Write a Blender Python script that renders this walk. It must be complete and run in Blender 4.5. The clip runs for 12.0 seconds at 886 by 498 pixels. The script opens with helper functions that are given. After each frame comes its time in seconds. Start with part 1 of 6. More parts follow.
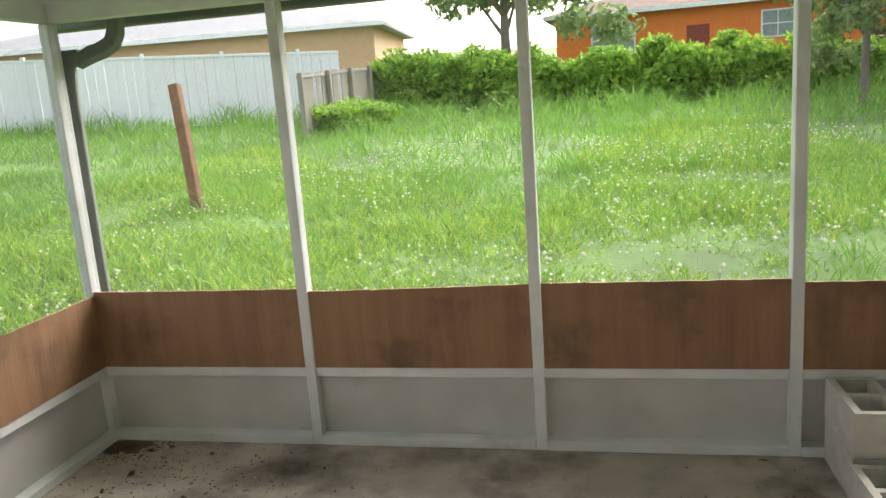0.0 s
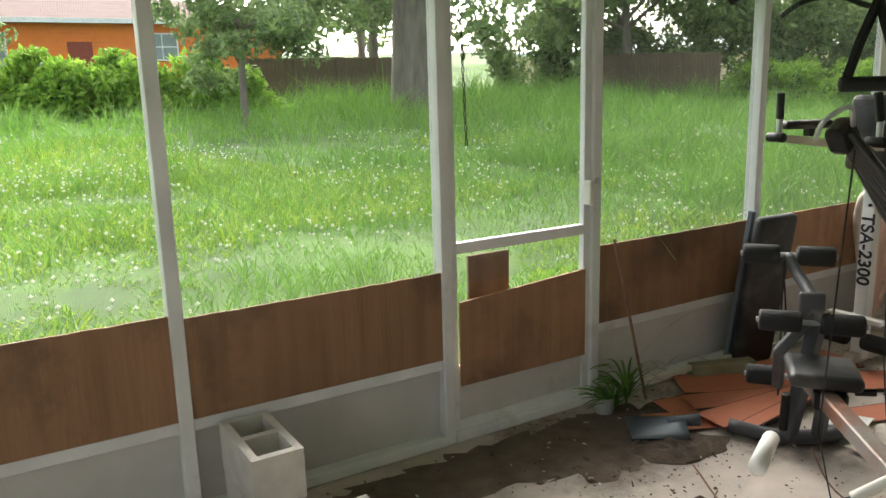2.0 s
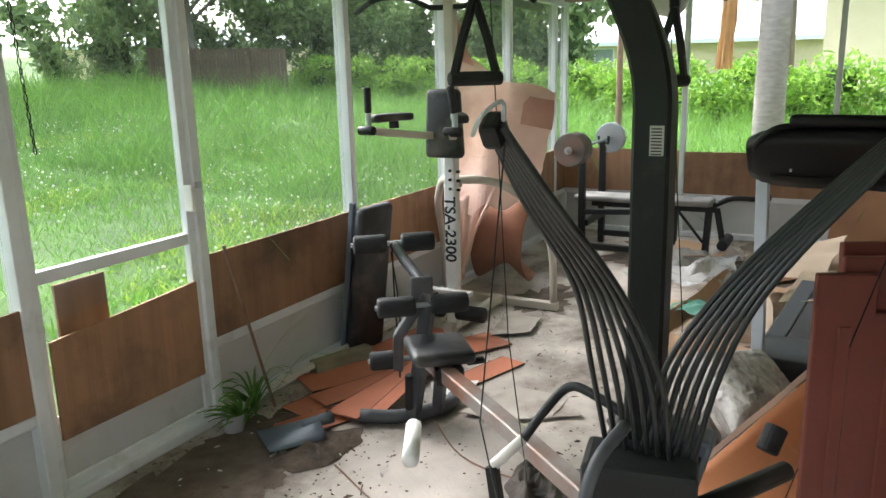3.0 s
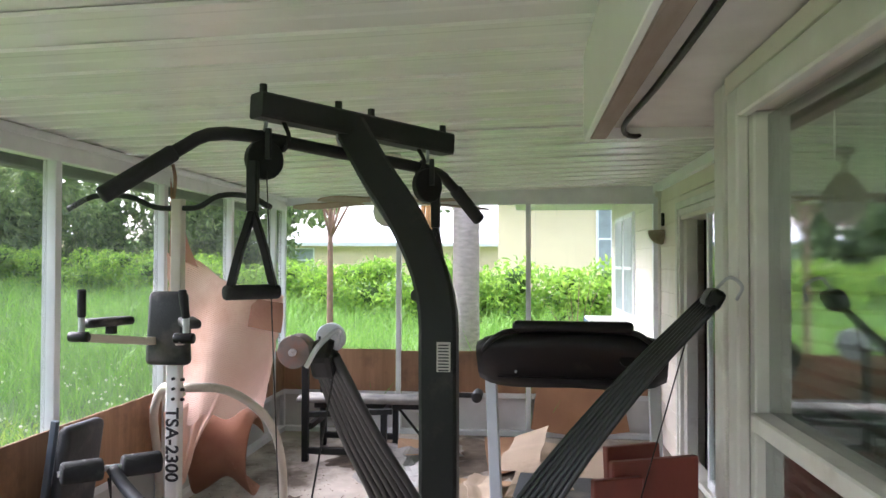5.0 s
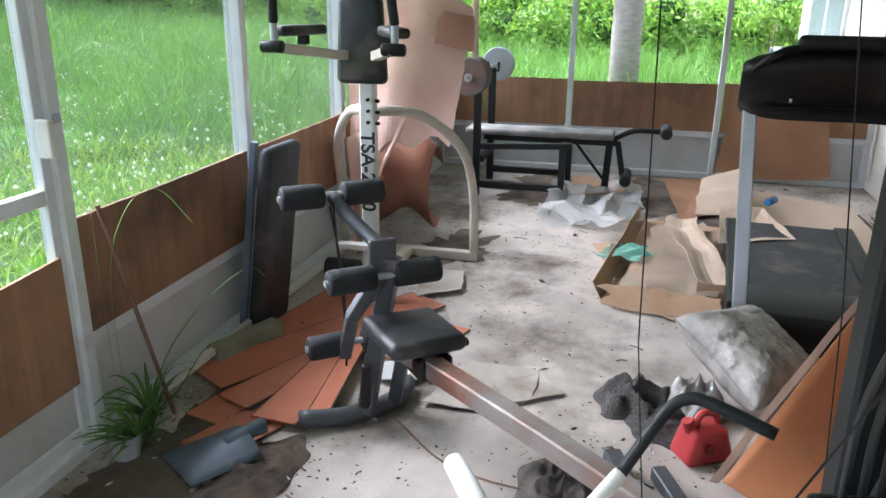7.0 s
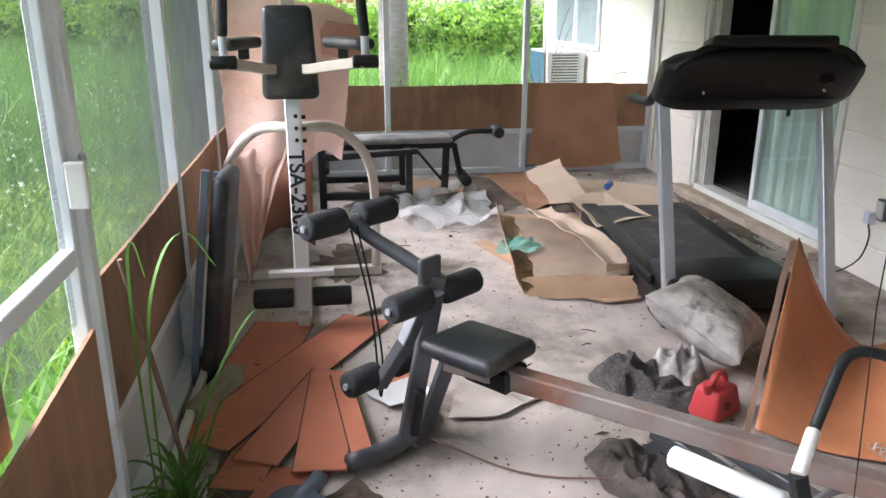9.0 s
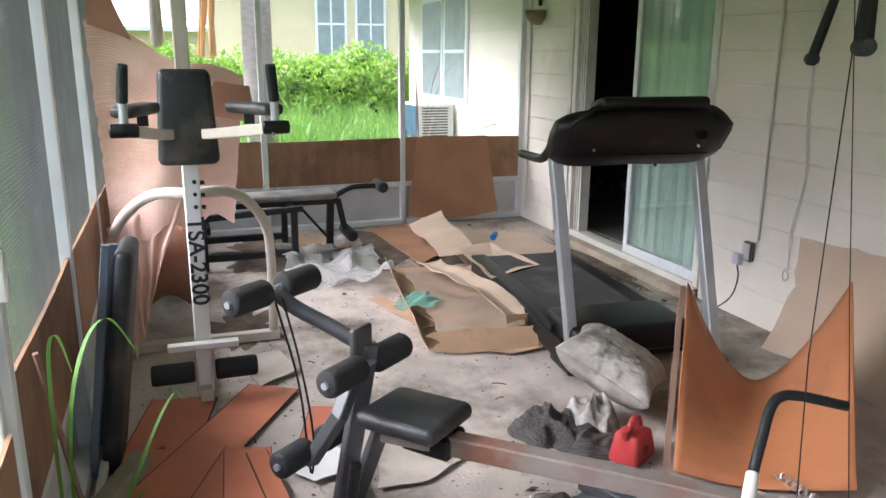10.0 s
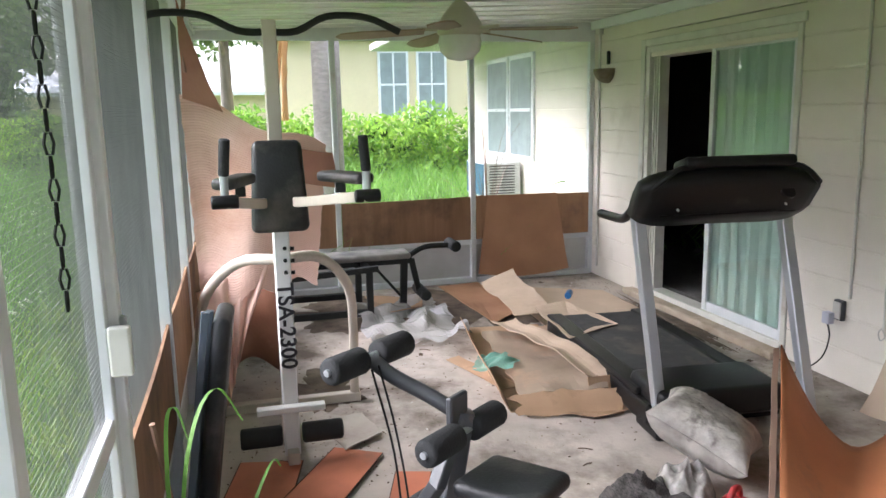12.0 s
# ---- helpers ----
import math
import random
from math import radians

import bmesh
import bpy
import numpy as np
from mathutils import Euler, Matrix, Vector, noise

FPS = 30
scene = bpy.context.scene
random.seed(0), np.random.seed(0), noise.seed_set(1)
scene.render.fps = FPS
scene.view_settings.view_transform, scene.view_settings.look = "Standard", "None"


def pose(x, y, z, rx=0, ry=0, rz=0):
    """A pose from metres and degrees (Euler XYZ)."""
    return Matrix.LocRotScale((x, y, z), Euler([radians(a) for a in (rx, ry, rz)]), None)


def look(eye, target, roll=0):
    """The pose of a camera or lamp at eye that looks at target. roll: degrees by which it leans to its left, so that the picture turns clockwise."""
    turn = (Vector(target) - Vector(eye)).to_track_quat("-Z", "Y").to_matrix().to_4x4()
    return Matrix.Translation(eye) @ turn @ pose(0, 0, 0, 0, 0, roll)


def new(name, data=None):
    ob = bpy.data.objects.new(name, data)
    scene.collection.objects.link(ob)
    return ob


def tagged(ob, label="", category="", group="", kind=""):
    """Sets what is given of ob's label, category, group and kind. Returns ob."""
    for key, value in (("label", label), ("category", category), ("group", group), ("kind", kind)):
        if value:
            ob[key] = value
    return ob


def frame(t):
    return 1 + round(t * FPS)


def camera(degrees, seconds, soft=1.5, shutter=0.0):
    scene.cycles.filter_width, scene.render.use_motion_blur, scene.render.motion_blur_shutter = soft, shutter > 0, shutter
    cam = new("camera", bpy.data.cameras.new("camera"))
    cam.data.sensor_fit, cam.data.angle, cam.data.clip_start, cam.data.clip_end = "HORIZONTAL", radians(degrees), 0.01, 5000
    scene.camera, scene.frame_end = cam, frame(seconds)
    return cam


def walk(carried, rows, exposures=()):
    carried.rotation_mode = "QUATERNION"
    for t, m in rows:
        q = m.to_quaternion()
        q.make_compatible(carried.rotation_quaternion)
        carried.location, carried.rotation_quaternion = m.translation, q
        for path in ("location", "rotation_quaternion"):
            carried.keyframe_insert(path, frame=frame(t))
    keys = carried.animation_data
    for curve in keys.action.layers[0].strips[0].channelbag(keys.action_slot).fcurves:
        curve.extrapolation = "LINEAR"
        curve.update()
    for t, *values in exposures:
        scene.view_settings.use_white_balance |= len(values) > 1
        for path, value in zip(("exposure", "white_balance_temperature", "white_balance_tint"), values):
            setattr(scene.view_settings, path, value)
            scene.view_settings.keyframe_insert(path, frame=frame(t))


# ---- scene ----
cam = camera(60.2, 12.0)
PATH = [
    (0, (0.281, -0.378, 1.73), (-0.137, 1.536, 1.329), -4.2),
    (0.5, (0.265, -0.283, 1.731), (0.112, 1.656, 1.264), -3.2),
    (1, (0.337, -0.08, 1.653), (0.307, 1.865, 1.19), -1.9),
    (1.2, (0.416, 0.033, 1.638), (0.516, 1.98, 1.194), -1.4),
    (1.5, (0.53, 0.107, 1.631), (0.928, 2.02, 1.206), -1.3),
    (2, (0.569, 0.246, 1.629), (1.564, 1.929, 1.211), -1.6),
    (2.5, (0.56, 0.398, 1.641), (2.024, 1.694, 1.218), -1.1),
    (3, (0.635, 0.47, 1.629), (2.347, 1.397, 1.172), -1.5),
    (3.5, (0.781, 0.504, 1.588), (2.639, 1.063, 1.104), -1.3),
    (3.7, (0.8, 0.523, 1.577), (2.693, 0.946, 1.091), -1.5),
    (5.3, (0.626, 0.713, 1.685), (2.614, 0.918, 1.759), 0.2),
    (5.5, (0.630, 0.730, 1.683), (2.617, 0.942, 1.731), 0.7),
    (6, (0.694, 0.818, 1.62), (2.658, 1.082, 1.355), 1.6),
    (6.5, (0.97, 1.073, 1.544), (2.857, 1.475, 1.016), 0.9),
    (7, (1.116, 1.323, 1.531), (2.956, 1.781, 0.898), 0.6),
    (7.2, (1.128, 1.409, 1.516), (2.963, 1.854, 0.858), 0.0),
    (8.8, (1.125, 2.36, 1.506), (3.02, 2.22, 0.882), 0.4),
    (9, (1.115, 2.436, 1.526), (2.999, 2.157, 0.915), 0.1),
    (9.5, (1.14, 2.539, 1.541), (2.982, 2.038, 0.943), 0.4),
    (10, (1.195, 2.653, 1.586), (3.024, 2.012, 1.092), 0.4),
    (10.5, (1.224, 2.737, 1.65), (3.079, 2.022, 1.429), -0.5),
    (11, (1.216, 2.765, 1.675), (3.098, 2.093, 1.606), -1.1),
    (11.5, (1.213, 2.78, 1.673), (3.117, 2.178, 1.555), -1.3),
    (12, (1.229, 2.767, 1.633), (3.131, 2.262, 1.276), -1.1),
]
walk(cam, [(t, look(eye, target, roll)) for t, eye, target, roll in PATH],
     exposures=[(0.0, 1.95, 6800, 10), (1.5, 2.0, 6800, 10), (3.0, 2.55, 6100, 8), (5.5, 2.67, 5850, 22), (7.0, 2.62, 5550, 12), (9.0, 2.58, 5850, 17), (12.0, 2.53, 5980, 16)])

# world and sun: bright overcast
world = bpy.data.worlds.new("sky")
scene.world = world
world.use_nodes = True
wn = world.node_tree.nodes
sky = wn.new("ShaderNodeTexSky")
sky.sky_type = "NISHITA"
sky.sun_disc = False
sky.sun_elevation, sky.sun_rotation = radians(37), radians(18)
sky.air_density, sky.dust_density = 1.0, 4.0
hs = wn.new("ShaderNodeHueSaturation")
hs.inputs["Saturation"].default_value = 0.35
world.node_tree.links.new(sky.outputs[0], hs.inputs["Color"])
world.node_tree.links.new(hs.outputs[0], wn["Background"].inputs["Color"])
wn["Background"].inputs["Strength"].default_value = 0.15
sun = new("sun", bpy.data.lights.new("sun", "SUN"))
sun.data.energy, sun.data.angle, sun.data.color = 1.5, radians(50), (1.0, 0.96, 0.9)
sun.matrix_world = look((10, 30, 24), (0, 0, 0))
scene.view_settings.exposure = 0.0


# ---- materials ----
def mat(name, color, rough=0.7, metal=0.0, color2=None, scale=6.0, bump=0.15, bscale=40.0, dirt=None, dscale=1.5, dlow=0.5, dhigh=0.7, stretch=(1, 1, 1), per=0.0, spec=0.5):
    """Two scales of variation: grain (color to color2) and larger dirt; relief; per-object shift in value."""
    m = bpy.data.materials.new(name)
    m.use_nodes = True
    n, l = m.node_tree.nodes, m.node_tree.links
    b = n["Principled BSDF"]
    b.inputs["Roughness"].default_value, b.inputs["Metallic"].default_value = rough, metal
    b.inputs["Specular IOR Level"].default_value = spec
    tc, mp = n.new("ShaderNodeTexCoord"), n.new("ShaderNodeMapping")
    mp.inputs["Scale"].default_value = stretch
    l.new(tc.outputs["Object"], mp.inputs["Vector"])
    n1 = n.new("ShaderNodeTexNoise")
    n1.inputs["Scale"].default_value, n1.inputs["Detail"].default_value = scale, 6
    l.new(mp.outputs[0], n1.inputs["Vector"])
    r = n.new("ShaderNodeValToRGB")
    c2 = color2 or tuple(c * 0.75 for c in color)
    r.color_ramp.elements[0].position, r.color_ramp.elements[1].position = 0.3, 0.7
    r.color_ramp.elements[0].color, r.color_ramp.elements[1].color = (*c2, 1), (*color, 1)
    l.new(n1.outputs["Fac"], r.inputs["Fac"])
    out = r.outputs["Color"]
    if dirt:
        n2 = n.new("ShaderNodeTexNoise")
        n2.inputs["Scale"].default_value, n2.inputs["Detail"].default_value, n2.inputs["Roughness"].default_value = dscale, 8, 0.65
        l.new(tc.outputs["Object"], n2.inputs["Vector"])
        mr = n.new("ShaderNodeMapRange")
        mr.inputs["From Min"].default_value, mr.inputs["From Max"].default_value = dlow, dhigh
        l.new(n2.outputs["Fac"], mr.inputs["Value"])
        mx = n.new("ShaderNodeMix")
        mx.data_type = "RGBA"
        l.new(mr.outputs[0], mx.inputs["Factor"])
        l.new(out, mx.inputs["A"])
        mx.inputs["B"].default_value = (*dirt, 1)
        out = mx.outputs["Result"]
    if per:
        oi, mr2, mx2 = n.new("ShaderNodeObjectInfo"), n.new("ShaderNodeMapRange"), n.new("ShaderNodeVectorMath")
        mr2.inputs["To Min"].default_value, mr2.inputs["To Max"].default_value = 1 - per, 1 + per
        mx2.operation = "SCALE"
        l.new(oi.outputs["Random"], mr2.inputs["Value"])
        l.new(out, mx2.inputs[0])
        l.new(mr2.outputs[0], mx2.inputs["Scale"])
        out = mx2.outputs[0]
    l.new(out, b.inputs["Base Color"])
    if bump:
        n3, bp = n.new("ShaderNodeTexNoise"), n.new("ShaderNodeBump")
        n3.inputs["Scale"].default_value, n3.inputs["Detail"].default_value = bscale, 5
        l.new(mp.outputs[0], n3.inputs["Vector"])
        l.new(n3.outputs["Fac"], bp.inputs["Height"])
        bp.inputs["Strength"].default_value, bp.inputs["Distance"].default_value = bump, 0.01
        l.new(bp.outputs[0], b.inputs["Normal"])
    return m


def leafy(name, color, color2, rough=0.6, trans=0.35):
    """Foliage: each island its own green, some light passing through."""
    m = bpy.data.materials.new(name)
    m.use_nodes = True
    n, l = m.node_tree.nodes, m.node_tree.links
    b = n["Principled BSDF"]
    g, r = n.new("ShaderNodeNewGeometry"), n.new("ShaderNodeValToRGB")
    r.color_ramp.elements[0].color, r.color_ramp.elements[1].color = (*color2, 1), (*color, 1)
    l.new(g.outputs["Random Per Island"], r.inputs["Fac"])
    l.new(r.outputs["Color"], b.inputs["Base Color"])
    b.inputs["Roughness"].default_value = rough
    t, mx = n.new("ShaderNodeBsdfTranslucent"), n.new("ShaderNodeMixShader")
    l.new(r.outputs["Color"], t.inputs["Color"])
    mx.inputs[0].default_value = trans
    l.new(b.outputs[0], mx.inputs[1])
    l.new(t.outputs[0], mx.inputs[2])
    l.new(mx.outputs[0], n["Material Output"].inputs["Surface"])
    return m


def glassy(name, color=(0.9, 0.95, 0.93), fac=0.75, rough=0.02):
    """A pane: see-through with a mirror gloss."""
    m = bpy.data.materials.new(name)
    m.use_nodes = True
    n, l = m.node_tree.nodes, m.node_tree.links
    n.remove(n["Principled BSDF"])
    t, g, mx, f = n.new("ShaderNodeBsdfTransparent"), n.new("ShaderNodeBsdfGlossy"), n.new("ShaderNodeMixShader"), n.new("ShaderNodeLayerWeight")
    t.inputs[0].default_value = (*color, 1)
    g.inputs["Roughness"].default_value = rough
    pw_, ma = n.new("ShaderNodeMath"), n.new("ShaderNodeMath")
    pw_.operation, ma.operation = "POWER", "MULTIPLY_ADD"
    pw_.inputs[1].default_value = 4.0
    ma.inputs[1].default_value, ma.inputs[2].default_value = 0.85, 0.05 + 0.1 * (1 - fac)
    l.new(f.outputs["Facing"], pw_.inputs[0])
    l.new(pw_.outputs[0], ma.inputs[0])
    l.new(ma.outputs[0], mx.inputs[0])
    l.new(t.outputs[0], mx.inputs[1])
    l.new(g.outputs[0], mx.inputs[2])
    l.new(mx.outputs[0], n["Material Output"].inputs["Surface"])
    return m


def filmy(name, color, fac, rough=0.3):
    """A thin clear plastic or woven sheet: part seen through, part lit."""
    m = bpy.data.materials.new(name)
    m.use_nodes = True
    n, l = m.node_tree.nodes, m.node_tree.links
    b, t, mx = n["Principled BSDF"], n.new("ShaderNodeBsdfTransparent"), n.new("ShaderNodeMixShader")
    b.inputs["Base Color"].default_value, b.inputs["Roughness"].default_value = (*color, 1), rough
    mx.inputs[0].default_value = fac
    l.new(t.outputs[0], mx.inputs[1])
    l.new(b.outputs[0], mx.inputs[2])
    l.new(mx.outputs[0], n["Material Output"].inputs["Surface"])
    return m


CONCRETE = mat("dirty_concrete", (0.56, 0.50, 0.45), 0.85, 0, (0.36, 0.32, 0.285), 3.5, 0.3, 60, (0.11, 0.085, 0.065), 1.3, 0.49, 0.67)
ALU = mat("white_aluminium", (0.74, 0.76, 0.78), 0.45, 0, (0.62, 0.64, 0.66), 5, 0.08, 30, (0.38, 0.36, 0.32), 2.2, 0.6, 0.8)
KICK = mat("kick_panel_sheet", (0.60, 0.60, 0.60), 0.5, 0, (0.48, 0.48, 0.47), 3, 0.06, 20, (0.36, 0.33, 0.29), 1.8, 0.6, 0.85)
PLY = mat("weathered_plywood", (0.34, 0.19, 0.105), 0.75, 0, (0.24, 0.13, 0.067), 14, 0.3, 60, (0.10, 0.06, 0.04), 2.2, 0.50, 0.75, stretch=(1, 1, 0.08), per=0.12)
PAN = mat("white_pan_roof", (0.84, 0.85, 0.82), 0.24, 0, (0.76, 0.77, 0.74), 1.2, 0.05, 8, (0.45, 0.43, 0.38), 0.9, 0.62, 0.85)
WALLP = mat("cream_painted_block", (0.80, 0.75, 0.68), 0.75, 0, (0.72, 0.67, 0.60), 2, 0.25, 90, (0.5, 0.44, 0.36), 1.1, 0.62, 0.85)
TRIMW = mat("aged_white_trim", (0.72, 0.71, 0.66), 0.55, 0, (0.60, 0.59, 0.54), 6, 0.15, 40, (0.36, 0.31, 0.25), 2.5, 0.58, 0.8)
DARKM = mat("black_powder_coat", (0.012, 0.014, 0.014), 0.5, 0, (0.014, 0.016, 0.016), 8, 0.1, 80, (0.06, 0.055, 0.05), 4, 0.6, 0.8, spec=0.3)
ROD = mat("black_rod", (0.018, 0.022, 0.022), 0.35, 0, (0.012, 0.014, 0.014), 8, 0.05, 60)
FOAM = mat("black_foam", (0.02, 0.022, 0.024), 0.8, 0, (0.012, 0.013, 0.015), 12, 0.35, 120, (0.10, 0.09, 0.08), 6, 0.6, 0.85)
VINYL = mat("dusty_black_vinyl", (0.022, 0.025, 0.028), 0.5, 0, (0.012, 0.014, 0.016), 8, 0.2, 90, (0.15, 0.13, 0.115), 3, 0.5, 0.8)
GREY = mat("grey_steel_paint", (0.10, 0.105, 0.115), 0.5, 0.2, (0.065, 0.068, 0.075), 8, 0.15, 50, (0.22, 0.13, 0.09), 4, 0.58, 0.75)
SILVER = mat("silver_paint", (0.50, 0.53, 0.56), 0.35, 0.5, (0.42, 0.44, 0.47), 6, 0.05, 40)
CREAMM = mat("cream_powder_coat", (0.62, 0.57, 0.49), 0.45, 0, (0.52, 0.47, 0.40), 6, 0.1, 40, (0.30, 0.24, 0.18), 3, 0.6, 0.8)
WHITEM = mat("white_powder_coat", (0.80, 0.80, 0.79), 0.4, 0, (0.72, 0.72, 0.70), 6, 0.05, 40, (0.45, 0.4, 0.35), 4, 0.65, 0.85)
BLACKP = mat("black_plastic", (0.008, 0.008, 0.009), 0.4, 0, (0.008, 0.008, 0.009), 10, 0.1, 90, (0.05, 0.045, 0.04), 5, 0.6, 0.85, spec=0.3)
BELT = mat("dusty_tread_belt", (0.05, 0.05, 0.052), 0.85, 0, (0.035, 0.035, 0.036), 20, 0.2, 200, (0.16, 0.135, 0.11), 3, 0.55, 0.8)
CARD = mat("worn_cardboard", (0.50, 0.33, 0.21), 0.85, 0, (0.38, 0.25, 0.155), 3, 0.15, 30, (0.20, 0.13, 0.08), 3, 0.6, 0.8, per=0.1)
CARDP = mat("pale_cardboard", (0.58, 0.45, 0.34), 0.85, 0, (0.48, 0.37, 0.28), 3, 0.15, 30, (0.34, 0.25, 0.18), 2, 0.6, 0.8)
HARDB = mat("orange_hardboard", (0.50, 0.20, 0.085), 0.7, 0, (0.40, 0.155, 0.065), 3, 0.1, 50, (0.22, 0.12, 0.07), 2.5, 0.58, 0.8)
TILEB = mat("terracotta_board", (0.58, 0.20, 0.11), 0.75, 0, (0.46, 0.155, 0.085), 4, 0.12, 50, (0.30, 0.16, 0.11), 2.5, 0.58, 0.8, per=0.12)
TILEE = mat("dark_board_edge", (0.10, 0.06, 0.045), 0.85)
REDW = mat("red_brown_painted_wood", (0.20, 0.045, 0.03), 0.5, 0, (0.15, 0.033, 0.022), 4, 0.12, 50, (0.08, 0.03, 0.02), 3, 0.6, 0.8)
MESHP = mat("pink_mesh_fabric", (0.84, 0.60, 0.50), 0.8, 0, (0.76, 0.50, 0.40), 4, 0.1, 60, (0.62, 0.34, 0.24), 1.3, 0.55, 0.75)
MESHD = mat("brown_mesh_fabric", (0.34, 0.17, 0.11), 0.85, 0, (0.26, 0.12, 0.08), 5, 0.2, 60, (0.55, 0.3, 0.22), 2, 0.6, 0.8)
BLOCKM = mat("painted_cinder_block", (0.62, 0.60, 0.56), 0.85, 0, (0.50, 0.48, 0.45), 10, 0.5, 90, (0.25, 0.22, 0.19), 4, 0.6, 0.8)
REDP = mat("faded_red_plastic", (0.50, 0.04, 0.045), 0.5, 0, (0.34, 0.03, 0.03), 6, 0.1, 40, (0.28, 0.08, 0.07), 6, 0.58, 0.78)
CLOTH = mat("dark_knit_cloth", (0.12, 0.11, 0.105), 0.95, 0, (0.03, 0.028, 0.028), 9, 0.5, 60, stretch=(1, 14, 14))
PILLOW = mat("grey_plastic_wrap", (0.60, 0.57, 0.52), 0.35, 0, (0.22, 0.20, 0.18), 9, 0.8, 30, (0.08, 0.07, 0.06), 7, 0.55, 0.7)
CLEARP = filmy("cloudy_plastic_sheet", (0.70, 0.70, 0.71), 0.55, 0.25)
TEAL = filmy("teal_film", (0.20, 0.48, 0.40), 0.7, 0.3)
SCREENT = mat("screen_thread", (0.16, 0.165, 0.16), 0.7, bump=0)
BLUEG = mat("blue_grey_paint", (0.13, 0.16, 0.20), 0.4, 0.1, (0.10, 0.125, 0.155), 6, 0.08, 40, (0.2, 0.17, 0.14), 4, 0.6, 0.8)
RUSTY = mat("rusty_rail", (0.30, 0.27, 0.25), 0.55, 0.3, (0.20, 0.17, 0.155), 5, 0.2, 60, (0.23, 0.11, 0.07), 3, 0.45, 0.65)
FANM = mat("aged_cream_metal", (0.55, 0.52, 0.42), 0.35, 0, (0.45, 0.42, 0.34), 6, 0.05, 40)
FROST = mat("frosted_glass", (0.75, 0.76, 0.72), 0.25, 0, bump=0)
BLADEW = mat("pale_wood_blade", (0.26, 0.20, 0.15), 0.5, 0, (0.34, 0.26, 0.19), 5, 0.1, 40, stretch=(0.3, 3, 1))
GLASS = glassy("window_glass")
GLASSW = glassy("bright_window_glass", (0.8, 0.85, 0.82), -1.8, 0.04)
VERT = mat("pale_green_blinds", (0.78, 0.88, 0.84), 0.5, 0, (0.70, 0.80, 0.76), 3, 0.03, 30)
# near black in place of an unlit room's walls
DARKROOM = mat("dim_room_shade", (0.05, 0.045, 0.04), 0.9)
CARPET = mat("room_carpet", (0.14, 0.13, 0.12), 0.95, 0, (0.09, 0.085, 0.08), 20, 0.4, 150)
LABELM = mat("pale_label", (0.62, 0.60, 0.56), 0.6, bump=0)
INKM = mat("dark_ink", (0.02, 0.02, 0.025), 0.6, bump=0)
ORANGEP = mat("orange_plastic", (0.85, 0.22, 0.02), 0.4, bump=0)
DRAPEC = mat("brown_card_flap", (0.42, 0.23, 0.13), 0.85, 0, (0.33, 0.17, 0.095), 3, 0.15, 30)
SOIL = mat("lawn_soil", (0.075, 0.15, 0.03), 0.95, 0, (0.045, 0.085, 0.02), 1.5, 0.6, 8, (0.10, 0.20, 0.03), 0.35, 0.45, 0.6)
GRASSL = leafy("grass_blades", (0.22, 0.40, 0.07), (0.12, 0.27, 0.04))
GRASSY = leafy("bright_grass_blades", (0.40, 0.52, 0.08), (0.22, 0.38, 0.05))
HEDGEL = leafy("hedge_leaves", (0.36, 0.56, 0.07), (0.12, 0.27, 0.03))
TREEL = leafy("tree_leaves", (0.27, 0.37, 0.14), (0.11, 0.18, 0.07))
WEEDL = leafy("weed_leaves", (0.13, 0.30, 0.05), (0.07, 0.17, 0.03))
FLOWER = mat("clover_flower", (0.75, 0.78, 0.60), 0.8, bump=0)
BARK = mat("grey_bark", (0.24, 0.21, 0.18), 0.9, 0, (0.13, 0.11, 0.095), 6, 0.6, 14, stretch=(1, 1, 0.2))
PALMB = mat("pale_palm_bark", (0.40, 0.35, 0.33), 0.9, 0, (0.27, 0.23, 0.22), 8, 0.5, 20, stretch=(1, 1, 3))
FENCEW = mat("white_vinyl_fence", (0.84, 0.86, 0.90), 0.4, 0, (0.80, 0.82, 0.86), 1, 0, 10)
FENCEG = mat("grey_wood_fence", (0.30, 0.28, 0.24), 0.85, 0, (0.20, 0.18, 0.155), 5, 0.3, 30, stretch=(1, 1, 0.2))
FENCEB = mat("brown_wood_fence", (0.19, 0.135, 0.095), 0.85, 0, (0.12, 0.085, 0.06), 4, 0.3, 30, stretch=(1, 1, 0.3))
POSTW = mat("rusty_brown_post", (0.24, 0.115, 0.06), 0.85, 0, (0.16, 0.075, 0.04), 8, 0.3, 40)
ORANGEH = mat("orange_stucco", (0.85, 0.24, 0.06), 0.85, 0, (0.78, 0.21, 0.05), 2, 0.2, 60)
BEIGEH = mat("beige_stucco", (0.62, 0.42, 0.26), 0.85, 0, (0.56, 0.37, 0.23), 2, 0.2, 60)
YELLOWH = mat("pale_yellow_stucco", (0.76, 0.66, 0.45), 0.85, 0, (0.70, 0.60, 0.40), 2, 0.2, 60)
ROOFR = mat("brown_shingles", (0.17, 0.10, 0.085), 0.9, 0, (0.12, 0.07, 0.06), 12, 0.4, 40)
ROOFG = mat("grey_shingles", (0.30, 0.31, 0.33), 0.9, 0, (0.22, 0.23, 0.25), 12, 0.4, 40)
PAPER = mat("dirty_paper", (0.46, 0.42, 0.37), 0.9, 0, (0.34, 0.30, 0.26), 4, 0.2, 40, (0.2, 0.16, 0.13), 3, 0.5, 0.7)
ROOFW = mat("white_metal_roof", (0.78, 0.80, 0.84), 0.4, 0, (0.72, 0.74, 0.78), 3, 0.05, 20)
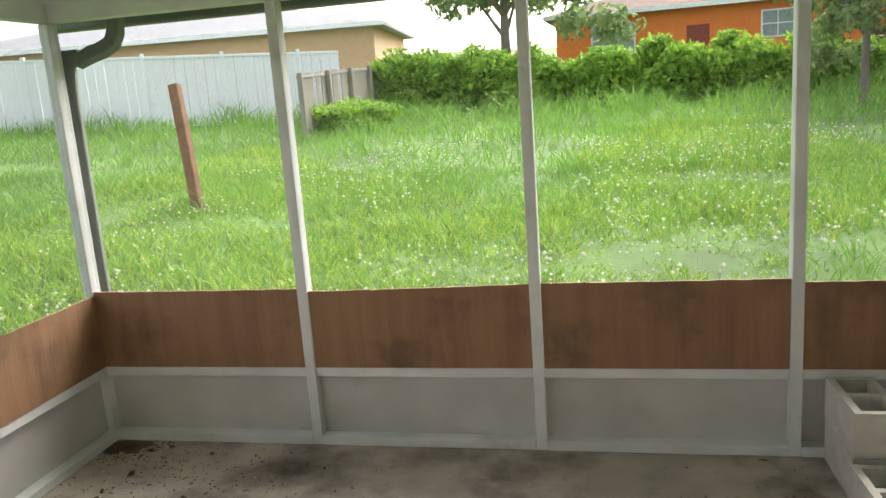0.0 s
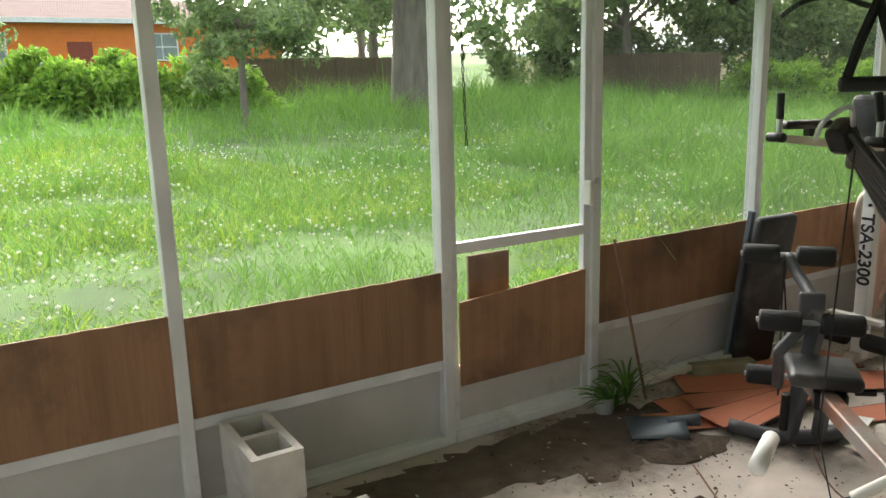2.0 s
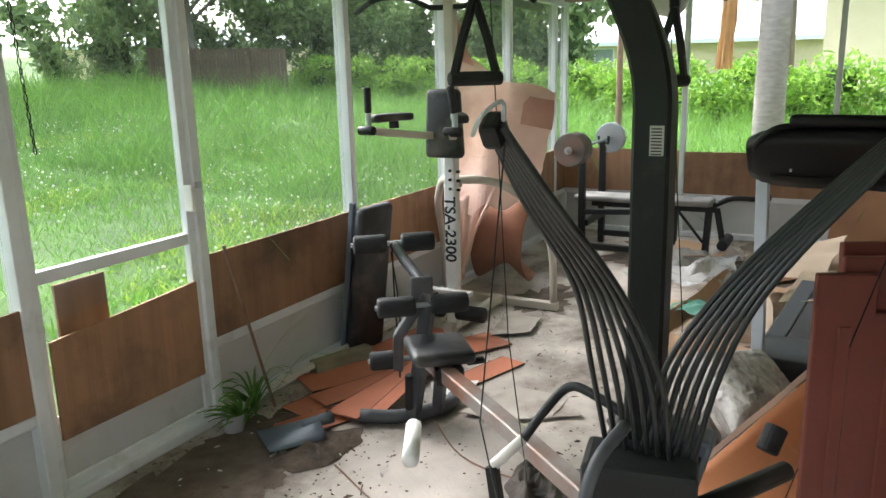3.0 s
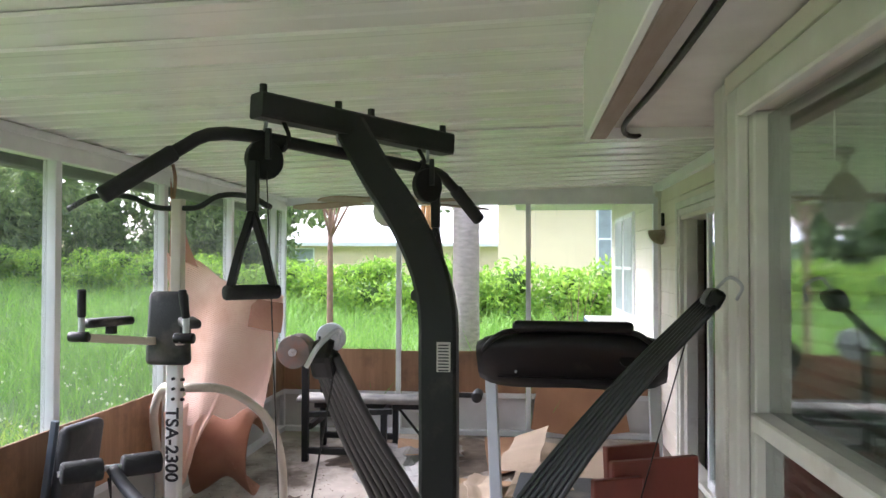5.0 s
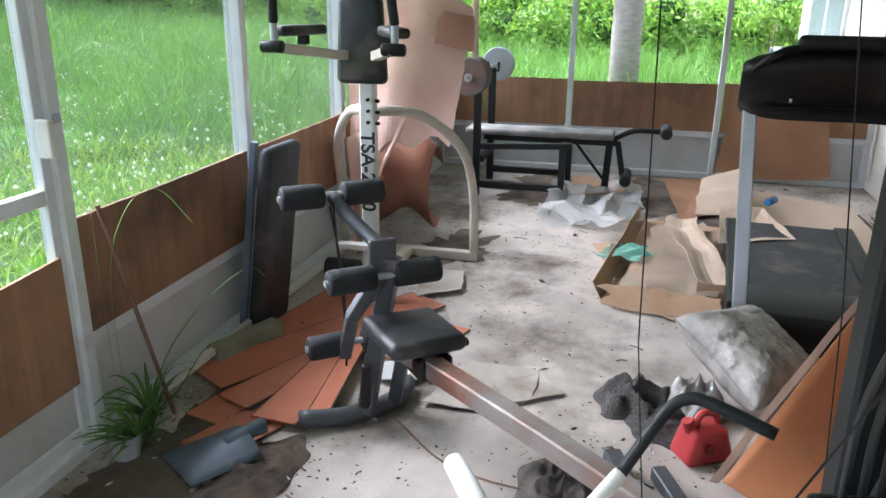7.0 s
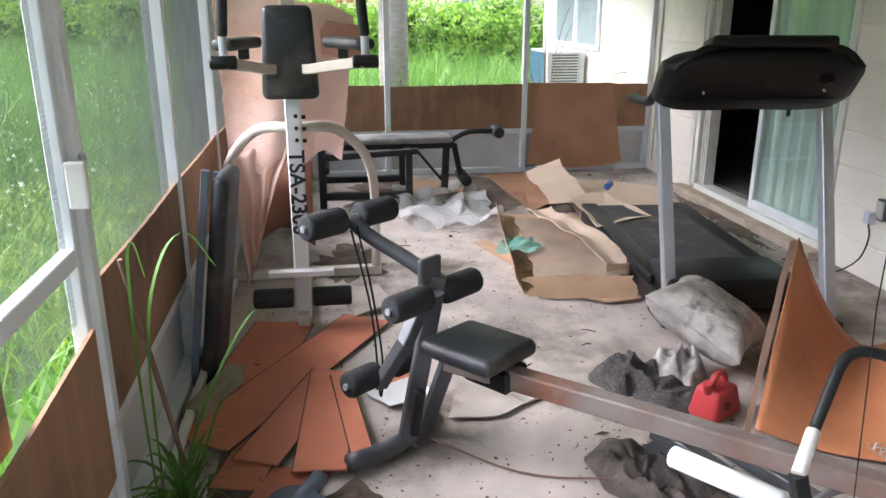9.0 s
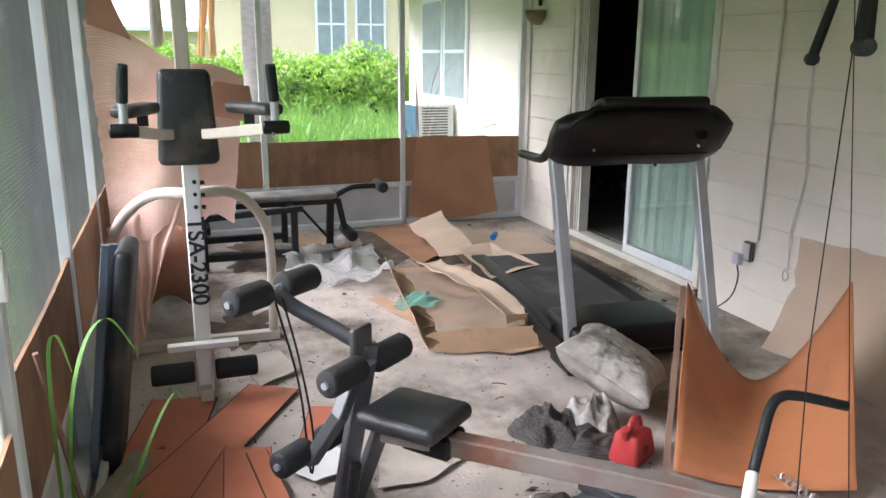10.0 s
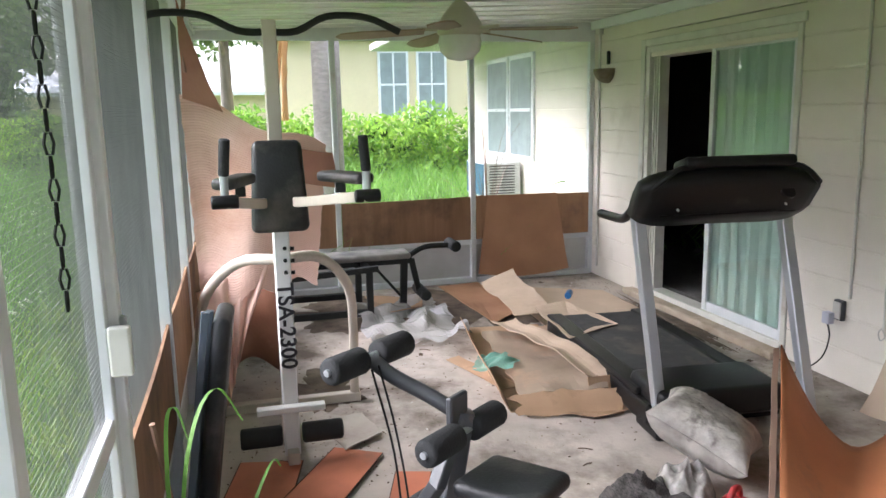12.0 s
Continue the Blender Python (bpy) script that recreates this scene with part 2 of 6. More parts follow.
# opaque grey pane: the darkness behind the glass is put into its colour
WINPANE = mat("dim_window_pane", (0.30, 0.36, 0.38), 0.4, 0, bump=0)
DOORR = mat("dark_red_door", (0.30, 0.05, 0.03), 0.5)
ACW = mat("ac_casing", (0.70, 0.72, 0.72), 0.45, 0, (0.6, 0.62, 0.62), 6, 0.05, 30)
ACB = mat("ac_blue_shade", (0.05, 0.13, 0.20), 0.5)
BARKD = mat("branch_bark", (0.28, 0.17, 0.12), 0.9, 0, (0.17, 0.10, 0.07), 10, 0.4, 40)


# ---- mesh helpers ----
def part(name, bm, material, parent=None, label="", smooth=False, kind=""):
    me = bpy.data.meshes.new(name)
    if smooth:
        for f in bm.faces:
            f.smooth = True
    bm.to_mesh(me)
    bm.free()
    me.materials.append(material)
    ob = new(name, me)
    if parent:
        ob.parent = parent
    return tagged(ob, label=label, kind=kind)


def thing(name, label, category, group="", at=(0, 0, 0), rz=0):
    ob = new(name)
    ob.empty_display_size = 0.1
    ob.matrix_world = pose(*at, 0, 0, rz)
    return tagged(ob, label, category, group)


def bbox(bm, x0, x1, y0, y1, z0, z1, bevel=0.0, seg=1, m=None):
    g = bmesh.ops.create_cube(bm, size=1, matrix=Matrix.Translation(((x0 + x1) / 2, (y0 + y1) / 2, (z0 + z1) / 2)) @ Matrix.Diagonal((abs(x1 - x0), abs(y1 - y0), abs(z1 - z0), 1)))
    vs = g["verts"]
    if bevel:
        es = list({e for v in vs for e in v.link_edges})
        r = bmesh.ops.bevel(bm, geom=es, offset=bevel, segments=seg, profile=0.5, affect="EDGES")
        vs = list({v for f in r["faces"] for v in f.verts} | {v for v in vs if v.is_valid})
    if m is not None:
        bmesh.ops.transform(bm, matrix=m, verts=vs)
    return bm


def box(*a, **k):
    return bbox(bmesh.new(), *a, **k)


def smoothed(pts, n=4):
    """Catmull-Rom points through pts."""
    p = [Vector(q) for q in pts]
    p = [2 * p[0] - p[1]] + p + [2 * p[-1] - p[-2]]
    out = []
    for i in range(1, len(p) - 2):
        for j in range(n):
            t = j / n
            a, b, c, d = p[i - 1:i + 3]
            out.append(0.5 * ((2 * b) + (c - a) * t + (2 * a - 5 * b + 4 * c - d) * t * t + (3 * b - a - 3 * c + d) * t ** 3))
    return out + [p[-2]]


def tube(bm, pts, r=0.012, seg=10, r2=None, square=0.0, caps=True):
    """A tube along pts; r may taper to r2; square: a square section of that width."""
    pts = [Vector(p) for p in pts]
    n = len(pts)
    up = None
    rings = []
    for i, p in enumerate(pts):
        d = (pts[min(i + 1, n - 1)] - pts[max(i - 1, 0)]).normalized()
        if up is None:
            up = Vector((0, 0, 1)) if abs(d.z) < 0.9 else Vector((0, 1, 0))
        side = d.cross(up)
        if side.length < 1e-4:
            side = d.orthogonal()
        side.normalize()
        up = side.cross(d).normalized()
        rr = r if r2 is None else r + (r2 - r) * i / (n - 1)
        ring = []
        if square:
            h = square / 2
            c = 0.18 * h
            for a, b in ((h, h - c), (h - c, h), (-h + c, h), (-h, h - c), (-h, -h + c), (-h + c, -h), (h - c, -h), (h, -h + c)):
                ring.append(bm.verts.new(p + side * a + up * b))
        else:
            for k in range(seg):
                a = 2 * math.pi * k / seg
                ring.append(bm.verts.new(p + side * math.cos(a) * rr + up * math.sin(a) * rr))
        rings.append(ring)
    for a, b in zip(rings, rings[1:]):
        for k in range(len(a)):
            bm.faces.new((a[k], a[(k + 1) % len(a)], b[(k + 1) % len(a)], b[k]))
    if caps:
        bm.faces.new(rings[0][::-1])
        bm.faces.new(rings[-1])
    return bm


def tubed(pts, r=0.012, **k):
    return tube(bmesh.new(), pts, r, **k)


def sheet(pts, rows, cols, thick=0.004, wobble=0.0, seed=0, freq=4.0, corr=None, ragged=0.0):
    """A bent sheet: pts(u, v) gives the place; it gets thickness, wobble and ragged edges."""
    bm = bmesh.new()
    grid = []
    for i in range(rows + 1):
        line = []
        for j in range(cols + 1):
            u, v = i / rows, j / cols
            uu, vv = u, v
            if ragged:
                if i in (0, rows):
                    uu += ragged * noise.noise(Vector((v * 9, seed, i)))
                if j in (0, cols):
                    vv += ragged * noise.noise(Vector((u * 9, seed + 5, j)))
            p = Vector(pts(uu, vv))
            if wobble:
                p += wobble * Vector(noise.noise_vector(Vector((p.x * freq, p.y * freq, p.z * freq + seed * 7.3))))
            line.append(bm.verts.new(p))
        grid.append(line)
    for i in range(rows):
        for j in range(cols):
            bm.faces.new((grid[i][j], grid[i + 1][j], grid[i + 1][j + 1], grid[i][j + 1]))
    if thick:
        bm.normal_update()
        bmesh.ops.solidify(bm, geom=bm.faces[:], thickness=thick)
    return bm


def poly_slab(points, z0, z1, m=None):
    """An upright prism on a plan outline."""
    bm = bmesh.new()
    lo = [bm.verts.new((x, y, z0)) for x, y in points]
    hi = [bm.verts.new((x, y, z1)) for x, y in points]
    bm.faces.new(lo[::-1])
    bm.faces.new(hi)
    for i in range(len(lo)):
        j = (i + 1) % len(lo)
        bm.faces.new((lo[i], lo[j], hi[j], hi[i]))
    bmesh.ops.recalc_face_normals(bm, faces=bm.faces)
    if m is not None:
        bmesh.ops.transform(bm, matrix=m, verts=bm.verts)
    return bm


def cyl(bm, a, b, r, seg=20, r2=None, bevel=0.0):
    """A closed round bar from a to b with rounded ends."""
    a, b = Vector(a), Vector(b)
    d = b - a
    if bevel:
        k = bevel / d.length
        pts = [a, a + d * k * 0.3, a + d * k, b - d * k, b - d * k * 0.3, b]
        rads = [r - bevel, r - bevel * 0.3, r, r, r - bevel * 0.3, r - bevel]
    else:
        pts, rads = [a, b], [r, r2 or r]
    z = d.normalized()
    s = z.orthogonal().normalized()
    u = z.cross(s)
    rings = [[bm.verts.new(p + (s * math.cos(2 * math.pi * k / seg) + u * math.sin(2 * math.pi * k / seg)) * q) for k in range(seg)] for p, q in zip(pts, rads)]
    for x, y in zip(rings, rings[1:]):
        for k in range(seg):
            bm.faces.new((x[k], x[(k + 1) % seg], y[(k + 1) % seg], y[k]))
    bm.faces.new(rings[0][::-1])
    bm.faces.new(rings[-1])
    return bm


def raw(name, verts, faces, material, kind="stuff", label="", category="", parent=None):
    me = bpy.data.meshes.new(name)
    me.from_pydata(verts, [], faces)
    me.materials.append(material)
    ob = new(name, me)
    if parent:
        ob.parent = parent
    return tagged(ob, label, category, kind=kind)


def letters(name, text, size, m, material, parent, extrude=0.001):
    cu = bpy.data.curves.new(name, "FONT")
    cu.body, cu.size, cu.extrude, cu.align_x, cu.align_y, cu.offset = text, size, extrude, "CENTER", "CENTER", 0.0022
    tmp = new(name, cu)
    dg = bpy.context.evaluated_depsgraph_get()
    me = bpy.data.meshes.new_from_object(tmp.evaluated_get(dg))
    bpy.data.objects.remove(tmp)
    me.materials.append(material)
    ob = new(name, me)
    ob.parent = parent
    ob.matrix_basis = m
    return ob


# ---- structure ----
X0, X1, YN, YS = -2.40, 8.14, 3.10, -0.60      # porch: west, east, screen wall, house wall
RAIL, PANEL, BEAM = 0.415, 0.82, 2.30
POSTS_N = [-2.40, -1.20, -0.05, 1.09, 2.25, 3.12, 4.34, 5.53, 6.71, 7.80]


def roof_z(y):
    return 2.33 + (YN - y) * 0.029


def ground_z(x, y):
    s, e = max(0.0, y - 3.3), max(0.0, x - 8.3)
    d = math.hypot(s, 0.6 * e)
    return -0.10 + 0.056 * max(0.0, d - 1.5) - 0.0004 * max(0.0, d - 1.5) ** 2 * (d < 60) + 0.05 * max(0.0, min(-x - 3, 25)) * min(1, s / 8)


floor = part("floor", box(X0 - 0.12, X1 + 0.08, YS - 0.1, YN + 0.1, -0.16, 0.0), CONCRETE, kind="structure")
# closed side behind the start of the walk
part("wall_south", box(X0 - 0.12, 1.15, YS - 0.2, YS, 0, 2.5), WALLP, kind="structure")
floor["label"] = "stained dusty concrete porch slab"

# pan roof: interlocking pans with lips
bm = bmesh.new()
x = X0 - 0.2
while x < X1 + 0.25:
    w = 0.305
    prof = [(0, 0), (0.010, -0.010), (0.020, 0), (0.09, 0.001), (0.11, 0.0035), (0.18, 0.0035), (0.20, 0.001), (w, 0)]
    vs = []
    for px, pz in prof:
        sag = 0.004 * noise.noise(Vector((x + px, 0.3, 0)))
        vs.append([bm.verts.new((x + px, y, roof_z(y) + pz + sag + 0.006 * noise.noise(Vector((x * 2, y * 1.3, 0))))) for y in (YN + 0.35, 2.0, 1.0, 0.2, YS - 0.2)])
    for a, b in zip(vs, vs[1:]):
        for k in range(4):
            bm.faces.new((a[k], a[k + 1], b[k + 1], b[k]))
    x += w
bmesh.ops.recalc_face_normals(bm, faces=bm.faces)
ceiling = part("ceiling", bm, PAN, kind="structure")
part("roof_deck", poly_slab([(X0 - 0.3, YN + 0.4), (X0 - 0.3, YS - 0.3), (X1 + 0.3, YS - 0.3), (X1 + 0.3, YN + 0.4)], 2.47, 2.56), PAN, kind="structure")


def screen_bay(parent, p0, p1, z0, z1, pitch=0.007, thick=0.0004):
    """Insect screen: fine threads both ways between two plan points."""
    a, b = Vector((*p0, 0)), Vector((*p1, 0))
    L = (b - a).length
    d = (b - a) / L
    nrm = Vector((-d.y, d.x, 0))
    verts, faces = [], []
    h = thick / 2
    dp = 0.00055

    def bar(c0, c1, s):
        i = len(verts)
        for c in (c0, c1):
            for q in (s * h + nrm * dp, s * h - nrm * dp, -s * h - nrm * dp, -s * h + nrm * dp):
                verts.append(tuple(c + q))
        for k in range(4):
            faces.append((i + k, i + (k + 1) % 4, i + 4 + (k + 1) % 4, i + 4 + k))
    for k in range(1, int(L / pitch)):
        p = a + d * k * pitch
        bar(p + Vector((0, 0, z0)), p + Vector((0, 0, z1)), d)
    for k in range(1, int((z1 - z0) / (pitch * 2))):
        z = Vector((0, 0, z0 + k * pitch * 2))
        bar(a + z, b + z, Vector((0, 0, 0.6)))
    ob = raw("insect_screen", verts, faces, SCREENT, "", "fine grey insect screen", "", parent)
    return ob


def bay(wall, name, p0, p1, knee=True, ply=True, seed=0, top=BEAM, screen=True):
    """One bay of screen wall: kick panel, rail, plywood and screen, between two plan points; room side on the left of p0 to p1 reversed."""
    a, b = Vector((*p0, 0)), Vector((*p1, 0))
    L = (b - a).length
    ang = math.degrees(math.atan2(b.y - a.y, b.x - a.x))
    m = pose(a.x, a.y, 0, 0, 0, ang)
    if knee:
        bm = box(0.026, L - 0.026, 0.014, 0.020, 0.05, RAIL - 0.05, m=m)
        part("kick_panel", bm, KICK, wall)
        part("rail", box(0.0262, L - 0.0262, -0.028, 0.028, RAIL - 0.05, RAIL, bevel=0.003, m=m), ALU, wall)
        part("sill", box(0.0262, L - 0.0262, -0.05, 0.03, 0.001, 0.05, bevel=0.004, m=m), ALU, wall)
    if ply:
        rnd = random.Random(seed)
        t0, t1 = PANEL + rnd.uniform(-0.012, 0.012), PANEL + rnd.uniform(-0.012, 0.012)

        def pf(u, v):
            return (0.028 + (L - 0.056) * v, -0.022 - 0.006 * math.sin(v * 3.1) * u, (RAIL + 0.001) + (t0 + (t1 - t0) * v - RAIL + 0.004 * noise.noise(Vector((v * 14 + seed, u * 2, 0))) * u) * u)
        bm = sheet(pf, 4, 22, 0.011)
        bmesh.ops.transform(bm, matrix=m, verts=bm.verts)
        part("plywood_panel", bm, PLY, wall)
    if screen:
        n = (b - a).normalized()
        screen_bay(wall, (a + n * 0.027).xy, (b - n * 0.027).xy, RAIL if knee else 0.0, top - 0.01)


wall_n = tagged(new("wall_north"), "screened porch wall of white aluminium posts with plywood infill", kind="structure")
for i, x in enumerate(POSTS_N):
    part("post", box(x - 0.026, x + 0.026, YN - 0.042, YN + 0.034, 0, 2.198, bevel=0.003), ALU, wall_n)
part("post", box(X1 - 0.026, X1 + 0.026, YN - 0.034, YN + 0.034, 0, BEAM, bevel=0.003), ALU, wall_n)
part("beam", box(X0 - 0.03, X1 + 0.03, YN - 0.036, YN + 0.036, 2.20, BEAM + 0.02, bevel=0.003), ALU, wall_n)
part("screw_strip", box(X0 - 0.03, X1 + 0.03, YN - 0.058, YN - 0.0365, 2.285, 2.325, bevel=0.003), ALU, wall_n)
ends = POSTS_N + [X1]
for i, (a, b) in enumerate(zip(ends, ends[1:])):
    if i == 4:
        continue
    bay(wall_n, "bay", (a, YN), (b, YN), seed=i)

# screen door in the wall, shut
door = tagged(new("door_1"), "white aluminium screen door with a mid rail and plywood lower panel", "screen door", kind="structure")
da, db = 2.285, 3.085
for x in (da, db):
    part("stile", box(x - 0.03, x + 0.03, YN - 0.02, YN + 0.02, 0.05, 2.08, bevel=0.003), ALU, door)
for z, h in ((0.07, 0.05), (RAIL - 0.08, 0.045), (0.915, 0.05), (2.05, 0.045)):
    if z == RAIL - 0.08:
        continue
    part("door_rail", box(da + 0.031, db - 0.031, YN - 0.018, YN + 0.018, z - h / 2, z + h / 2, bevel=0.003), ALU, door)
part("kick_panel", box(da + 0.031, db - 0.031, YN - 0.004, YN + 0.004, 0.05, 0.36), KICK, door)
bm = sheet(lambda u, v: (da + 0.03 + (db - da - 0.06) * v, YN - 0.026, 0.27 + (0.40 + 0.05 * v) * u), 3, 14, 0.011, ragged=0.0)
part("plywood_panel", bm, PLY, door)
part("plywood_patch", box(2.40, 2.63, YN + 0.021, YN + 0.035, 0.64, 0.865, bevel=0.002), PLY, door, "small square of orange-brown plywood")
screen_bay(door, (da + 0.03, YN), (db - 0.03, YN), 0.74, 2.03)
part("door_handle", box(3.05, 3.075, YN - 0.07, YN - 0.02, 1.04, 1.16, bevel=0.006, seg=2), TRIMW, door, "pale plastic pull handle")
part("latch", box(3.10, 3.13, YN - 0.055, YN - 0.034, 1.14, 1.17, bevel=0.004), SILVER, door)
part("transom", box(2.277, 3.093, YN - 0.03, YN + 0.03, 2.10, 2.198, bevel=0.003), ALU, door)
part("threshold", box(2.277, 3.093, YN - 0.05, YN + 0.03, 0.001, 0.05, bevel=0.004), ALU, door)

wall_w = tagged(new("wall_west"), "short screened porch wall with plywood infill", kind="structure")
YW = [YN, 1.9, 0.65, YS]
for a, b in zip(YW, YW[1:]):
    bay(wall_w, "bay", (X0, b), (X0, a), seed=int(a * 10))
for y in YW[1:]:
    part("post", box(X0 - 0.034, X0 + 0.034, y - 0.026, y + 0.026, 0, 2.38, bevel=0.003), ALU, wall_w)
part("beam", box(X0 - 0.036, X0 + 0.036, YS, YN - 0.037, 2.20, 2.36, bevel=0.003), ALU, wall_w)

wall_e = tagged(new("wall_east"), "end screen wall with white kick panels and plywood infill", kind="structure")
YE = [YN, 1.91, 0.635, YS]
for i, (a, b) in enumerate(zip(YE, YE[1:])):
    bay(wall_e, "bay", (X1, a), (X1, b), seed=20 + i)
for y in YE[1:]:
    part("post", box(X1 - 0.034, X1 + 0.034, y - 0.024 + (0.025 if y == YS else 0), y + 0.024 + (0.025 if y == YS else 0), 0, 2.37, bevel=0.003), ALU, wall_e)
part("beam", box(X1 - 0.036, X1 + 0.036, YS, YN - 0.037, 2.25, 2.42, bevel=0.003), ALU, wall_e)

# house wall: painted block courses, with the sliding door opening
wall_s = tagged(new("wall_house"), "cream painted concrete block wall", kind="structure")
DX0, DX1, DZ0, DZ1 = 5.28, 7.13, 0.07, 2.12
CO = 0.2032


def block_course(x0, x1, z0, z1, k):
    part("course", box(x0, x1, YS - 0.2, YS + (0.0006 if k % 2 else -0.0006), z0 + 0.0035, z1 - 0.0035, bevel=0.004), WALLP, wall_s)


for k in range(13):
    z0, z1 = k * CO, (k + 1) * CO
    if k >= 10:
        block_course(2.5, 12.0, max(z0, 0), min(z1, 2.62), k)
    else:
        block_course(2.5, DX0, z0, z1, k)
        block_course(DX1, 12.0, z0, z1, k)
part("backing", box(2.5, DX0 - 0.005, YS - 0.19, YS - 0.004, 0, 2.6), WALLP, wall_s)
part("backing", box(DX1 + 0.005, 11.99, YS - 0.19, YS - 0.004, 0, 2.6), WALLP, wall_s)
part("ledger", box(2.9, X1 + 0.02, YS + 0.002, YS + 0.05, 2.35, 2.432, bevel=0.004), FENCEW, wall_s, "cream aluminium ledger strip")
part("conduit", tubed([(4.76, YS + 0.011, 0.52), (4.76, YS + 0.011, 2.36)], 0.009, seg=8), TRIMW, wall_s)

# sliding glass door
sd = tagged(new("door_2"), "white framed sliding glass door, half open, with pale vertical blinds", "sliding door", kind="structure")
for x0, x1 in ((DX0 + 0.001, DX0 + 0.045), (DX1 - 0.06, DX1 - 0.001)):
    part("jamb", box(x0, x1, YS - 0.12, YS + 0.012, DZ0, DZ1 - 0.001, bevel=0.004), TRIMW, sd)
part("jamb_trim", box(DX1 + 0.001, DX1 + 0.07, YS + 0.002, YS + 0.022, 0.0, DZ1 + 0.06, bevel=0.004), TRIMW, sd)
part("head", box(DX0 + 0.046, DX1 - 0.061, YS - 0.12, YS + 0.012, DZ1 - 0.05, DZ1 - 0.001, bevel=0.004), TRIMW, sd)
part("head_trim", box(DX0 - 0.03, DX1, YS + 0.002, YS + 0.022, DZ1 + 0.002, DZ1 + 0.06, bevel=0.004), TRIMW, sd)
part("track", box(DX0 + 0.046, DX1 - 0.061, YS - 0.12, YS + 0.012, DZ0 - 0.03, DZ0 + 0.02, bevel=0.004), TRIMW, sd)
for dx in (0.09, 0.13, 0.17):
    part("jamb_fin", box(DX1 - dx, DX1 - dx + 0.018, YS - 0.11, YS - 0.02, DZ0 + 0.021, DZ1 - 0.051, bevel=0.002), TRIMW, sd)
part("step_board", box(DX0 - 0.02, DX1 + 0.1, YS + 0.024, YS + 0.13, 0.002, 0.055, bevel=0.008), mat("weathered_pale_board", (0.5, 0.42, 0.33), 0.85, 0, (0.36, 0.29, 0.22), 8, 0.3, 40, (0.2, 0.15, 0.1), 4, 0.5, 0.7), sd)
leaf = tagged(new("sliding_leaf"), "white framed glass leaf")
leaf.parent = sd
gx0, gx1 = DX0 + 0.05, 6.24
gy = YS - 0.03
for x0, x1 in ((gx0, gx0 + 0.045), (gx1 - 0.05, gx1)):
    part("leaf_stile", box(x0, x1, gy - 0.018, gy + 0.018, DZ0 + 0.021, DZ1 - 0.051, bevel=0.003), ALU, leaf)
part("leaf_rail", box(gx0 + 0.046, gx1 - 0.051, gy - 0.016, gy + 0.016, DZ0 + 0.021, DZ0 + 0.09, bevel=0.003), ALU, leaf)
part("leaf_rail", box(gx0 + 0.046, gx1 - 0.051, gy - 0.016, gy + 0.016, DZ1 - 0.10, DZ1 - 0.051, bevel=0.003), ALU, leaf)
part("pane", box(gx0 + 0.046, gx1 - 0.051, gy - 0.003, gy + 0.003, DZ0 + 0.09, DZ1 - 0.10), GLASS, leaf)
part("leaf_handle", box(gx1 - 0.30, gx1 - 0.275, gy - 0.035, gy - 0.017, 0.80, 0.88, bevel=0.003), BLACKP, leaf)
for k in range(20):
    xx = gx0 + 0.06 + k * 0.044
    part("blind_slat", box(-0.028, 0.028, -0.001, 0.001, DZ0 + 0.05, DZ1 - 0.06, m=pose(xx, gy - 0.045, 0, 0, 0, 34 + 22 * math.sin(k * 1.9))), VERT, sd)
# dim room behind; its dimness is put into the near-black wall colour
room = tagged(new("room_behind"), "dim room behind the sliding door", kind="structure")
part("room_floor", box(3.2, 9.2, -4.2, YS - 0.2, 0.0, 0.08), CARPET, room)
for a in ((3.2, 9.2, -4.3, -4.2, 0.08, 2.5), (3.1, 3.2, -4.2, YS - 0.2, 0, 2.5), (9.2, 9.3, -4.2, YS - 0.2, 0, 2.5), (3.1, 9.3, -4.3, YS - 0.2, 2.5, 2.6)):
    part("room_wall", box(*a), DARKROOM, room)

# bump-out with the kitchen window, and its low eave
BY, BX = 0.17, 2.66
bump = tagged(new("wall_bump"), "cream boarded bump-out wall under a low eave", kind="structure")
WX0, WX1, WZ0, WZ1 = 1.30, 2.46, 0.32, 2.02
part("side", box(BX - 0.12, BX, YS + 0.002, BY, 0, 2.36), WALLP, bump)
part("pier", box(WX1 + 0.001, BX - 0.121, BY - 0.12, BY, 0, 2.14), WALLP, bump)
part("pier", box(1.15, WX0 - 0.001, BY - 0.12, BY, 0, 2.14), WALLP, bump)
part("apron", box(WX0, WX1, BY - 0.12, BY, 0, WZ0 - 0.001), WALLP, bump)
part("lintel", box(WX0, WX1, BY - 0.12, BY, WZ1 + 0.001, 2.14), WALLP, bump)
part("return", box(1.15, 1.27, YS - 0.2, BY - 0.121, 0, 2.36), WALLP, bump)
part("corner_board", box(BX - 0.07, BX + 0.02, BY + 0.001, BY + 0.022, 0, 2.12, bevel=0.004), TRIMW, bump)
part("corner_board", box(BX + 0.001, BX + 0.02, BY - 0.09, BY, 0, 2.12, bevel=0.004), TRIMW, bump)
part("frieze", box(1.15, BX - 0.071, BY + 0.001, BY + 0.018, WZ1 + 0.07, 2.135, bevel=0.003), WALLP, bump)
part("soffit", box(1.05, 3.30, YS + 0.035, 0.455, 2.14, 2.155), TRIMW, bump)
part("fascia", box(1.05, 3.30, 0.456, 0.476, 2.10, 2.40, bevel=0.003), PAN, bump, "pale green-white metal fascia")
part("fascia_end", box(3.301, 3.318, YS + 0.035, 0.476, 2.10, 2.41, bevel=0.003), PAN, bump)
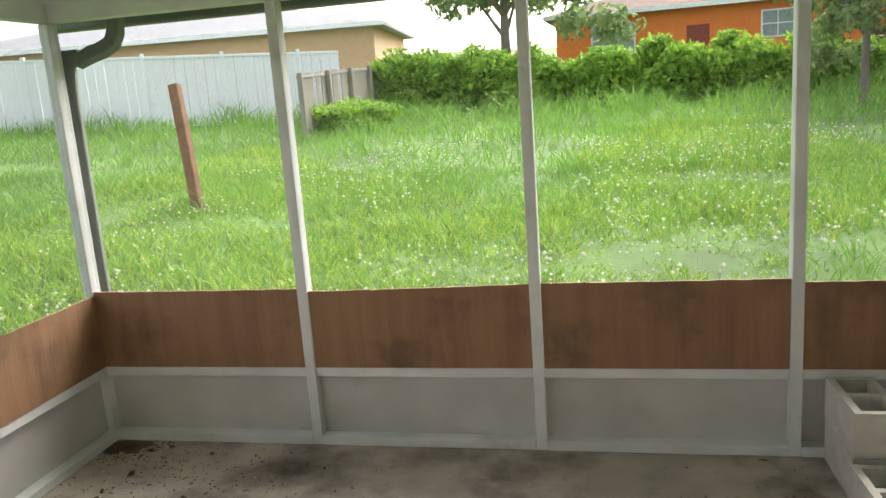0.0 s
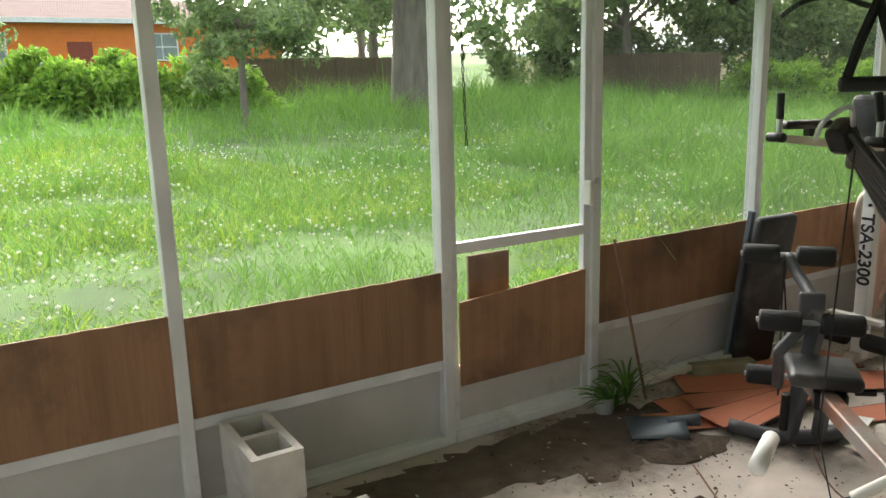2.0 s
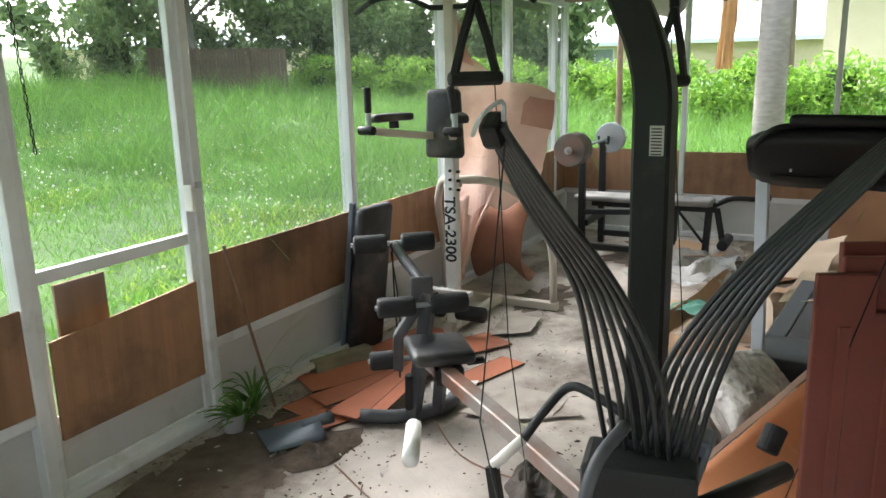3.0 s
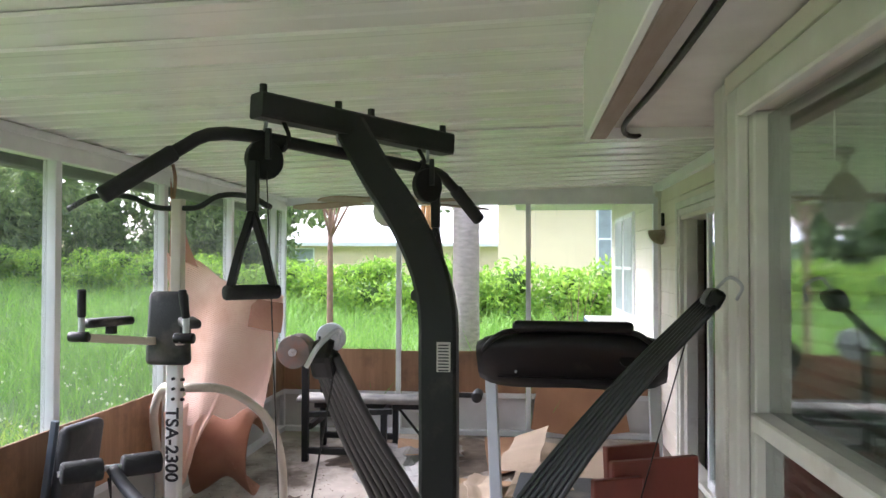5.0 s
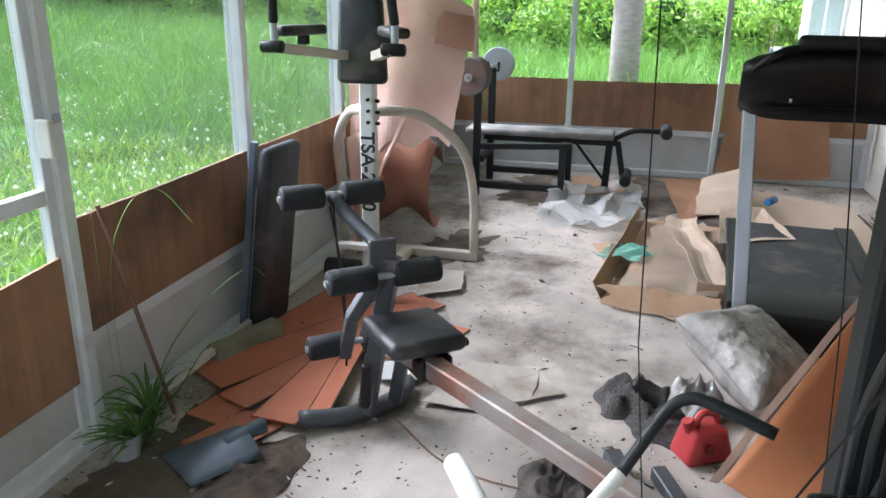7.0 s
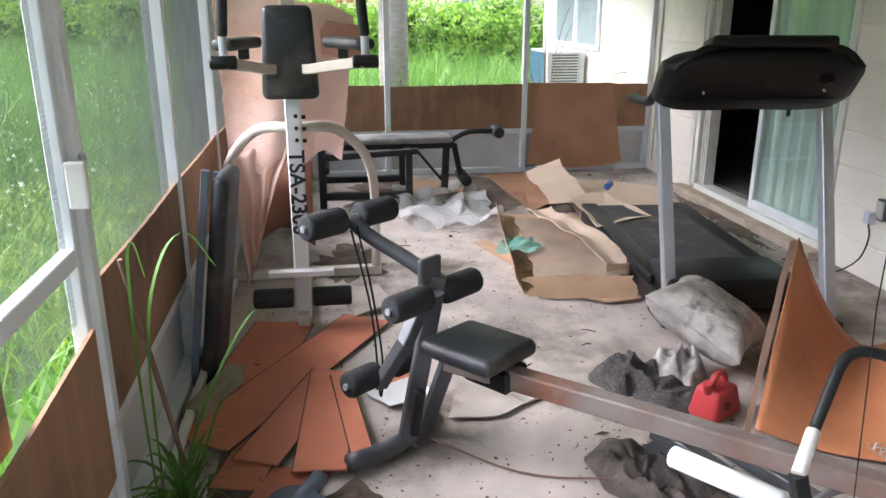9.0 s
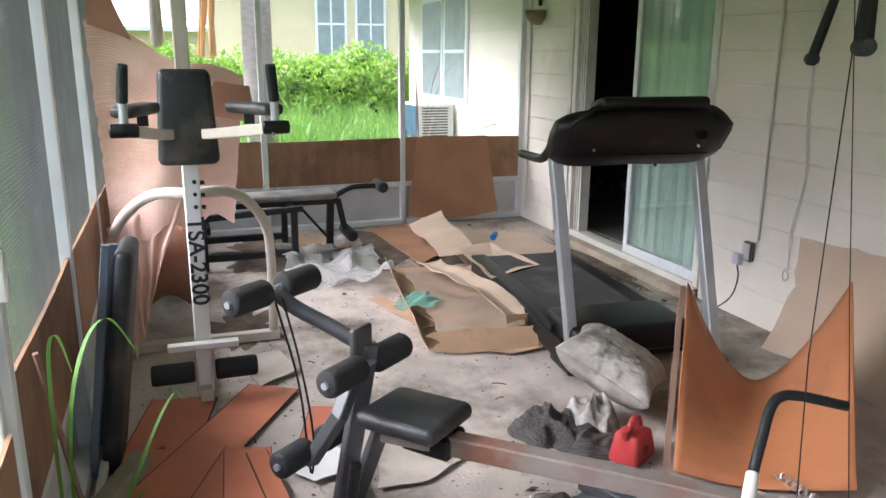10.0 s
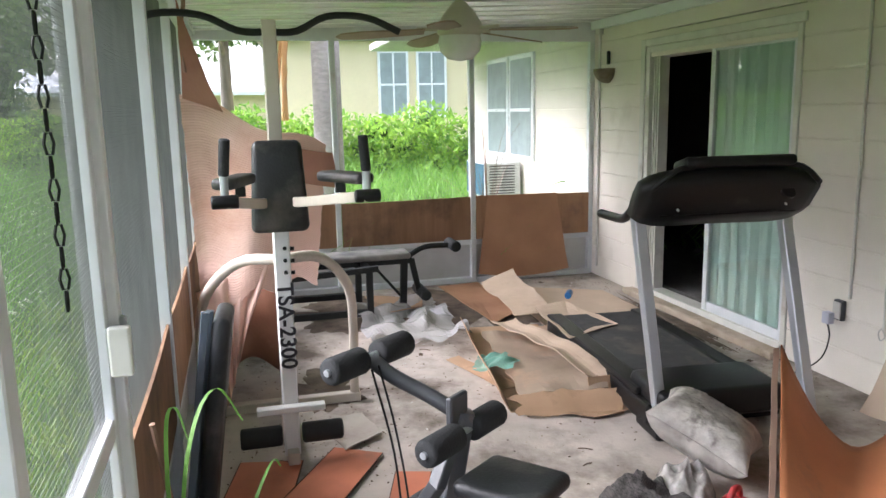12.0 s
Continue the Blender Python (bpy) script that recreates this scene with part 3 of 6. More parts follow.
part("soffit_strip", box(1.05, 3.29, 0.40, 0.455, 2.10, 2.139, bevel=0.004), mat("weathered_strip_wood", (0.42, 0.36, 0.30), 0.85, 0, (0.26, 0.20, 0.16), 8, 0.3, 40, stretch=(0.2, 1, 1)), bump, "weathered pale wood strip")
part("cable", tubed(smoothed([(1.1, 0.37, 2.12), (1.9, 0.36, 2.11), (2.6, 0.35, 2.12), (3.15, 0.36, 2.12), (3.3, 0.30, 2.11), (3.34, 0.14, 2.16), (3.33, 0.02, 2.2)]), 0.009, seg=8), BLACKP, bump, "black cable under the eave")

win = tagged(new("window_1"), "cream framed window with a wide sill, screen and dark blinds", "window", kind="structure")
for x0, x1 in ((WX0 - 0.06, WX0 + 0.02), (WX1 - 0.02, WX1 + 0.06)):
    part("window_frame", box(x0, x1, BY + 0.001, BY + 0.03, WZ0 - 0.06, WZ1 + 0.06, bevel=0.005), TRIMW, win)
for x0, x1 in ((WX0 + 0.001, WX0 + 0.05), (WX1 - 0.05, WX1 - 0.001)):
    part("jamb", box(x0, x1, BY - 0.10, BY + 0.0, WZ0 + 0.001, WZ1 - 0.001, bevel=0.004), TRIMW, win)
part("window_frame", box(WX0 + 0.021, WX1 - 0.021, BY + 0.001, BY + 0.03, WZ1 - 0.01, WZ1 + 0.06, bevel=0.005), TRIMW, win)
part("meeting_rail", box(WX0 + 0.051, WX1 - 0.051, BY - 0.05, BY + 0.012, 1.305, 1.345, bevel=0.004), TRIMW, win)
part("window_sill", box(WX0 - 0.061, WX1 + 0.061, BY + 0.001, BY + 0.045, WZ0 - 0.10, WZ0 - 0.061, bevel=0.006), TRIMW, win)
part("pane", box(WX0 + 0.051, WX1 - 0.051, BY - 0.035, BY - 0.03, 1.346, WZ1 - 0.012), GLASSW, win)
part("sash", box(WX0 + 0.051, WX1 - 0.051, BY - 0.035, BY - 0.005, WZ0 + 0.002, WZ0 + 0.04, bevel=0.003), TRIMW, win)
part("pane", box(WX0 + 0.051, WX1 - 0.051, BY - 0.026, BY - 0.021, WZ0 + 0.041, 1.304), GLASSW, win)
for k in range(30):
    z = WZ0 + 0.06 + k * 0.032
    if z < 1.30:
        part("blind_slat", box(WX0 + 0.055, WX1 - 0.055, -0.015, 0.015, -0.0008, 0.0008, m=pose(0, BY - 0.045, z, 58, 0, 0)), VERT, win)
for k in range(14):
    z = 1.36 + k * 0.032
    part("blind_slat", box(WX0 + 0.055, WX1 - 0.055, -0.014, 0.014, -0.0008, 0.0008, m=pose(0, BY - 0.06, z, 62, 2.0, 0)), VERT, win)
part("curtain", sheet(lambda u, v: (WX0 + 0.06 + (WX1 - WX0 - 0.12) * v, BY - 0.045 + 0.008 * math.sin(v * 40), 1.99 - (0.30 + 0.04 * math.sin(v * 9)) * u), 5, 60, 0, 0.004, 3), VERT, win, "pale hanging curtain")
# added near-black board; its colour stands for the dim interior behind the blinds
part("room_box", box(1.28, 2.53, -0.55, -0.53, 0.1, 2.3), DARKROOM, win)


# ---- outdoors ----
def terrain():
    xs = sorted(set([round(-160 + 8 * i, 2) for i in range(41)] + [round(-26 + 1.0 * i, 2) for i in range(62)]))
    ys = sorted(set([round(-60 + 8 * i, 2) for i in range(29)] + [round(-6 + 1.0 * i, 2) for i in range(50)]))
    verts, faces = [], []
    for x in xs:
        for y in ys:
            near = max(0.0, 1 - max(0, abs(y - 12) - 20) / 20) * max(0.0, 1 - max(0, abs(x - 4) - 28) / 20)
            bumpy = 0.10 * noise.noise(Vector((x * 0.35, y * 0.35, 0))) * near * (1 if (y > 4.5 or x > 9.5) else 0)
            inside = X0 - 0.6 < x < X1 + 0.8 and YS - 3 < y < YN + 0.8
            verts.append((x, y, -0.2 if inside else ground_z(x, y) + bumpy))
    ny = len(ys)
    for i in range(len(xs) - 1):
        for j in range(ny - 1):
            k = i * ny + j
            faces.append((k, k + ny, k + ny + 1, k + 1))
    return raw("ground", verts, faces, SOIL, "structure", "overgrown lawn ground")


terrain()


def blades(name, count, region, h0, h1, w, material, label, seed, keep=None, tall=None):
    """Bent grass blades strewn over a region."""
    rnd = np.random.RandomState(seed)
    x0, x1, y0, y1 = region
    V, F = [], []
    n = 0
    while n < count:
        x, y = rnd.uniform(x0, x1), rnd.uniform(y0, y1)
        if X0 - 0.15 < x < X1 + 0.1 and YS - 2 < y < YN + 0.15:
            continue
        if keep and not keep(x, y):
            continue
        n += 1
        h = rnd.uniform(h0, h1) * (0.35 + 1.0 * (0.5 + noise.noise(Vector((x * 0.5, y * 0.5, 3)))) + 0.9 * max(0, noise.noise(Vector((x * 1.7, y * 1.7, 5)))))
        if tall:
            h *= tall(x, y)
        a = rnd.uniform(0, 6.283)
        dx, dy = math.cos(a), math.sin(a)
        bx, by = rnd.normal(0, 0.6 * h), rnd.normal(0, 0.6 * h)
        z = ground_z(x, y) - 0.03
        i = len(V)
        V += [(x - dx * w, y - dy * w, z), (x + dx * w, y + dy * w, z), (x + bx * 0.4 + dx * w * 0.8, y + by * 0.4 + dy * w * 0.8, z + h * 0.6), (x + bx * 0.4 - dx * w * 0.8, y + by * 0.4 - dy * w * 0.8, z + h * 0.6), (x + bx, y + by, z + h)]
        F += [(i, i + 1, i + 2, i + 3), (i + 3, i + 2, i + 4)]
    return raw(name, V, F, material, "stuff", label)


def bright(x, y):
    return noise.noise(Vector((x * 0.22, y * 0.22, 9))) + 0.35 - abs(y - 9) * 0.05 - abs(x - 2) * 0.03 > 0


def shade_tall(x, y):
    return 1.0 + 1.2 * max(0, min(1, (y - 14) / 8)) + (0.8 if x > 9 else 0)


blades("lawn_grass", 42000, (-11, 13, 3.3, 13), 0.10, 0.26, 0.009, GRASSL, "long green unmown grass", 1)
blades("lawn_grass_far", 45000, (-24, 28, 9, 30), 0.16, 0.34, 0.014, GRASSL, "deep green unmown grass", 2, tall=shade_tall)
blades("bright_grass", 38000, (-8, 16, 3.6, 19), 0.09, 0.20, 0.013, GRASSY, "bright yellow-green grass", 3, keep=bright)
blades("side_grass", 30000, (8.3, 24, -6, 12), 0.25, 0.7, 0.010, GRASSL, "tall green grass beyond the end wall", 4)


def flowers():
    rnd = np.random.RandomState(6)
    V, F = [], []
    while len(V) < 15000:
        x, y = rnd.uniform(-6, 15), rnd.uniform(4.5, 16)
        if noise.noise(Vector((x * 0.45, y * 0.45, 20))) < 0.0:
            continue
        z = ground_z(x, y) + rnd.uniform(0.14, 0.26)
        r = rnd.uniform(0.010, 0.024)
        i = len(V)
        V += [(x - r, y, z), (x + r, y, z), (x, y - r, z), (x, y + r, z), (x, y, z + r), (x, y, z - r)]
        F += [(i, i + 2, i + 4), (i + 2, i + 1, i + 4), (i + 1, i + 3, i + 4), (i + 3, i, i + 4), (i + 2, i, i + 5), (i + 1, i + 2, i + 5), (i + 3, i + 1, i + 5), (i, i + 3, i + 5)]
    raw("clover_flowers", V, F, FLOWER, "stuff", "small white clover flower heads in the grass")


flowers()


def leaf_cloud(rnd, centres, count, size, V, F, shell=True):
    """Small bent leaves round clump centres (x, y, z, rx, ry, rz)."""
    for _ in range(count):
        cx, cy, cz, rx, ry, rz = centres[rnd.randint(len(centres))]
        v = rnd.normal(size=3)
        v /= np.linalg.norm(v)
        k = rnd.uniform(0.55, 1.28) if shell else rnd.uniform(0, 1) ** 0.5
        x, y, z = cx + v[0] * rx * k, cy + v[1] * ry * k, cz + v[2] * rz * k
        s = size * rnd.uniform(0.6, 1.4)
        a, b = rnd.normal(size=3), rnd.normal(size=3)
        a /= np.linalg.norm(a)
        b -= a * a.dot(b)
        b /= np.linalg.norm(b)
        c = np.cross(a, b)
        p = np.array((x, y, z))
        i = len(V)
        for q in (p - a * s, p + b * s * 0.45, p + a * s, p - b * s * 0.45):
            V.append(tuple(q))
        V.append(tuple(p + c * s * 0.18))
        F += [(i, i + 1, i + 4), (i + 1, i + 2, i + 4), (i + 2, i + 3, i + 4), (i + 3, i, i + 4)]


def hedge(name, label, path, height, width, count, size, seed, material=HEDGEL, base_up=0.0, taper=lambda x: 1.0):
    rnd = np.random.RandomState(seed)
    centres = []
    pts = [Vector(p) for p in path]
    total = sum((b - a).length for a, b in zip(pts, pts[1:]))
    for a, b in zip(pts, pts[1:]):
        n = max(2, int((b - a).length / total * total / 0.55))
        for i in range(n):
            for lev in range(3):
                p = a.lerp(b, (i + rnd.uniform(0, 1)) / n)
                x, y = p.x + rnd.uniform(-0.3, 0.3) * width, p.y + rnd.uniform(-0.3, 0.3) * width
                hh = height * taper(x) * (0.85 + 0.3 * noise.noise(Vector((x * 0.4, y * 0.4, seed))))
                z = ground_z(x, y) + base_up + hh * (0.2 + 0.3 * lev)
                rr = rnd.uniform(0.38, 0.8)
                centres.append((x, y, z + rnd.uniform(-0.16, 0.08) * hh, rr, rr * 0.9, height * rnd.uniform(0.13, 0.25)))
    ob = thing(name, label, "hedge")
    V, F = [], []
    leaf_cloud(rnd, centres, count, size, V, F)
    raw("foliage", V, F, material, "", "", "", ob)
    # dark blobs within the leaves: the hedge's inner shade is put into their colour
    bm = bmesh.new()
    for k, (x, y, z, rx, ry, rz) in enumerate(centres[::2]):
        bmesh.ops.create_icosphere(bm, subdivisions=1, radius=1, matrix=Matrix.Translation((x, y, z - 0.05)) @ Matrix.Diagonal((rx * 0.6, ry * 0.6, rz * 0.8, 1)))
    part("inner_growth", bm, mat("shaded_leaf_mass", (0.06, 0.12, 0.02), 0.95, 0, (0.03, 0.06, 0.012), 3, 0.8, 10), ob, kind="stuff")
    return ob


hedge("vine_hedge", "thick bright green vine smothering a low fence", [(-8.0, 27, 0), (-3, 26.5, 0), (3, 25.5, 0), (8.5, 25.0, 0)], 2.4, 1.6, 46000, 0.13, 11, taper=lambda x: 1.12 - 0.027 * (x + 8))
hedge("clipped_hedge", "long green hedge along the yard's edge", [(25.5, 20, 0), (24, 13, 0), (20.5, 7, 0), (18.6, 1, 0), (17.0, -4, 0)], 1.75, 1.5, 42000, 0.075, 12)
hedge("back_foliage", "tall ragged belt of green foliage behind the hedge", [(22, 31, 0), (28.5, 24, 0), (29, 15, 0), (27, 9.5, 0)], 4.4, 3.0, 26000, 0.16, 14, TREEL)
hedge("small_bush", "dark green bush beside a grey fence", [(-7.1, 19.5, 0), (-5.6, 20.6, 0)], 1.0, 1.0, 3500, 0.07, 13)


def fence(name, label, pts, height, material, board=0.15, gap=0.008, posts=2.4, drop=(), cap=False):
    ob = thing(name, label, "fence")
    n_all = 0
    for a, b in zip(pts, pts[1:]):
        a, b = Vector((*a, 0)), Vector((*b, 0))
        L = (b - a).length
        ang = math.degrees(math.atan2(b.y - a.y, b.x - a.x))
        me = None
        n = int(L / board)
        for i in range(n):
            p = a + (b - a) * (i + 0.5) / n
            z = ground_z(p.x, p.y)
            if me is None:
                o = part("board", box(-board / 2 + gap, board / 2 - gap, -0.012, 0.012, -0.1, height, bevel=0.004), material, ob)
                me = o.data
            else:
                if n_all in drop:
                    n_all += 1
                    continue
                o = new("board", me)
                o.parent = ob
            o.matrix_basis = pose(p.x, p.y, z + (0 if cap else random.uniform(-0.03, 0.02)), 0, 0, ang)
            n_all += 1
        for i in range(int(L / posts) + 1):
            p = a + (b - a) * min(1, i * posts / L)
            z = ground_z(p.x, p.y)
            part("post", box(-0.06, 0.06, -0.06, 0.06, -0.1, height + (0.1 if cap else 0.02), bevel=0.01, m=pose(p.x, p.y, z, 0, 0, ang) @ pose(0, -0.08 if not cap else 0, 0)), material, ob)
        for h in ((0.15, 0.95) if not cap else (0.05, 0.985)):
            k = max(1, int(L / 2.4))
            for i in range(k):
                p, q = a + (b - a) * i / k, a + (b - a) * (i + 1) / k
                part("rail", tubed([(p.x, p.y, ground_z(p.x, p.y) + height * h), (q.x, q.y, ground_z(q.x, q.y) + height * h)], square=0.09 if cap else 0.07), material, ob)
    return ob


fence("vinyl_fence", "tall white vinyl privacy fence", [(-30, 18.5), (-22, 20), (-13.7, 21.8), (-8.2, 24.5)], 2.2, FENCEW, board=0.30, gap=0.003, cap=True)
fence("grey_board_fence", "leaning grey weathered board fence", [(-7.2, 18.2), (-7.6, 26.5)], 1.65, FENCEG, drop=(8, 9, 12, 18, 19, 24, 25, 30))
fence("brown_board_fence", "brown weathered board fence", [(8.8, 27.5), (18.5, 32.0)], 1.8, FENCEB)
fence("leaning_fence_panel", "brown board fence panel", [(23.3, 26.0), (24.0, 19.6)], 1.8, FENCEB)
wp = thing("wooden_post", "single rusty-brown wooden post standing in the grass", "post")
part("shaft", tubed([(-5.60, 9.85, 0.3), (-5.86, 10.1, 2.12)], square=0.15), POSTW, wp)


def window_on(parent, x0, x1, z0, z1, m, bars=1):
    w = tagged(new("window"), "white framed window")
    w.parent = parent
    w.matrix_basis = m
    part("frame", box(x0 - 0.08, x1 + 0.08, -0.08, -0.002, z0 - 0.08, z1 + 0.08, bevel=0.01), FENCEW, w)
    part("pane", box(x0, x1, -0.09, -0.081, z0, z1), WINPANE, w)
    for k in range(bars):
        x = x0 + (x1 - x0) * (k + 1) / (bars + 1)
        part("sash_bar", box(x - 0.025, x + 0.025, -0.11, -0.091, z0, z1), FENCEW, w)
    part("sash_bar", box(x0, x1, -0.105, -0.0905, (z0 + z1) / 2 - 0.03, (z0 + z1) / 2 + 0.03), FENCEW, w)


def house(name, label, at, rz, w, d, h, wallm, roofm, wins, rise=1.6, over=0.6, doors=()):
    ob = thing(name, label, "house", at=at, rz=rz)
    part("wall", box(0, w, 0, d, -1.5, h), wallm, ob)
    bm = bmesh.new()
    e = [(-over, -over), (w + over, -over), (w + over, d + over), (-over, d + over)]
    lo = [bm.verts.new((x, y, h)) for x, y in e]
    li = [bm.verts.new((x, y, h + 0.16)) for x, y in e]
    r0, r1 = bm.verts.new((d / 2, d / 2, h + rise)), bm.verts.new((w - d / 2, d / 2, h + rise))
    bm.faces.new(lo[::-1])
    for i in range(4):
        bm.faces.new((lo[i], lo[(i + 1) % 4], li[(i + 1) % 4], li[i]))
    bm.faces.new((li[0], li[1], r1, r0))
    bm.faces.new((li[2], li[3], r0, r1))
    bm.faces.new((li[1], li[2], r1))
    bm.faces.new((li[3], li[0], r0))
    part("roof", bm, roofm, ob)
    part("fascia", box(-over, w + over, -over - 0.03, -over - 0.002, h - 0.02, h + 0.2), FENCEW, ob)
    for x0, x1, z0, z1 in wins:
        window_on(ob, x0, x1, z0, z1, Matrix.Identity(4))
    for x0, x1 in doors:
        part("door", box(x0, x1, -0.05, -0.004, 0.0, 2.05, bevel=0.01), DOORR, ob)
    return ob


house("orange_house", "bright orange stucco house with a brown hip roof", (-2.0, 42, 2.1), -3, 17, 8, 2.9, ORANGEH, ROOFR, [(1.9, 4.0, 0.9, 2.4), (10.2, 11.6, 1.2, 2.4)], doors=((6.6, 7.7),))
house("beige_house", "beige stucco house with a grey shingle roof behind a white fence", (-34, 33, 1.6), 6, 24, 10, 3.4, BEIGEH, ROOFG, [(6.5, 8.0, 1.0, 2.6), (16.8, 17.6, 1.0, 2.3)])
house("far_white_roof_house", "low house with a white metal roof beyond trees", (34, 46, 1.2), -35, 24, 10, 2.3, YELLOWH, ROOFW, [(3, 5, 1, 2.3)])
house("east_white_house", "pale house with a white roof beyond the hedge", (44, 18, 0.2), -80, 18, 9, 2.5, YELLOWH, ROOFW, [(3, 5, 1, 2.3)])
house("cream_house", "pale yellow house with dark windows beyond the hedge", (25.5, 1.5, 0.6), -96, 14, 9, 3.3, YELLOWH, ROOFG, [(3.2, 4.0, 0.9, 2.8), (4.4, 5.2, 0.9, 2.8)])


def tree(name, label, at, trunk_r, height, spread, count, seed, lean=(0, 0), bark=BARK, leafsize=0.16, crown0=0.45, fork=6, material=TREEL):
    rnd = np.random.RandomState(seed)
    ob = thing(name, label, "tree", at=at)
    bm = bmesh.new()
    top = Vector((lean[0], lean[1], height * 0.6))
    pts = smoothed([(0, 0, -0.3), (lean[0] * 0.2, lean[1] * 0.2, height * 0.2), (lean[0] * 0.6, lean[1] * 0.6, height * 0.42), top], 3)
    tube(bm, pts, trunk_r, 12, trunk_r * 0.5)
    centres = []
    for k in range(fork):
        a = 2 * math.pi * k / fork + rnd.uniform(-0.4, 0.4)
        s = pts[int(len(pts) * rnd.uniform(0.55, 0.95))]
        e = Vector((math.cos(a) * spread * rnd.uniform(0.5, 0.9), math.sin(a) * spread * rnd.uniform(0.5, 0.9), height * rnd.uniform(crown0 + 0.1, 0.95)))
        mid = s.lerp(e, 0.5) + Vector((0, 0, 0.3))
        tube(bm, smoothed([s, mid, e], 3), trunk_r * 0.35, 7, trunk_r * 0.06)
        for q in range(5):
            c = mid.lerp(e, rnd.uniform(0.1, 1.2)) + Vector(rnd.normal(size=3) * spread * 0.16)
            centres.append((c.x, c.y, c.z, spread * 0.25 * rnd.uniform(0.7, 1.2), spread * 0.25 * rnd.uniform(0.7, 1.2), spread * 0.18))
    part("trunk", bm, bark, ob, smooth=True)
    V, F = [], []
    leaf_cloud(rnd, centres, count, leafsize, V, F, shell=False)
    raw("crown", V, F, material, "", "", "", ob)
    return ob


def gtree(name, label, x, y, *a, **k):
    return tree(name, label, (x, y, ground_z(x, y)), *a, **k)


gtree("oak_tree", "large grey-barked oak on a grassy mound", 12.6, 22.0, 0.85, 11, 6.5, 12000, 21, crown0=0.3, fork=9)
gtree("shrub_tree", "loose green shrub tree beside a vine hedge", 6.6, 20.5, 0.12, 4.6, 2.2, 6000, 22, crown0=0.2, fork=8, leafsize=0.1)
gtree("back_tree", "dark green tree behind a vine hedge", -4.0, 36.0, 0.3, 7.5, 4.5, 7000, 23, fork=8, crown0=0.3, leafsize=0.2)
gtree("back_tree", "tree behind an orange house", 22, 46.0, 0.3, 10, 6, 6000, 24, fork=8, leafsize=0.25)
for k, (x, y, hgt) in enumerate(((27, 30, 9), (31, 22, 8), (30, 12, 8.5), (33, 3, 9), (27, -6, 8), (17, 34, 9), (24, 24.5, 6.5))):
    gtree("yard_tree", "leafy green tree beyond the hedge", x, y, 0.28, hgt, 4.6, 6500, 30 + k, fork=8, crown0=0.3, leafsize=0.2)
gtree("crepe_tree", "slender multi-branch tree with light foliage", 12.0, 3.6, 0.06, 5.0, 2.0, 1500, 50, fork=6, crown0=0.45, leafsize=0.09, bark=BARKD)

palm = thing("palm_trunk", "thick pale palm trunk with hanging orange-brown fronds", "palm tree", at=(11.9, 1.52, ground_z(11.9, 1.52)))
bm = bmesh.new()
tube(bm, [(0, 0, -0.2), (0.02, 0.01, 1.2), (0.05, 0, 3.0), (0.05, 0, 6.0)], 0.21, 14, 0.18)
part("trunk", bm, PALMB, palm, smooth=True)
bm = bmesh.new()
for k in range(9):
    rr = random.Random(k)
    y0, x0 = 0.35 + rr.uniform(-0.05, 0.15), rr.uniform(-0.2, 0.2)
    pts = [(x0, y0 + 0.25 * j / 6 + rr.uniform(-.04, .04), 5.5 - j * 0.65) for j in range(7)]
    tube(bm, pts, 0.05, 5, 0.02)
part("dead_fronds", bm, mat("dry_orange_fronds", (0.55, 0.28, 0.11), 0.9), palm)

# ---- power tower with dip arms ----
TX, TY = 4.70, 2.60
tower = thing("power_tower", "cream and white power tower with black pads and dip arms", "exercise machine")
part("post", tubed([(TX, TY, 0.05), (TX, TY, 1.2)], square=0.072), WHITEM, tower, "white steel post with drilled holes and black lettering")
part("upper_post", tubed([(TX + 0.03, TY, 1.1), (TX + 0.03, TY, 2.03)], square=0.062), CREAMM, tower)
t = letters("lettering", "TSA-2300", 0.10, Matrix.Translation((TX - 0.0385, TY - 0.002, 0.68)) @ Matrix(((0, 0, -1, 0), (0, -1, 0, 0), (-1, 0, 0, 0), (0, 0, 0, 1))), INKM, tower)
bm = bmesh.new()
for z in (1.04, 0.985, 0.93):
    for dy in (-0.012,):
        cyl(bm, (TX - 0.05, TY + dy, z), (TX - 0.034, TY + dy, z), 0.009, 8)
    cyl(bm, (TX, TY - 0.055, z - 0.01), (TX, TY - 0.034, z - 0.01), 0.009, 8)
part("bolts", bm, DARKM, tower, "black bolt heads")
bm = bbox(bmesh.new(), -0.035, 0.035, -0.125, 0.125, -0.20, 0.20, bevel=0.03, seg=3)
for v in bm.verts:
    v.co.y *= 1.0 - 0.18 * max(0, v.co.z) / 0.2
part("back_pad", bm, VINYL, tower, "black vinyl back pad", smooth=True).matrix_basis = pose(TX - 0.075, TY, 1.32)
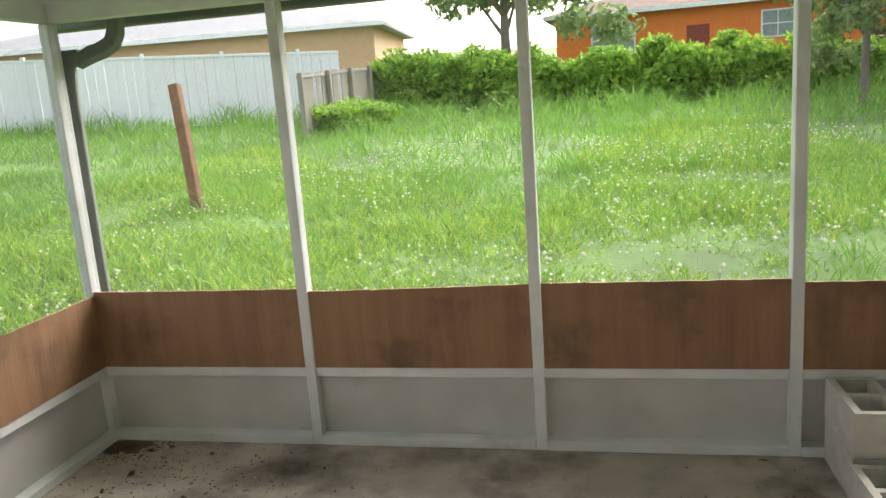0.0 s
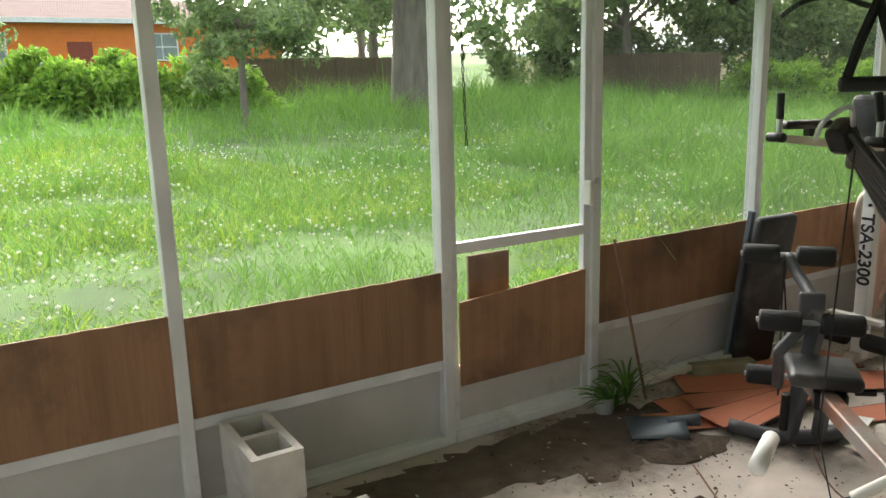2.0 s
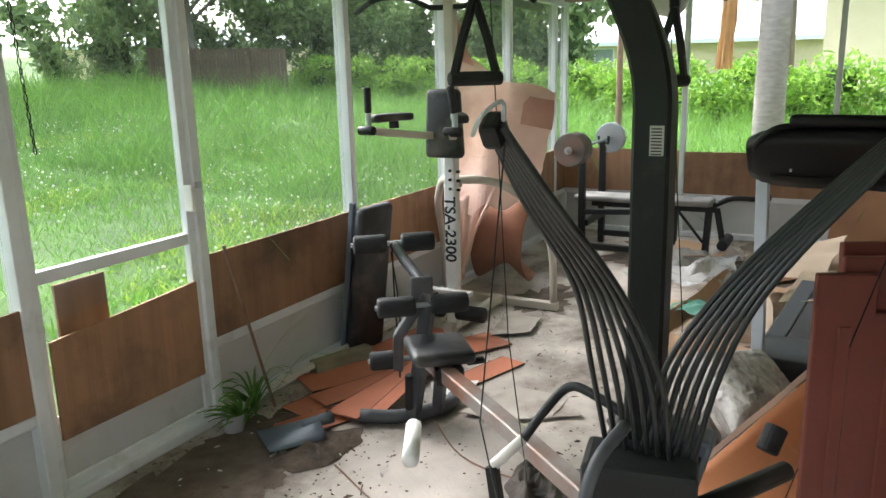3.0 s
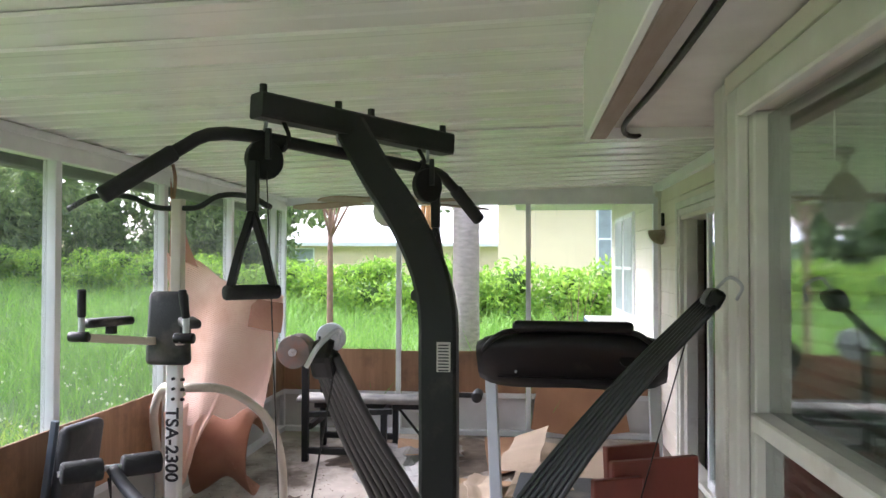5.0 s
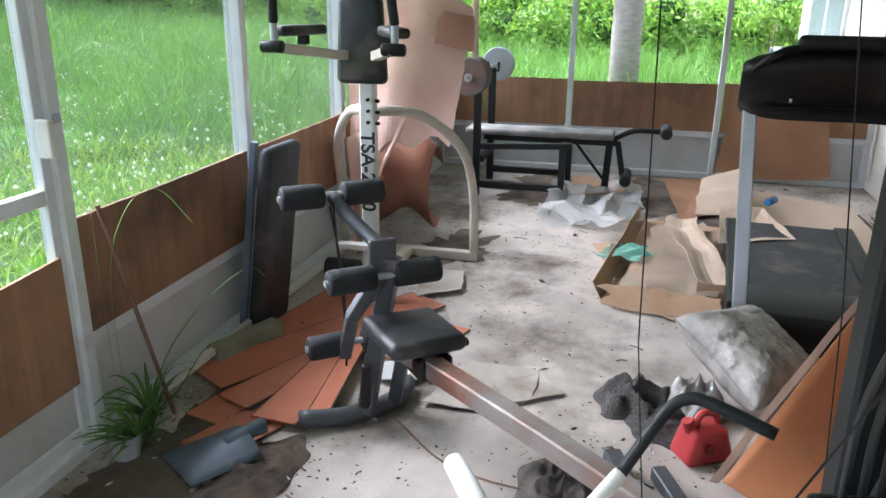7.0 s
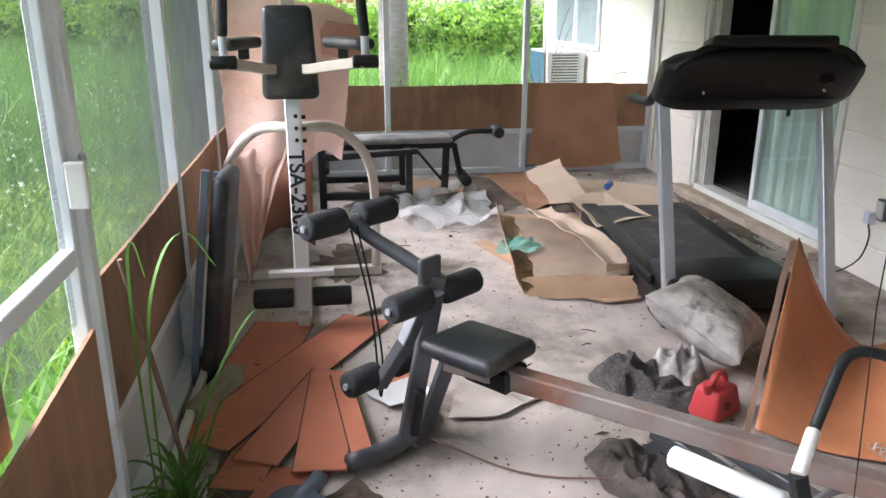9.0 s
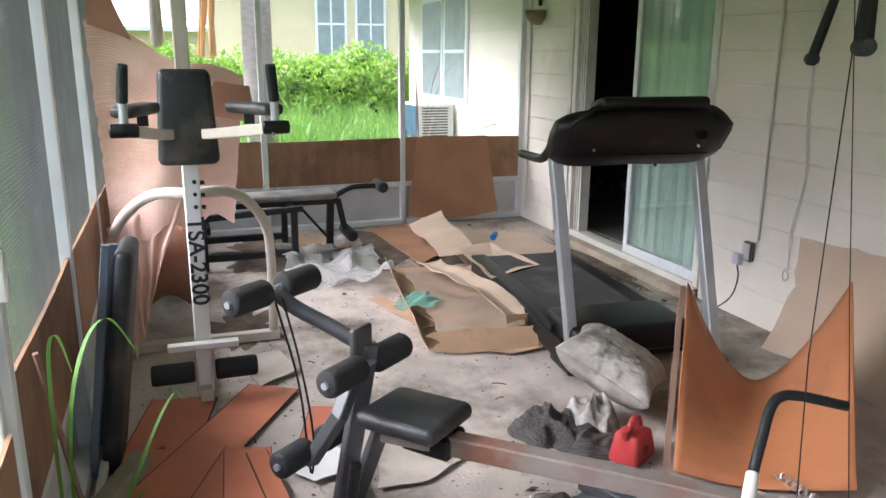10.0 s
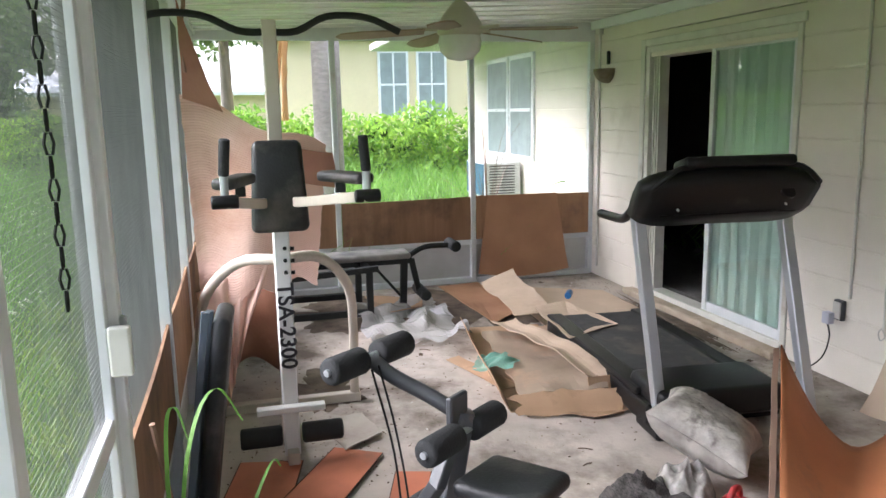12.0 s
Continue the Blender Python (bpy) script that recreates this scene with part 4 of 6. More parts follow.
for s in (-1, 1):
    ey = TY + (0.22 if s > 0 else -0.31)
    ex = TX - 0.54
    part("dip_arm", tubed([(TX, TY + s * 0.03, 1.25), (TX - 0.14, TY + s * 0.09, 1.255), (ex - 0.03, ey, 1.315)], square=0.042), CREAMM, tower)
    ang = math.degrees(math.atan2(ey - TY - s * 0.07, -0.42))
    part("elbow_pad", box(-0.14, 0.14, -0.045, 0.045, -0.022, 0.022, bevel=0.016, seg=2, m=pose(ex + 0.17, TY + (ey - TY) * 0.74 + s * 0.02, 1.375, 0, 0, ang)), VINYL, tower, "black vinyl elbow pad", smooth=True)
    part("pad_bracket", box(-0.02, 0.02, -0.02, 0.02, 1.315, 1.354, m=pose(ex + 0.17, TY + (ey - TY) * 0.74, 0)), DARKM, tower)
    part("grip_post", cyl(bmesh.new(), (ex, ey, 1.30), (ex, ey, 1.42), 0.016, 12), SILVER, tower)
    part("grip", cyl(bmesh.new(), (ex, ey, 1.41), (ex - 0.02, ey - s * 0.012, 1.545), 0.020, 14, bevel=0.006), FOAM, tower, "black ribbed hand grip", smooth=True)
    part("arm_cap", cyl(bmesh.new(), (ex - 0.02, ey - 0.05, 1.315), (ex - 0.02, ey + 0.05, 1.315), 0.026, 14, bevel=0.008), BLACKP, tower, smooth=True)
bar = smoothed([(TX - 0.06, TY + 0.60, 1.97), (TX - 0.02, TY + 0.47, 2.045), (TX, TY + 0.28, 2.045), (TX + 0.02, TY + 0.13, 1.985), (TX + 0.02, TY, 1.98), (TX + 0.02, TY - 0.12, 1.985), (TX, TY - 0.25, 2.045), (TX - 0.02, TY - 0.42, 2.04), (TX - 0.06, TY - 0.56, 1.975)], 4)
part("pull_up_bar", tubed(bar, 0.016), DARKM, tower, "black bent pull-up bar", smooth=True)
ax = 5.40
arch = smoothed([(ax, TY + 0.42, 0.05), (ax - 0.04, TY + 0.42, 0.42), (ax - 0.20, TY + 0.37, 0.72), (ax - 0.44, TY + 0.20, 0.93), (ax - 0.62, TY, 0.97), (ax - 0.44, TY - 0.20, 0.93), (ax - 0.20, TY - 0.36, 0.72), (ax - 0.04, TY - 0.40, 0.42), (ax, TY - 0.40, 0.05)], 4)
part("arch_frame", tubed(arch, 0.026, seg=12), CREAMM, tower, "bent cream tube arch", smooth=True)
part("arch_link", tubed([(TX + 0.03, TY, 0.95), (ax - 0.61, TY, 0.95)], square=0.05), CREAMM, tower)
part("base_bar", tubed([(ax, TY + 0.49, 0.03), (ax, TY - 0.43, 0.03)], square=0.055), CREAMM, tower)
part("spine", tubed([(TX - 0.1, TY, 0.06), (ax - 0.03, TY, 0.045)], square=0.055), CREAMM, tower)
part("foot_plate", box(TX - 0.09, TX - 0.04, TY - 0.155, TY + 0.155, 0.28, 0.31, bevel=0.004), WHITEM, tower)
for s in (-1, 1):
    part("foot_roller", cyl(bmesh.new(), (TX - 0.05, TY + s * 0.045, 0.165), (TX - 0.05, TY + s * 0.235, 0.165), 0.048, 16, bevel=0.012), FOAM, tower, "black foam foot roller", smooth=True)

# ---- leg lift bench on a rail ----
u = Vector((0.62, -0.78, 0)).normalized()      # along the rollers
bench = thing("leg_lift_bench", "grey steel bench with black foam rollers and a black seat", "exercise machine", at=(0.06, 0.08, 0))
foot = Vector((3.47, 2.15, 0))
part("curved_foot", tubed(smoothed([(3.31, 2.34, 0.05), (3.40, 2.20, 0.035), (3.50, 2.10, 0.035), (3.62, 2.04, 0.035), (3.72, 2.05, 0.035)], 4), 0.033, seg=12), GREY, bench, smooth=True)
part("front_post", tubed([(3.45, 2.13, 0.04), (3.45, 2.02, 0.66)], square=0.06), GREY, bench)
part("rear_post", tubed([(3.55, 2.05, 0.04), (3.45, 1.96, 0.40)], square=0.05), GREY, bench)
part("leg_lever", tubed([(3.44, 2.04, 0.64), (3.36, 2.14, 0.46), (3.48, 2.22, 0.25)], square=0.045), GREY, bench)
part("lever_plate", box(-0.05, 0.05, -0.012, 0.012, -0.05, 0.07, bevel=0.006, m=pose(3.43, 2.05, 0.66, 0, 0, -50)), GREY, bench)
part("arm", tubed(smoothed([(3.45, 2.02, 0.64), (3.52, 2.12, 0.70), (3.58, 2.23, 0.76), (3.61, 2.30, 0.82)], 4), 0.026, seg=12), GREY, bench, smooth=True)


def roller(c, half, r=0.046):
    c = Vector(c)
    for s in (-1, 1):
        part("foam_roller", cyl(bmesh.new(), c + u * s * 0.035, c + u * s * (0.035 + half), r, 18, bevel=0.012), FOAM, bench, "black foam roller", smooth=True)
    part("roller_axle", cyl(bmesh.new(), c - u * (half + 0.045), c + u * (half + 0.045), 0.012, 10), SILVER, bench)


roller((3.61, 2.30, 0.825), 0.16)
roller((3.41, 2.035, 0.605), 0.17)
roller((3.52, 2.20, 0.285), 0.14)
seat = bbox(bmesh.new(), -0.15, 0.15, -0.135, 0.135, -0.03, 0.035, bevel=0.026, seg=3)
for v in seat.verts:
    if v.co.z > 0:
        v.co.z -= 0.25 * (v.co.x ** 2 + v.co.y ** 2) * 0.6
        v.co.z += 0.004 * noise.noise(v.co * 12)
part("seat", seat, VINYL, bench, "dusty black vinyl seat", smooth=True).matrix_basis = pose(3.31, 1.905, 0.45, 1, 1, 40)
part("seat_bracket", box(-0.08, 0.10, -0.06, 0.06, -0.04, 0.04, bevel=0.01, m=pose(3.27, 1.845, 0.375, 0, 0, 40)), BLACKP, bench)
part("seat_knob", cyl(bmesh.new(), (3.37, 1.80, 0.385), (3.42, 1.74, 0.39), 0.016, 12, bevel=0.005), BLACKP, bench)
part("rail", tubed([(3.34, 2.00, 0.40), (2.95, 1.42, 0.345), (2.54, 0.82, 0.28)], square=0.066), RUSTY, bench, "long steel rail with rust streaks")
part("hose", tubed(smoothed([(3.56, 2.28, 0.81), (3.50, 2.24, 0.6), (3.47, 2.21, 0.35), (3.49, 2.22, 0.2), (3.54, 2.24, 0.5), (3.58, 2.30, 0.79)], 5), 0.004, seg=6), BLACKP, bench, "thin black cable loop")
part("hang_grip", cyl(bmesh.new(), (3.36, 2.09, 0.28), (3.38, 2.11, 0.10), 0.02, 12, bevel=0.006), BLACKP, bench)

# ---- rod gym ----
gym = thing("rod_home_gym", "black home gym with a curved mast and flexible rods", "home gym", at=(0.08, 0.06, 0))
mast = smoothed([(2.36, 0.82, 0.10), (2.36, 0.82, 0.9), (2.355, 0.82, 1.40), (2.37, 0.83, 1.60), (2.43, 0.90, 1.76), (2.52, 1.00, 1.90), (2.60, 1.09, 2.04)], 4)
part("mast", tubed(mast, square=0.088), DARKM, gym, "curved black square mast")
part("mast_label", box(-0.016, 0.016, -0.0012, 0.0012, -0.034, 0.034, m=pose(2.3105, 0.805, 1.46, 0, 0, 90)), LABELM, gym, "pale printed warning label")
bm = bmesh.new()
for k in range(9):
    bbox(bm, -0.012, 0.012, -0.0022, -0.0012, -0.032 + k * 0.0072, -0.029 + k * 0.0072, m=pose(2.3095, 0.805, 1.46, 0, 0, 90) @ pose(0, 0.0034, 0))
part("label_print", bm, INKM, gym)
xa, xb = Vector((2.36, 1.27, 2.06)), Vector((2.84, 0.85, 2.03))
part("crossbar", tubed([xa, xa.lerp(xb, 0.35), xa.lerp(xb, 0.65), xb], square=0.062), DARKM, gym, "black steel crossbar")
d = (xb - xa).normalized()
for k in (0.03, 0.38, 0.55, 0.97):
    p = xa.lerp(xb, k)
    part("bolt", cyl(bmesh.new(), p + Vector((0, 0, 0.03)), p + Vector((0, 0, 0.055)), 0.010, 8), DARKM, gym)
lat = smoothed([(2.16, 1.52, 1.84), (2.24, 1.42, 1.93), (2.32, 1.33, 1.985), (2.55, 1.12, 1.97), (2.80, 0.90, 1.95), (2.87, 0.84, 1.91), (2.93, 0.78, 1.84)], 4)
part("lat_bar", tubed(lat, 0.0165), DARKM, gym, "long black lat bar with bent ends", smooth=True)
for a, b in (((2.14, 1.54, 1.82), (2.24, 1.42, 1.93)), ((2.95, 0.76, 1.81), (2.88, 0.83, 1.90))):
    part("lat_grip", cyl(bmesh.new(), a, b, 0.020, 14, bevel=0.005), FOAM, gym, "black foam grip", smooth=True)
for k in (0.12, 0.82):
    p = xa.lerp(xb, k)
    part("bar_hook", tubed(smoothed([p + Vector((0, 0, -0.03)), p + Vector((-0.02, -0.02, -0.07)), p + Vector((0, 0, -0.10)), p + Vector((0.02, 0.02, -0.07))], 4), 0.006, seg=6), DARKM, gym)


def pulley(c):
    c = Vector(c)
    n = Vector((0.66, 0.75, 0))
    part("pulley", cyl(bmesh.new(), c - n * 0.012, c + n * 0.012, 0.05, 22, bevel=0.004), BLACKP, gym, "black round pulley", smooth=False)
    part("pulley_yoke", tubed([c + n * 0.02 + Vector((0, 0, 0.0)), c + n * 0.02 + Vector((0, 0, 0.075))], square=0.014), DARKM, gym)
    part("pulley_yoke", tubed([c - n * 0.02 + Vector((0, 0, 0.0)), c - n * 0.02 + Vector((0, 0, 0.075))], square=0.014), DARKM, gym)
    part("clip", tubed(smoothed([c + Vector((0, 0, 0.07)), c + Vector((0.012, 0, 0.09)), c + Vector((0, 0, 0.11))], 3), 0.005, seg=6), SILVER, gym)


pulley((2.757, 0.90, 1.90))
pulley((2.39, 1.26, 1.93))


def strap(top, hand, w):
    top, hand = Vector(top), Vector(hand)
    dd = Vector((0.75, -0.66, 0))
    for s in (-1, 1):
        part("strap", tubed([top, top.lerp(hand + dd * w * s, 0.5) + dd * 0.004 * s, hand + dd * w * s], square=0.018), BLACKP, gym, "black webbing strap")
    part("strap", tubed([top + Vector((0, 0, 0.12)), top], square=0.026), BLACKP, gym)
    part("strap_grip", cyl(bmesh.new(), hand - dd * (w + 0.012), hand + dd * (w + 0.012), 0.018, 14, bevel=0.005), FOAM, gym, "black foam strap handle", smooth=True)


strap((2.34, 1.27, 1.80), (2.34, 1.27, 1.605), 0.06)
strap((2.80, 0.88, 1.78), (2.85, 0.90, 1.58), 0.055)
# rod box and rods
part("rod_box", box(-0.08, 0.08, -0.13, 0.13, -0.10, 0.06, bevel=0.015, seg=2, m=pose(2.20, 0.79, 0.68, 0, 0, 10)), DARKM, gym)
part("box_label", box(-0.002, 0.002, -0.02, 0.02, -0.035, 0.035, m=pose(2.118, 0.83, 0.67, 0, 0, 10)), LABELM, gym, "white paper label")
for k in range(7):
    o = (k - 3)
    part("rod", tubed(smoothed([(2.22 + 0.004 * o, 0.80 + o * 0.026, 0.72), (2.16, 0.82 + o * 0.026, 0.95), (2.03, 0.85 + o * 0.016, 1.18), (1.83, 0.895 + o * 0.010, 1.385), (1.67 + 0.006 * o, 0.915 + o * 0.007, 1.54)], 5), 0.0072, seg=8), ROD, gym, "black flexible rod", smooth=True)
    part("rod", tubed(smoothed([(2.24 + 0.004 * o, 0.74 + o * 0.020, 0.72), (2.26, 0.69 + o * 0.020, 0.95), (2.28 + 0.006 * o, 0.59 + o * 0.014, 1.15), (2.29 + 0.01 * o, 0.395 + o * 0.008, 1.40), (2.30 + 0.012 * o, 0.21, 1.595 + 0.004 * o)], 5), 0.0072, seg=8), ROD, gym, "black flexible rod", smooth=True)
part("cap_hook", tubed(smoothed([(1.66, 0.895, 1.55), (1.63, 0.885, 1.58), (1.60, 0.905, 1.56), (1.61, 0.925, 1.53)], 4), 0.004, seg=6), SILVER, gym)
part("rod_cap", box(-0.024, 0.024, -0.018, 0.018, -0.02, 0.028, bevel=0.010, seg=2, m=pose(1.67, 0.915, 1.53, 0, -35, 0)), BLACKP, gym, "black rod end cap")
part("cap_hook", tubed(smoothed([(2.30, 0.205, 1.615), (2.29, 0.175, 1.645), (2.30, 0.145, 1.625), (2.31, 0.155, 1.595)], 4), 0.004, seg=6), SILVER, gym)
part("rod_cap", box(-0.036, 0.036, -0.018, 0.018, -0.02, 0.026, bevel=0.011, seg=2, m=pose(2.30, 0.21, 1.595, 30, 0, 0)), BLACKP, gym, "black rod end cap")
part("eyelet", tubed(smoothed([(2.56, 1.11, 1.985), (2.545, 1.115, 2.01), (2.56, 1.11, 2.03), (2.575, 1.105, 2.01)], 4), 0.004, seg=6), SILVER, gym)
part("cable", tubed([(2.757, 0.89, 1.86), (2.70, 0.80, 0.9), (2.62, 0.78, 0.3)], 0.0016, seg=6), BLACKP, gym)
part("cable", tubed([(2.38, 1.25, 1.90), (2.42, 1.22, 0.9), (2.45, 1.15, 0.25)], 0.0016, seg=6), BLACKP, gym)
part("cable", tubed([(1.68, 0.90, 1.53), (1.90, 1.06, 0.9), (2.2, 1.10, 0.25)], 0.0016, seg=6), BLACKP, gym)
part("cable", tubed([(2.30, 0.25, 1.56), (2.42, 0.38, 1.0), (2.5, 0.5, 0.5)], 0.0016, seg=6), BLACKP, gym)
hm = pose(2.36, 0.98, 0.06, 14, 0, 0)
part("front_housing", box(-0.045, 0.045, -0.16, 0.0, 0, 0.74, bevel=0.012, seg=2, m=hm), BLUEG, gym, "blue-grey steel front housing")
part("housing_face", box(-0.0495, -0.0455, -0.145, -0.045, 0.03, 0.70, m=hm), BLACKP, gym)
part("yellow_strip", box(-0.04, -0.015, 0.0005, 0.0025, 0.15, 0.72, m=hm), mat("worn_yellow_strip", (0.5, 0.36, 0.12), 0.7, 0, (0.15, 0.13, 0.1), 30), gym)
part("arm_bar", tubed(smoothed([(2.545, 1.225, 0.525), (2.575, 1.18, 0.60), (2.605, 1.135, 0.665), (2.612, 1.10, 0.692), (2.60, 1.05, 0.695), (2.555, 0.92, 0.665)], 5), 0.0145, seg=12), DARKM, gym, "bent black handle bar", smooth=True)
part("arm_sleeve", cyl(bmesh.new(), (2.475, 1.30, 0.45), (2.545, 1.225, 0.525), 0.0175, 12, bevel=0.004), TRIMW, gym, smooth=True)
part("arm_post", tubed([(2.475, 1.30, 0.45), (2.42, 1.22, 0.10)], square=0.035), DARKM, gym)
part("side_handle", tubed(smoothed([(2.10, 0.80, 0.86), (2.02, 0.84, 0.80), (1.99, 0.86, 0.70), (2.03, 0.86, 0.60), (2.10, 0.85, 0.55)], 5), 0.015, seg=10), GREY, gym, smooth=True)
part("side_arm", tubed([(2.28, 0.70, 0.56), (2.64, 0.50, 0.545)], 0.027, seg=14), DARKM, gym, smooth=True)
part("foot_pedal", cyl(bmesh.new(), (2.62, 0.55, 0.60), (2.66, 0.53, 0.66), 0.03, 16, bevel=0.005), FOAM, gym)
part("base_rail", tubed([(2.20, 0.70, 0.06), (2.75, 0.72, 0.06)], square=0.08), DARKM, gym)
part("base_cross", tubed([(2.30, 0.45, 0.05), (2.42, 1.20, 0.05)], square=0.07), DARKM, gym)
part("mast_brace", tubed([(2.36, 0.82, 0.5), (2.65, 0.75, 0.10)], square=0.06), DARKM, gym)

# ---- treadmill ----
tm = thing("treadmill", "black and silver treadmill with a dusty belt", "treadmill", at=(4.60, 0.47, 0), rz=-5)
part("base", box(-0.15, 1.52, -0.37, 0.37, 0.03, 0.15, bevel=0.02, seg=2), BLACKP, tm)
part("belt", box(0.15, 1.47, -0.26, 0.26, 0.175, 0.186, bevel=0.004), BELT, tm, "dusty grey-black running belt")
part("motor_cover", box(-0.24, 0.17, -0.34, 0.34, 0.09, 0.24, bevel=0.04, seg=3), BLACKP, tm, "dark motor cover", smooth=True)
for s in (-1, 1):
    part("side_rail", box(0.0, 1.52, s * 0.315 - 0.055, s * 0.315 + 0.055, 0.151, 0.19, bevel=0.012, seg=2), BLACKP, tm)
    part("upright", tubed(((-0.28, -0.45, 0.03), (0.05, -0.44, 1.12)) if s < 0 else ((-0.18, 0.31, 0.03), (0.012, 0.385, 1.12)), square=0.058), SILVER, tm, "silver painted upright")
    part("upright_foot", box(-0.12, 0.14, -0.04, 0.04, 0, 0.06, bevel=0.015, seg=2, m=pose(-0.24 if s < 0 else -0.14, -0.45 if s < 0 else 0.33, 0.002)), BLACKP, tm)
    for k, x in enumerate((0.41, 0.81)):
        part("orange_clip", box(x, x + 0.05, s * 0.372 - 0.004, s * 0.372 + 0.004, 0.085, 0.12, bevel=0.003), ORANGEP, tm, "small orange clip")
    part("handle_arm", tubed(smoothed([(-0.10, s * 0.43 - 0.03, 1.22), (0.02, s * 0.44 - 0.03, 1.12), (0.14, s * 0.43 - 0.03, 1.065), (0.32, s * 0.415 - 0.03, 1.05), (0.50, s * 0.41 - 0.03, 1.045)], 4), 0.024, seg=12), BLACKP, tm, "padded black handlebar arm", smooth=True)
# console: a tilted wedge swept across, thinner and lower at its rounded ends
prof = [(0.07, 1.075), (-0.02, 1.045), (-0.10, 1.10), (-0.215, 1.26), (-0.215, 1.315), (-0.17, 1.345), (-0.11, 1.34), (-0.02, 1.24)]
bm = bmesh.new()
rings = []
for q in range(19):
    a = -1 + 2 * q / 18
    k = (1 - abs(a) ** 5) ** 0.5 if abs(a) < 1 else 0.28
    k = max(k, 0.28)
    y = -0.03 + 0.465 * a
    rings.append([bm.verts.new((-0.075 + (x + 0.075) * (0.55 + 0.45 * k), y, 1.20 + (z - 1.20) * (0.5 + 0.5 * k) - 0.012 * abs(a))) for x, z in prof])
for p, q in zip(rings, rings[1:]):
    for k in range(len(prof)):
        bm.faces.new((p[k], p[(k + 1) % len(prof)], q[(k + 1) % len(prof)], q[k]))
bm.faces.new(rings[0][::-1])
bm.faces.new(rings[-1])
bmesh.ops.recalc_face_normals(bm, faces=bm.faces)
part("console", bm, BLACKP, tm, "wide black curved console housing", smooth=True)
part("console_rim", tubed(smoothed([(-0.21, -0.46, 1.255), (-0.225, -0.38, 1.32), (-0.20, -0.30, 1.347), (-0.19, 0.0, 1.352), (-0.20, 0.24, 1.345), (-0.225, 0.33, 1.315), (-0.17, 0.40, 1.235), (-0.06, 0.42, 1.13)], 4), 0.014, seg=8), BLACKP, tm, smooth=True)
part("console_seam", tubed([(-0.115, -0.40, 1.105), (-0.115, 0.33, 1.105)], 0.005, seg=6), BLACKP, tm)
part("console_hood", box(-0.07, 0.08, -0.29, 0.29, -0.02, 0.035, bevel=0.022, seg=3, m=pose(-0.16, -0.04, 1.35, 0, 14, 0)), BLACKP, tm, smooth=True)
part("speaker_dimple", cyl(bmesh.new(), (-0.205, -0.30, 1.215), (-0.193, -0.30, 1.205), 0.035, 20), BLACKP, tm)
for yy, zz in ((0.24, 1.14), (-0.29, 1.215), (-0.33, 1.15)):
    xx = -0.10 - (zz - 1.10) * 0.72
    part("screw", cyl(bmesh.new(), (xx - 0.012, yy, zz - 0.008), (xx + 0.012, yy, zz + 0.008), 0.006, 8), WHITEM, tm)

# ---- weight bench with barbell ----
wb = thing("weight_bench", "black steel weight bench with a worn pale pad", "weight bench", at=(0.08, 0.02, 0))
for x in (6.87, 7.46):
    part("upright", tubed([(x, 2.49, 0.01), (x, 2.49, 0.95)], square=0.055), DARKM, wb)
    part("side_leg", tubed([(x, 1.82, 0.01), (x, 1.82, 0.45)], square=0.05), DARKM, wb)
    part("floor_rail", tubed([(x, 2.49, 0.10), (x, 1.82, 0.10)], square=0.05), DARKM, wb)
    part("top_rail", tubed([(x, 2.49, 0.40), (x, 1.75, 0.44)], square=0.045), DARKM, wb)
    part("bar_cradle", tubed([(x, 2.44, 1.0), (x, 2.44, 0.93), (x, 2.53, 0.93), (x, 2.53, 1.0)], square=0.02), DARKM, wb)
part("cross_tube", tubed([(6.87, 2.46, 0.30), (7.46, 2.46, 0.30)], square=0.05), DARKM, wb)
part("cross_tube", tubed([(6.87, 1.82, 0.42), (7.46, 1.82, 0.42)], square=0.05), DARKM, wb)
part("pad", box(7.03, 7.30, 1.45, 2.62, 0.465, 0.515, bevel=0.018, seg=2), mat("worn_grey_pad", (0.33, 0.31, 0.29), 0.7, 0, (0.1, 0.1, 0.1), 4, 0.2, 40), wb, "worn grey bench pad", smooth=True)
part("spine", tubed([(7.17, 2.49, 0.43), (7.17, 1.42, 0.43)], square=0.05), DARKM, wb)
part("front_leg", tubed([(7.17, 1.50, 0.01), (7.17, 1.48, 0.44)], square=0.055), DARKM, wb)
part("curl_lever", tubed([(7.17, 1.42, 0.44), (7.17, 1.36, 0.15)], square=0.045), DARKM, wb)
part("lever_arm", tubed(smoothed([(7.17, 1.45, 0.46), (7.18, 1.30, 0.53), (7.19, 1.08, 0.53)], 4), 0.022, seg=12), DARKM, wb, smooth=True)
part("end_roller", cyl(bmesh.new(), (7.08, 1.06, 0.53), (7.32, 1.06, 0.53), 0.045, 16, bevel=0.01), FOAM, wb, "black foam end roller", smooth=True)
part("lower_roller", cyl(bmesh.new(), (7.00, 1.34, 0.16), (7.34, 1.34, 0.16), 0.045, 16, bevel=0.01), FOAM, wb, "black foam roller", smooth=True)
part("brace", tubed([(7.17, 1.75, 0.42), (7.17, 1.52, 0.14)], 0.012), DARKM, wb)
bb = thing("barbell", "barbell with stacked grey weight plates resting on a bench rack", "barbell", at=(0.08, 0.02, 0))
part("bar", cyl(bmesh.new(), (6.42, 2.485, 0.965), (7.95, 2.485, 0.965), 0.013, 12), SILVER, bb)
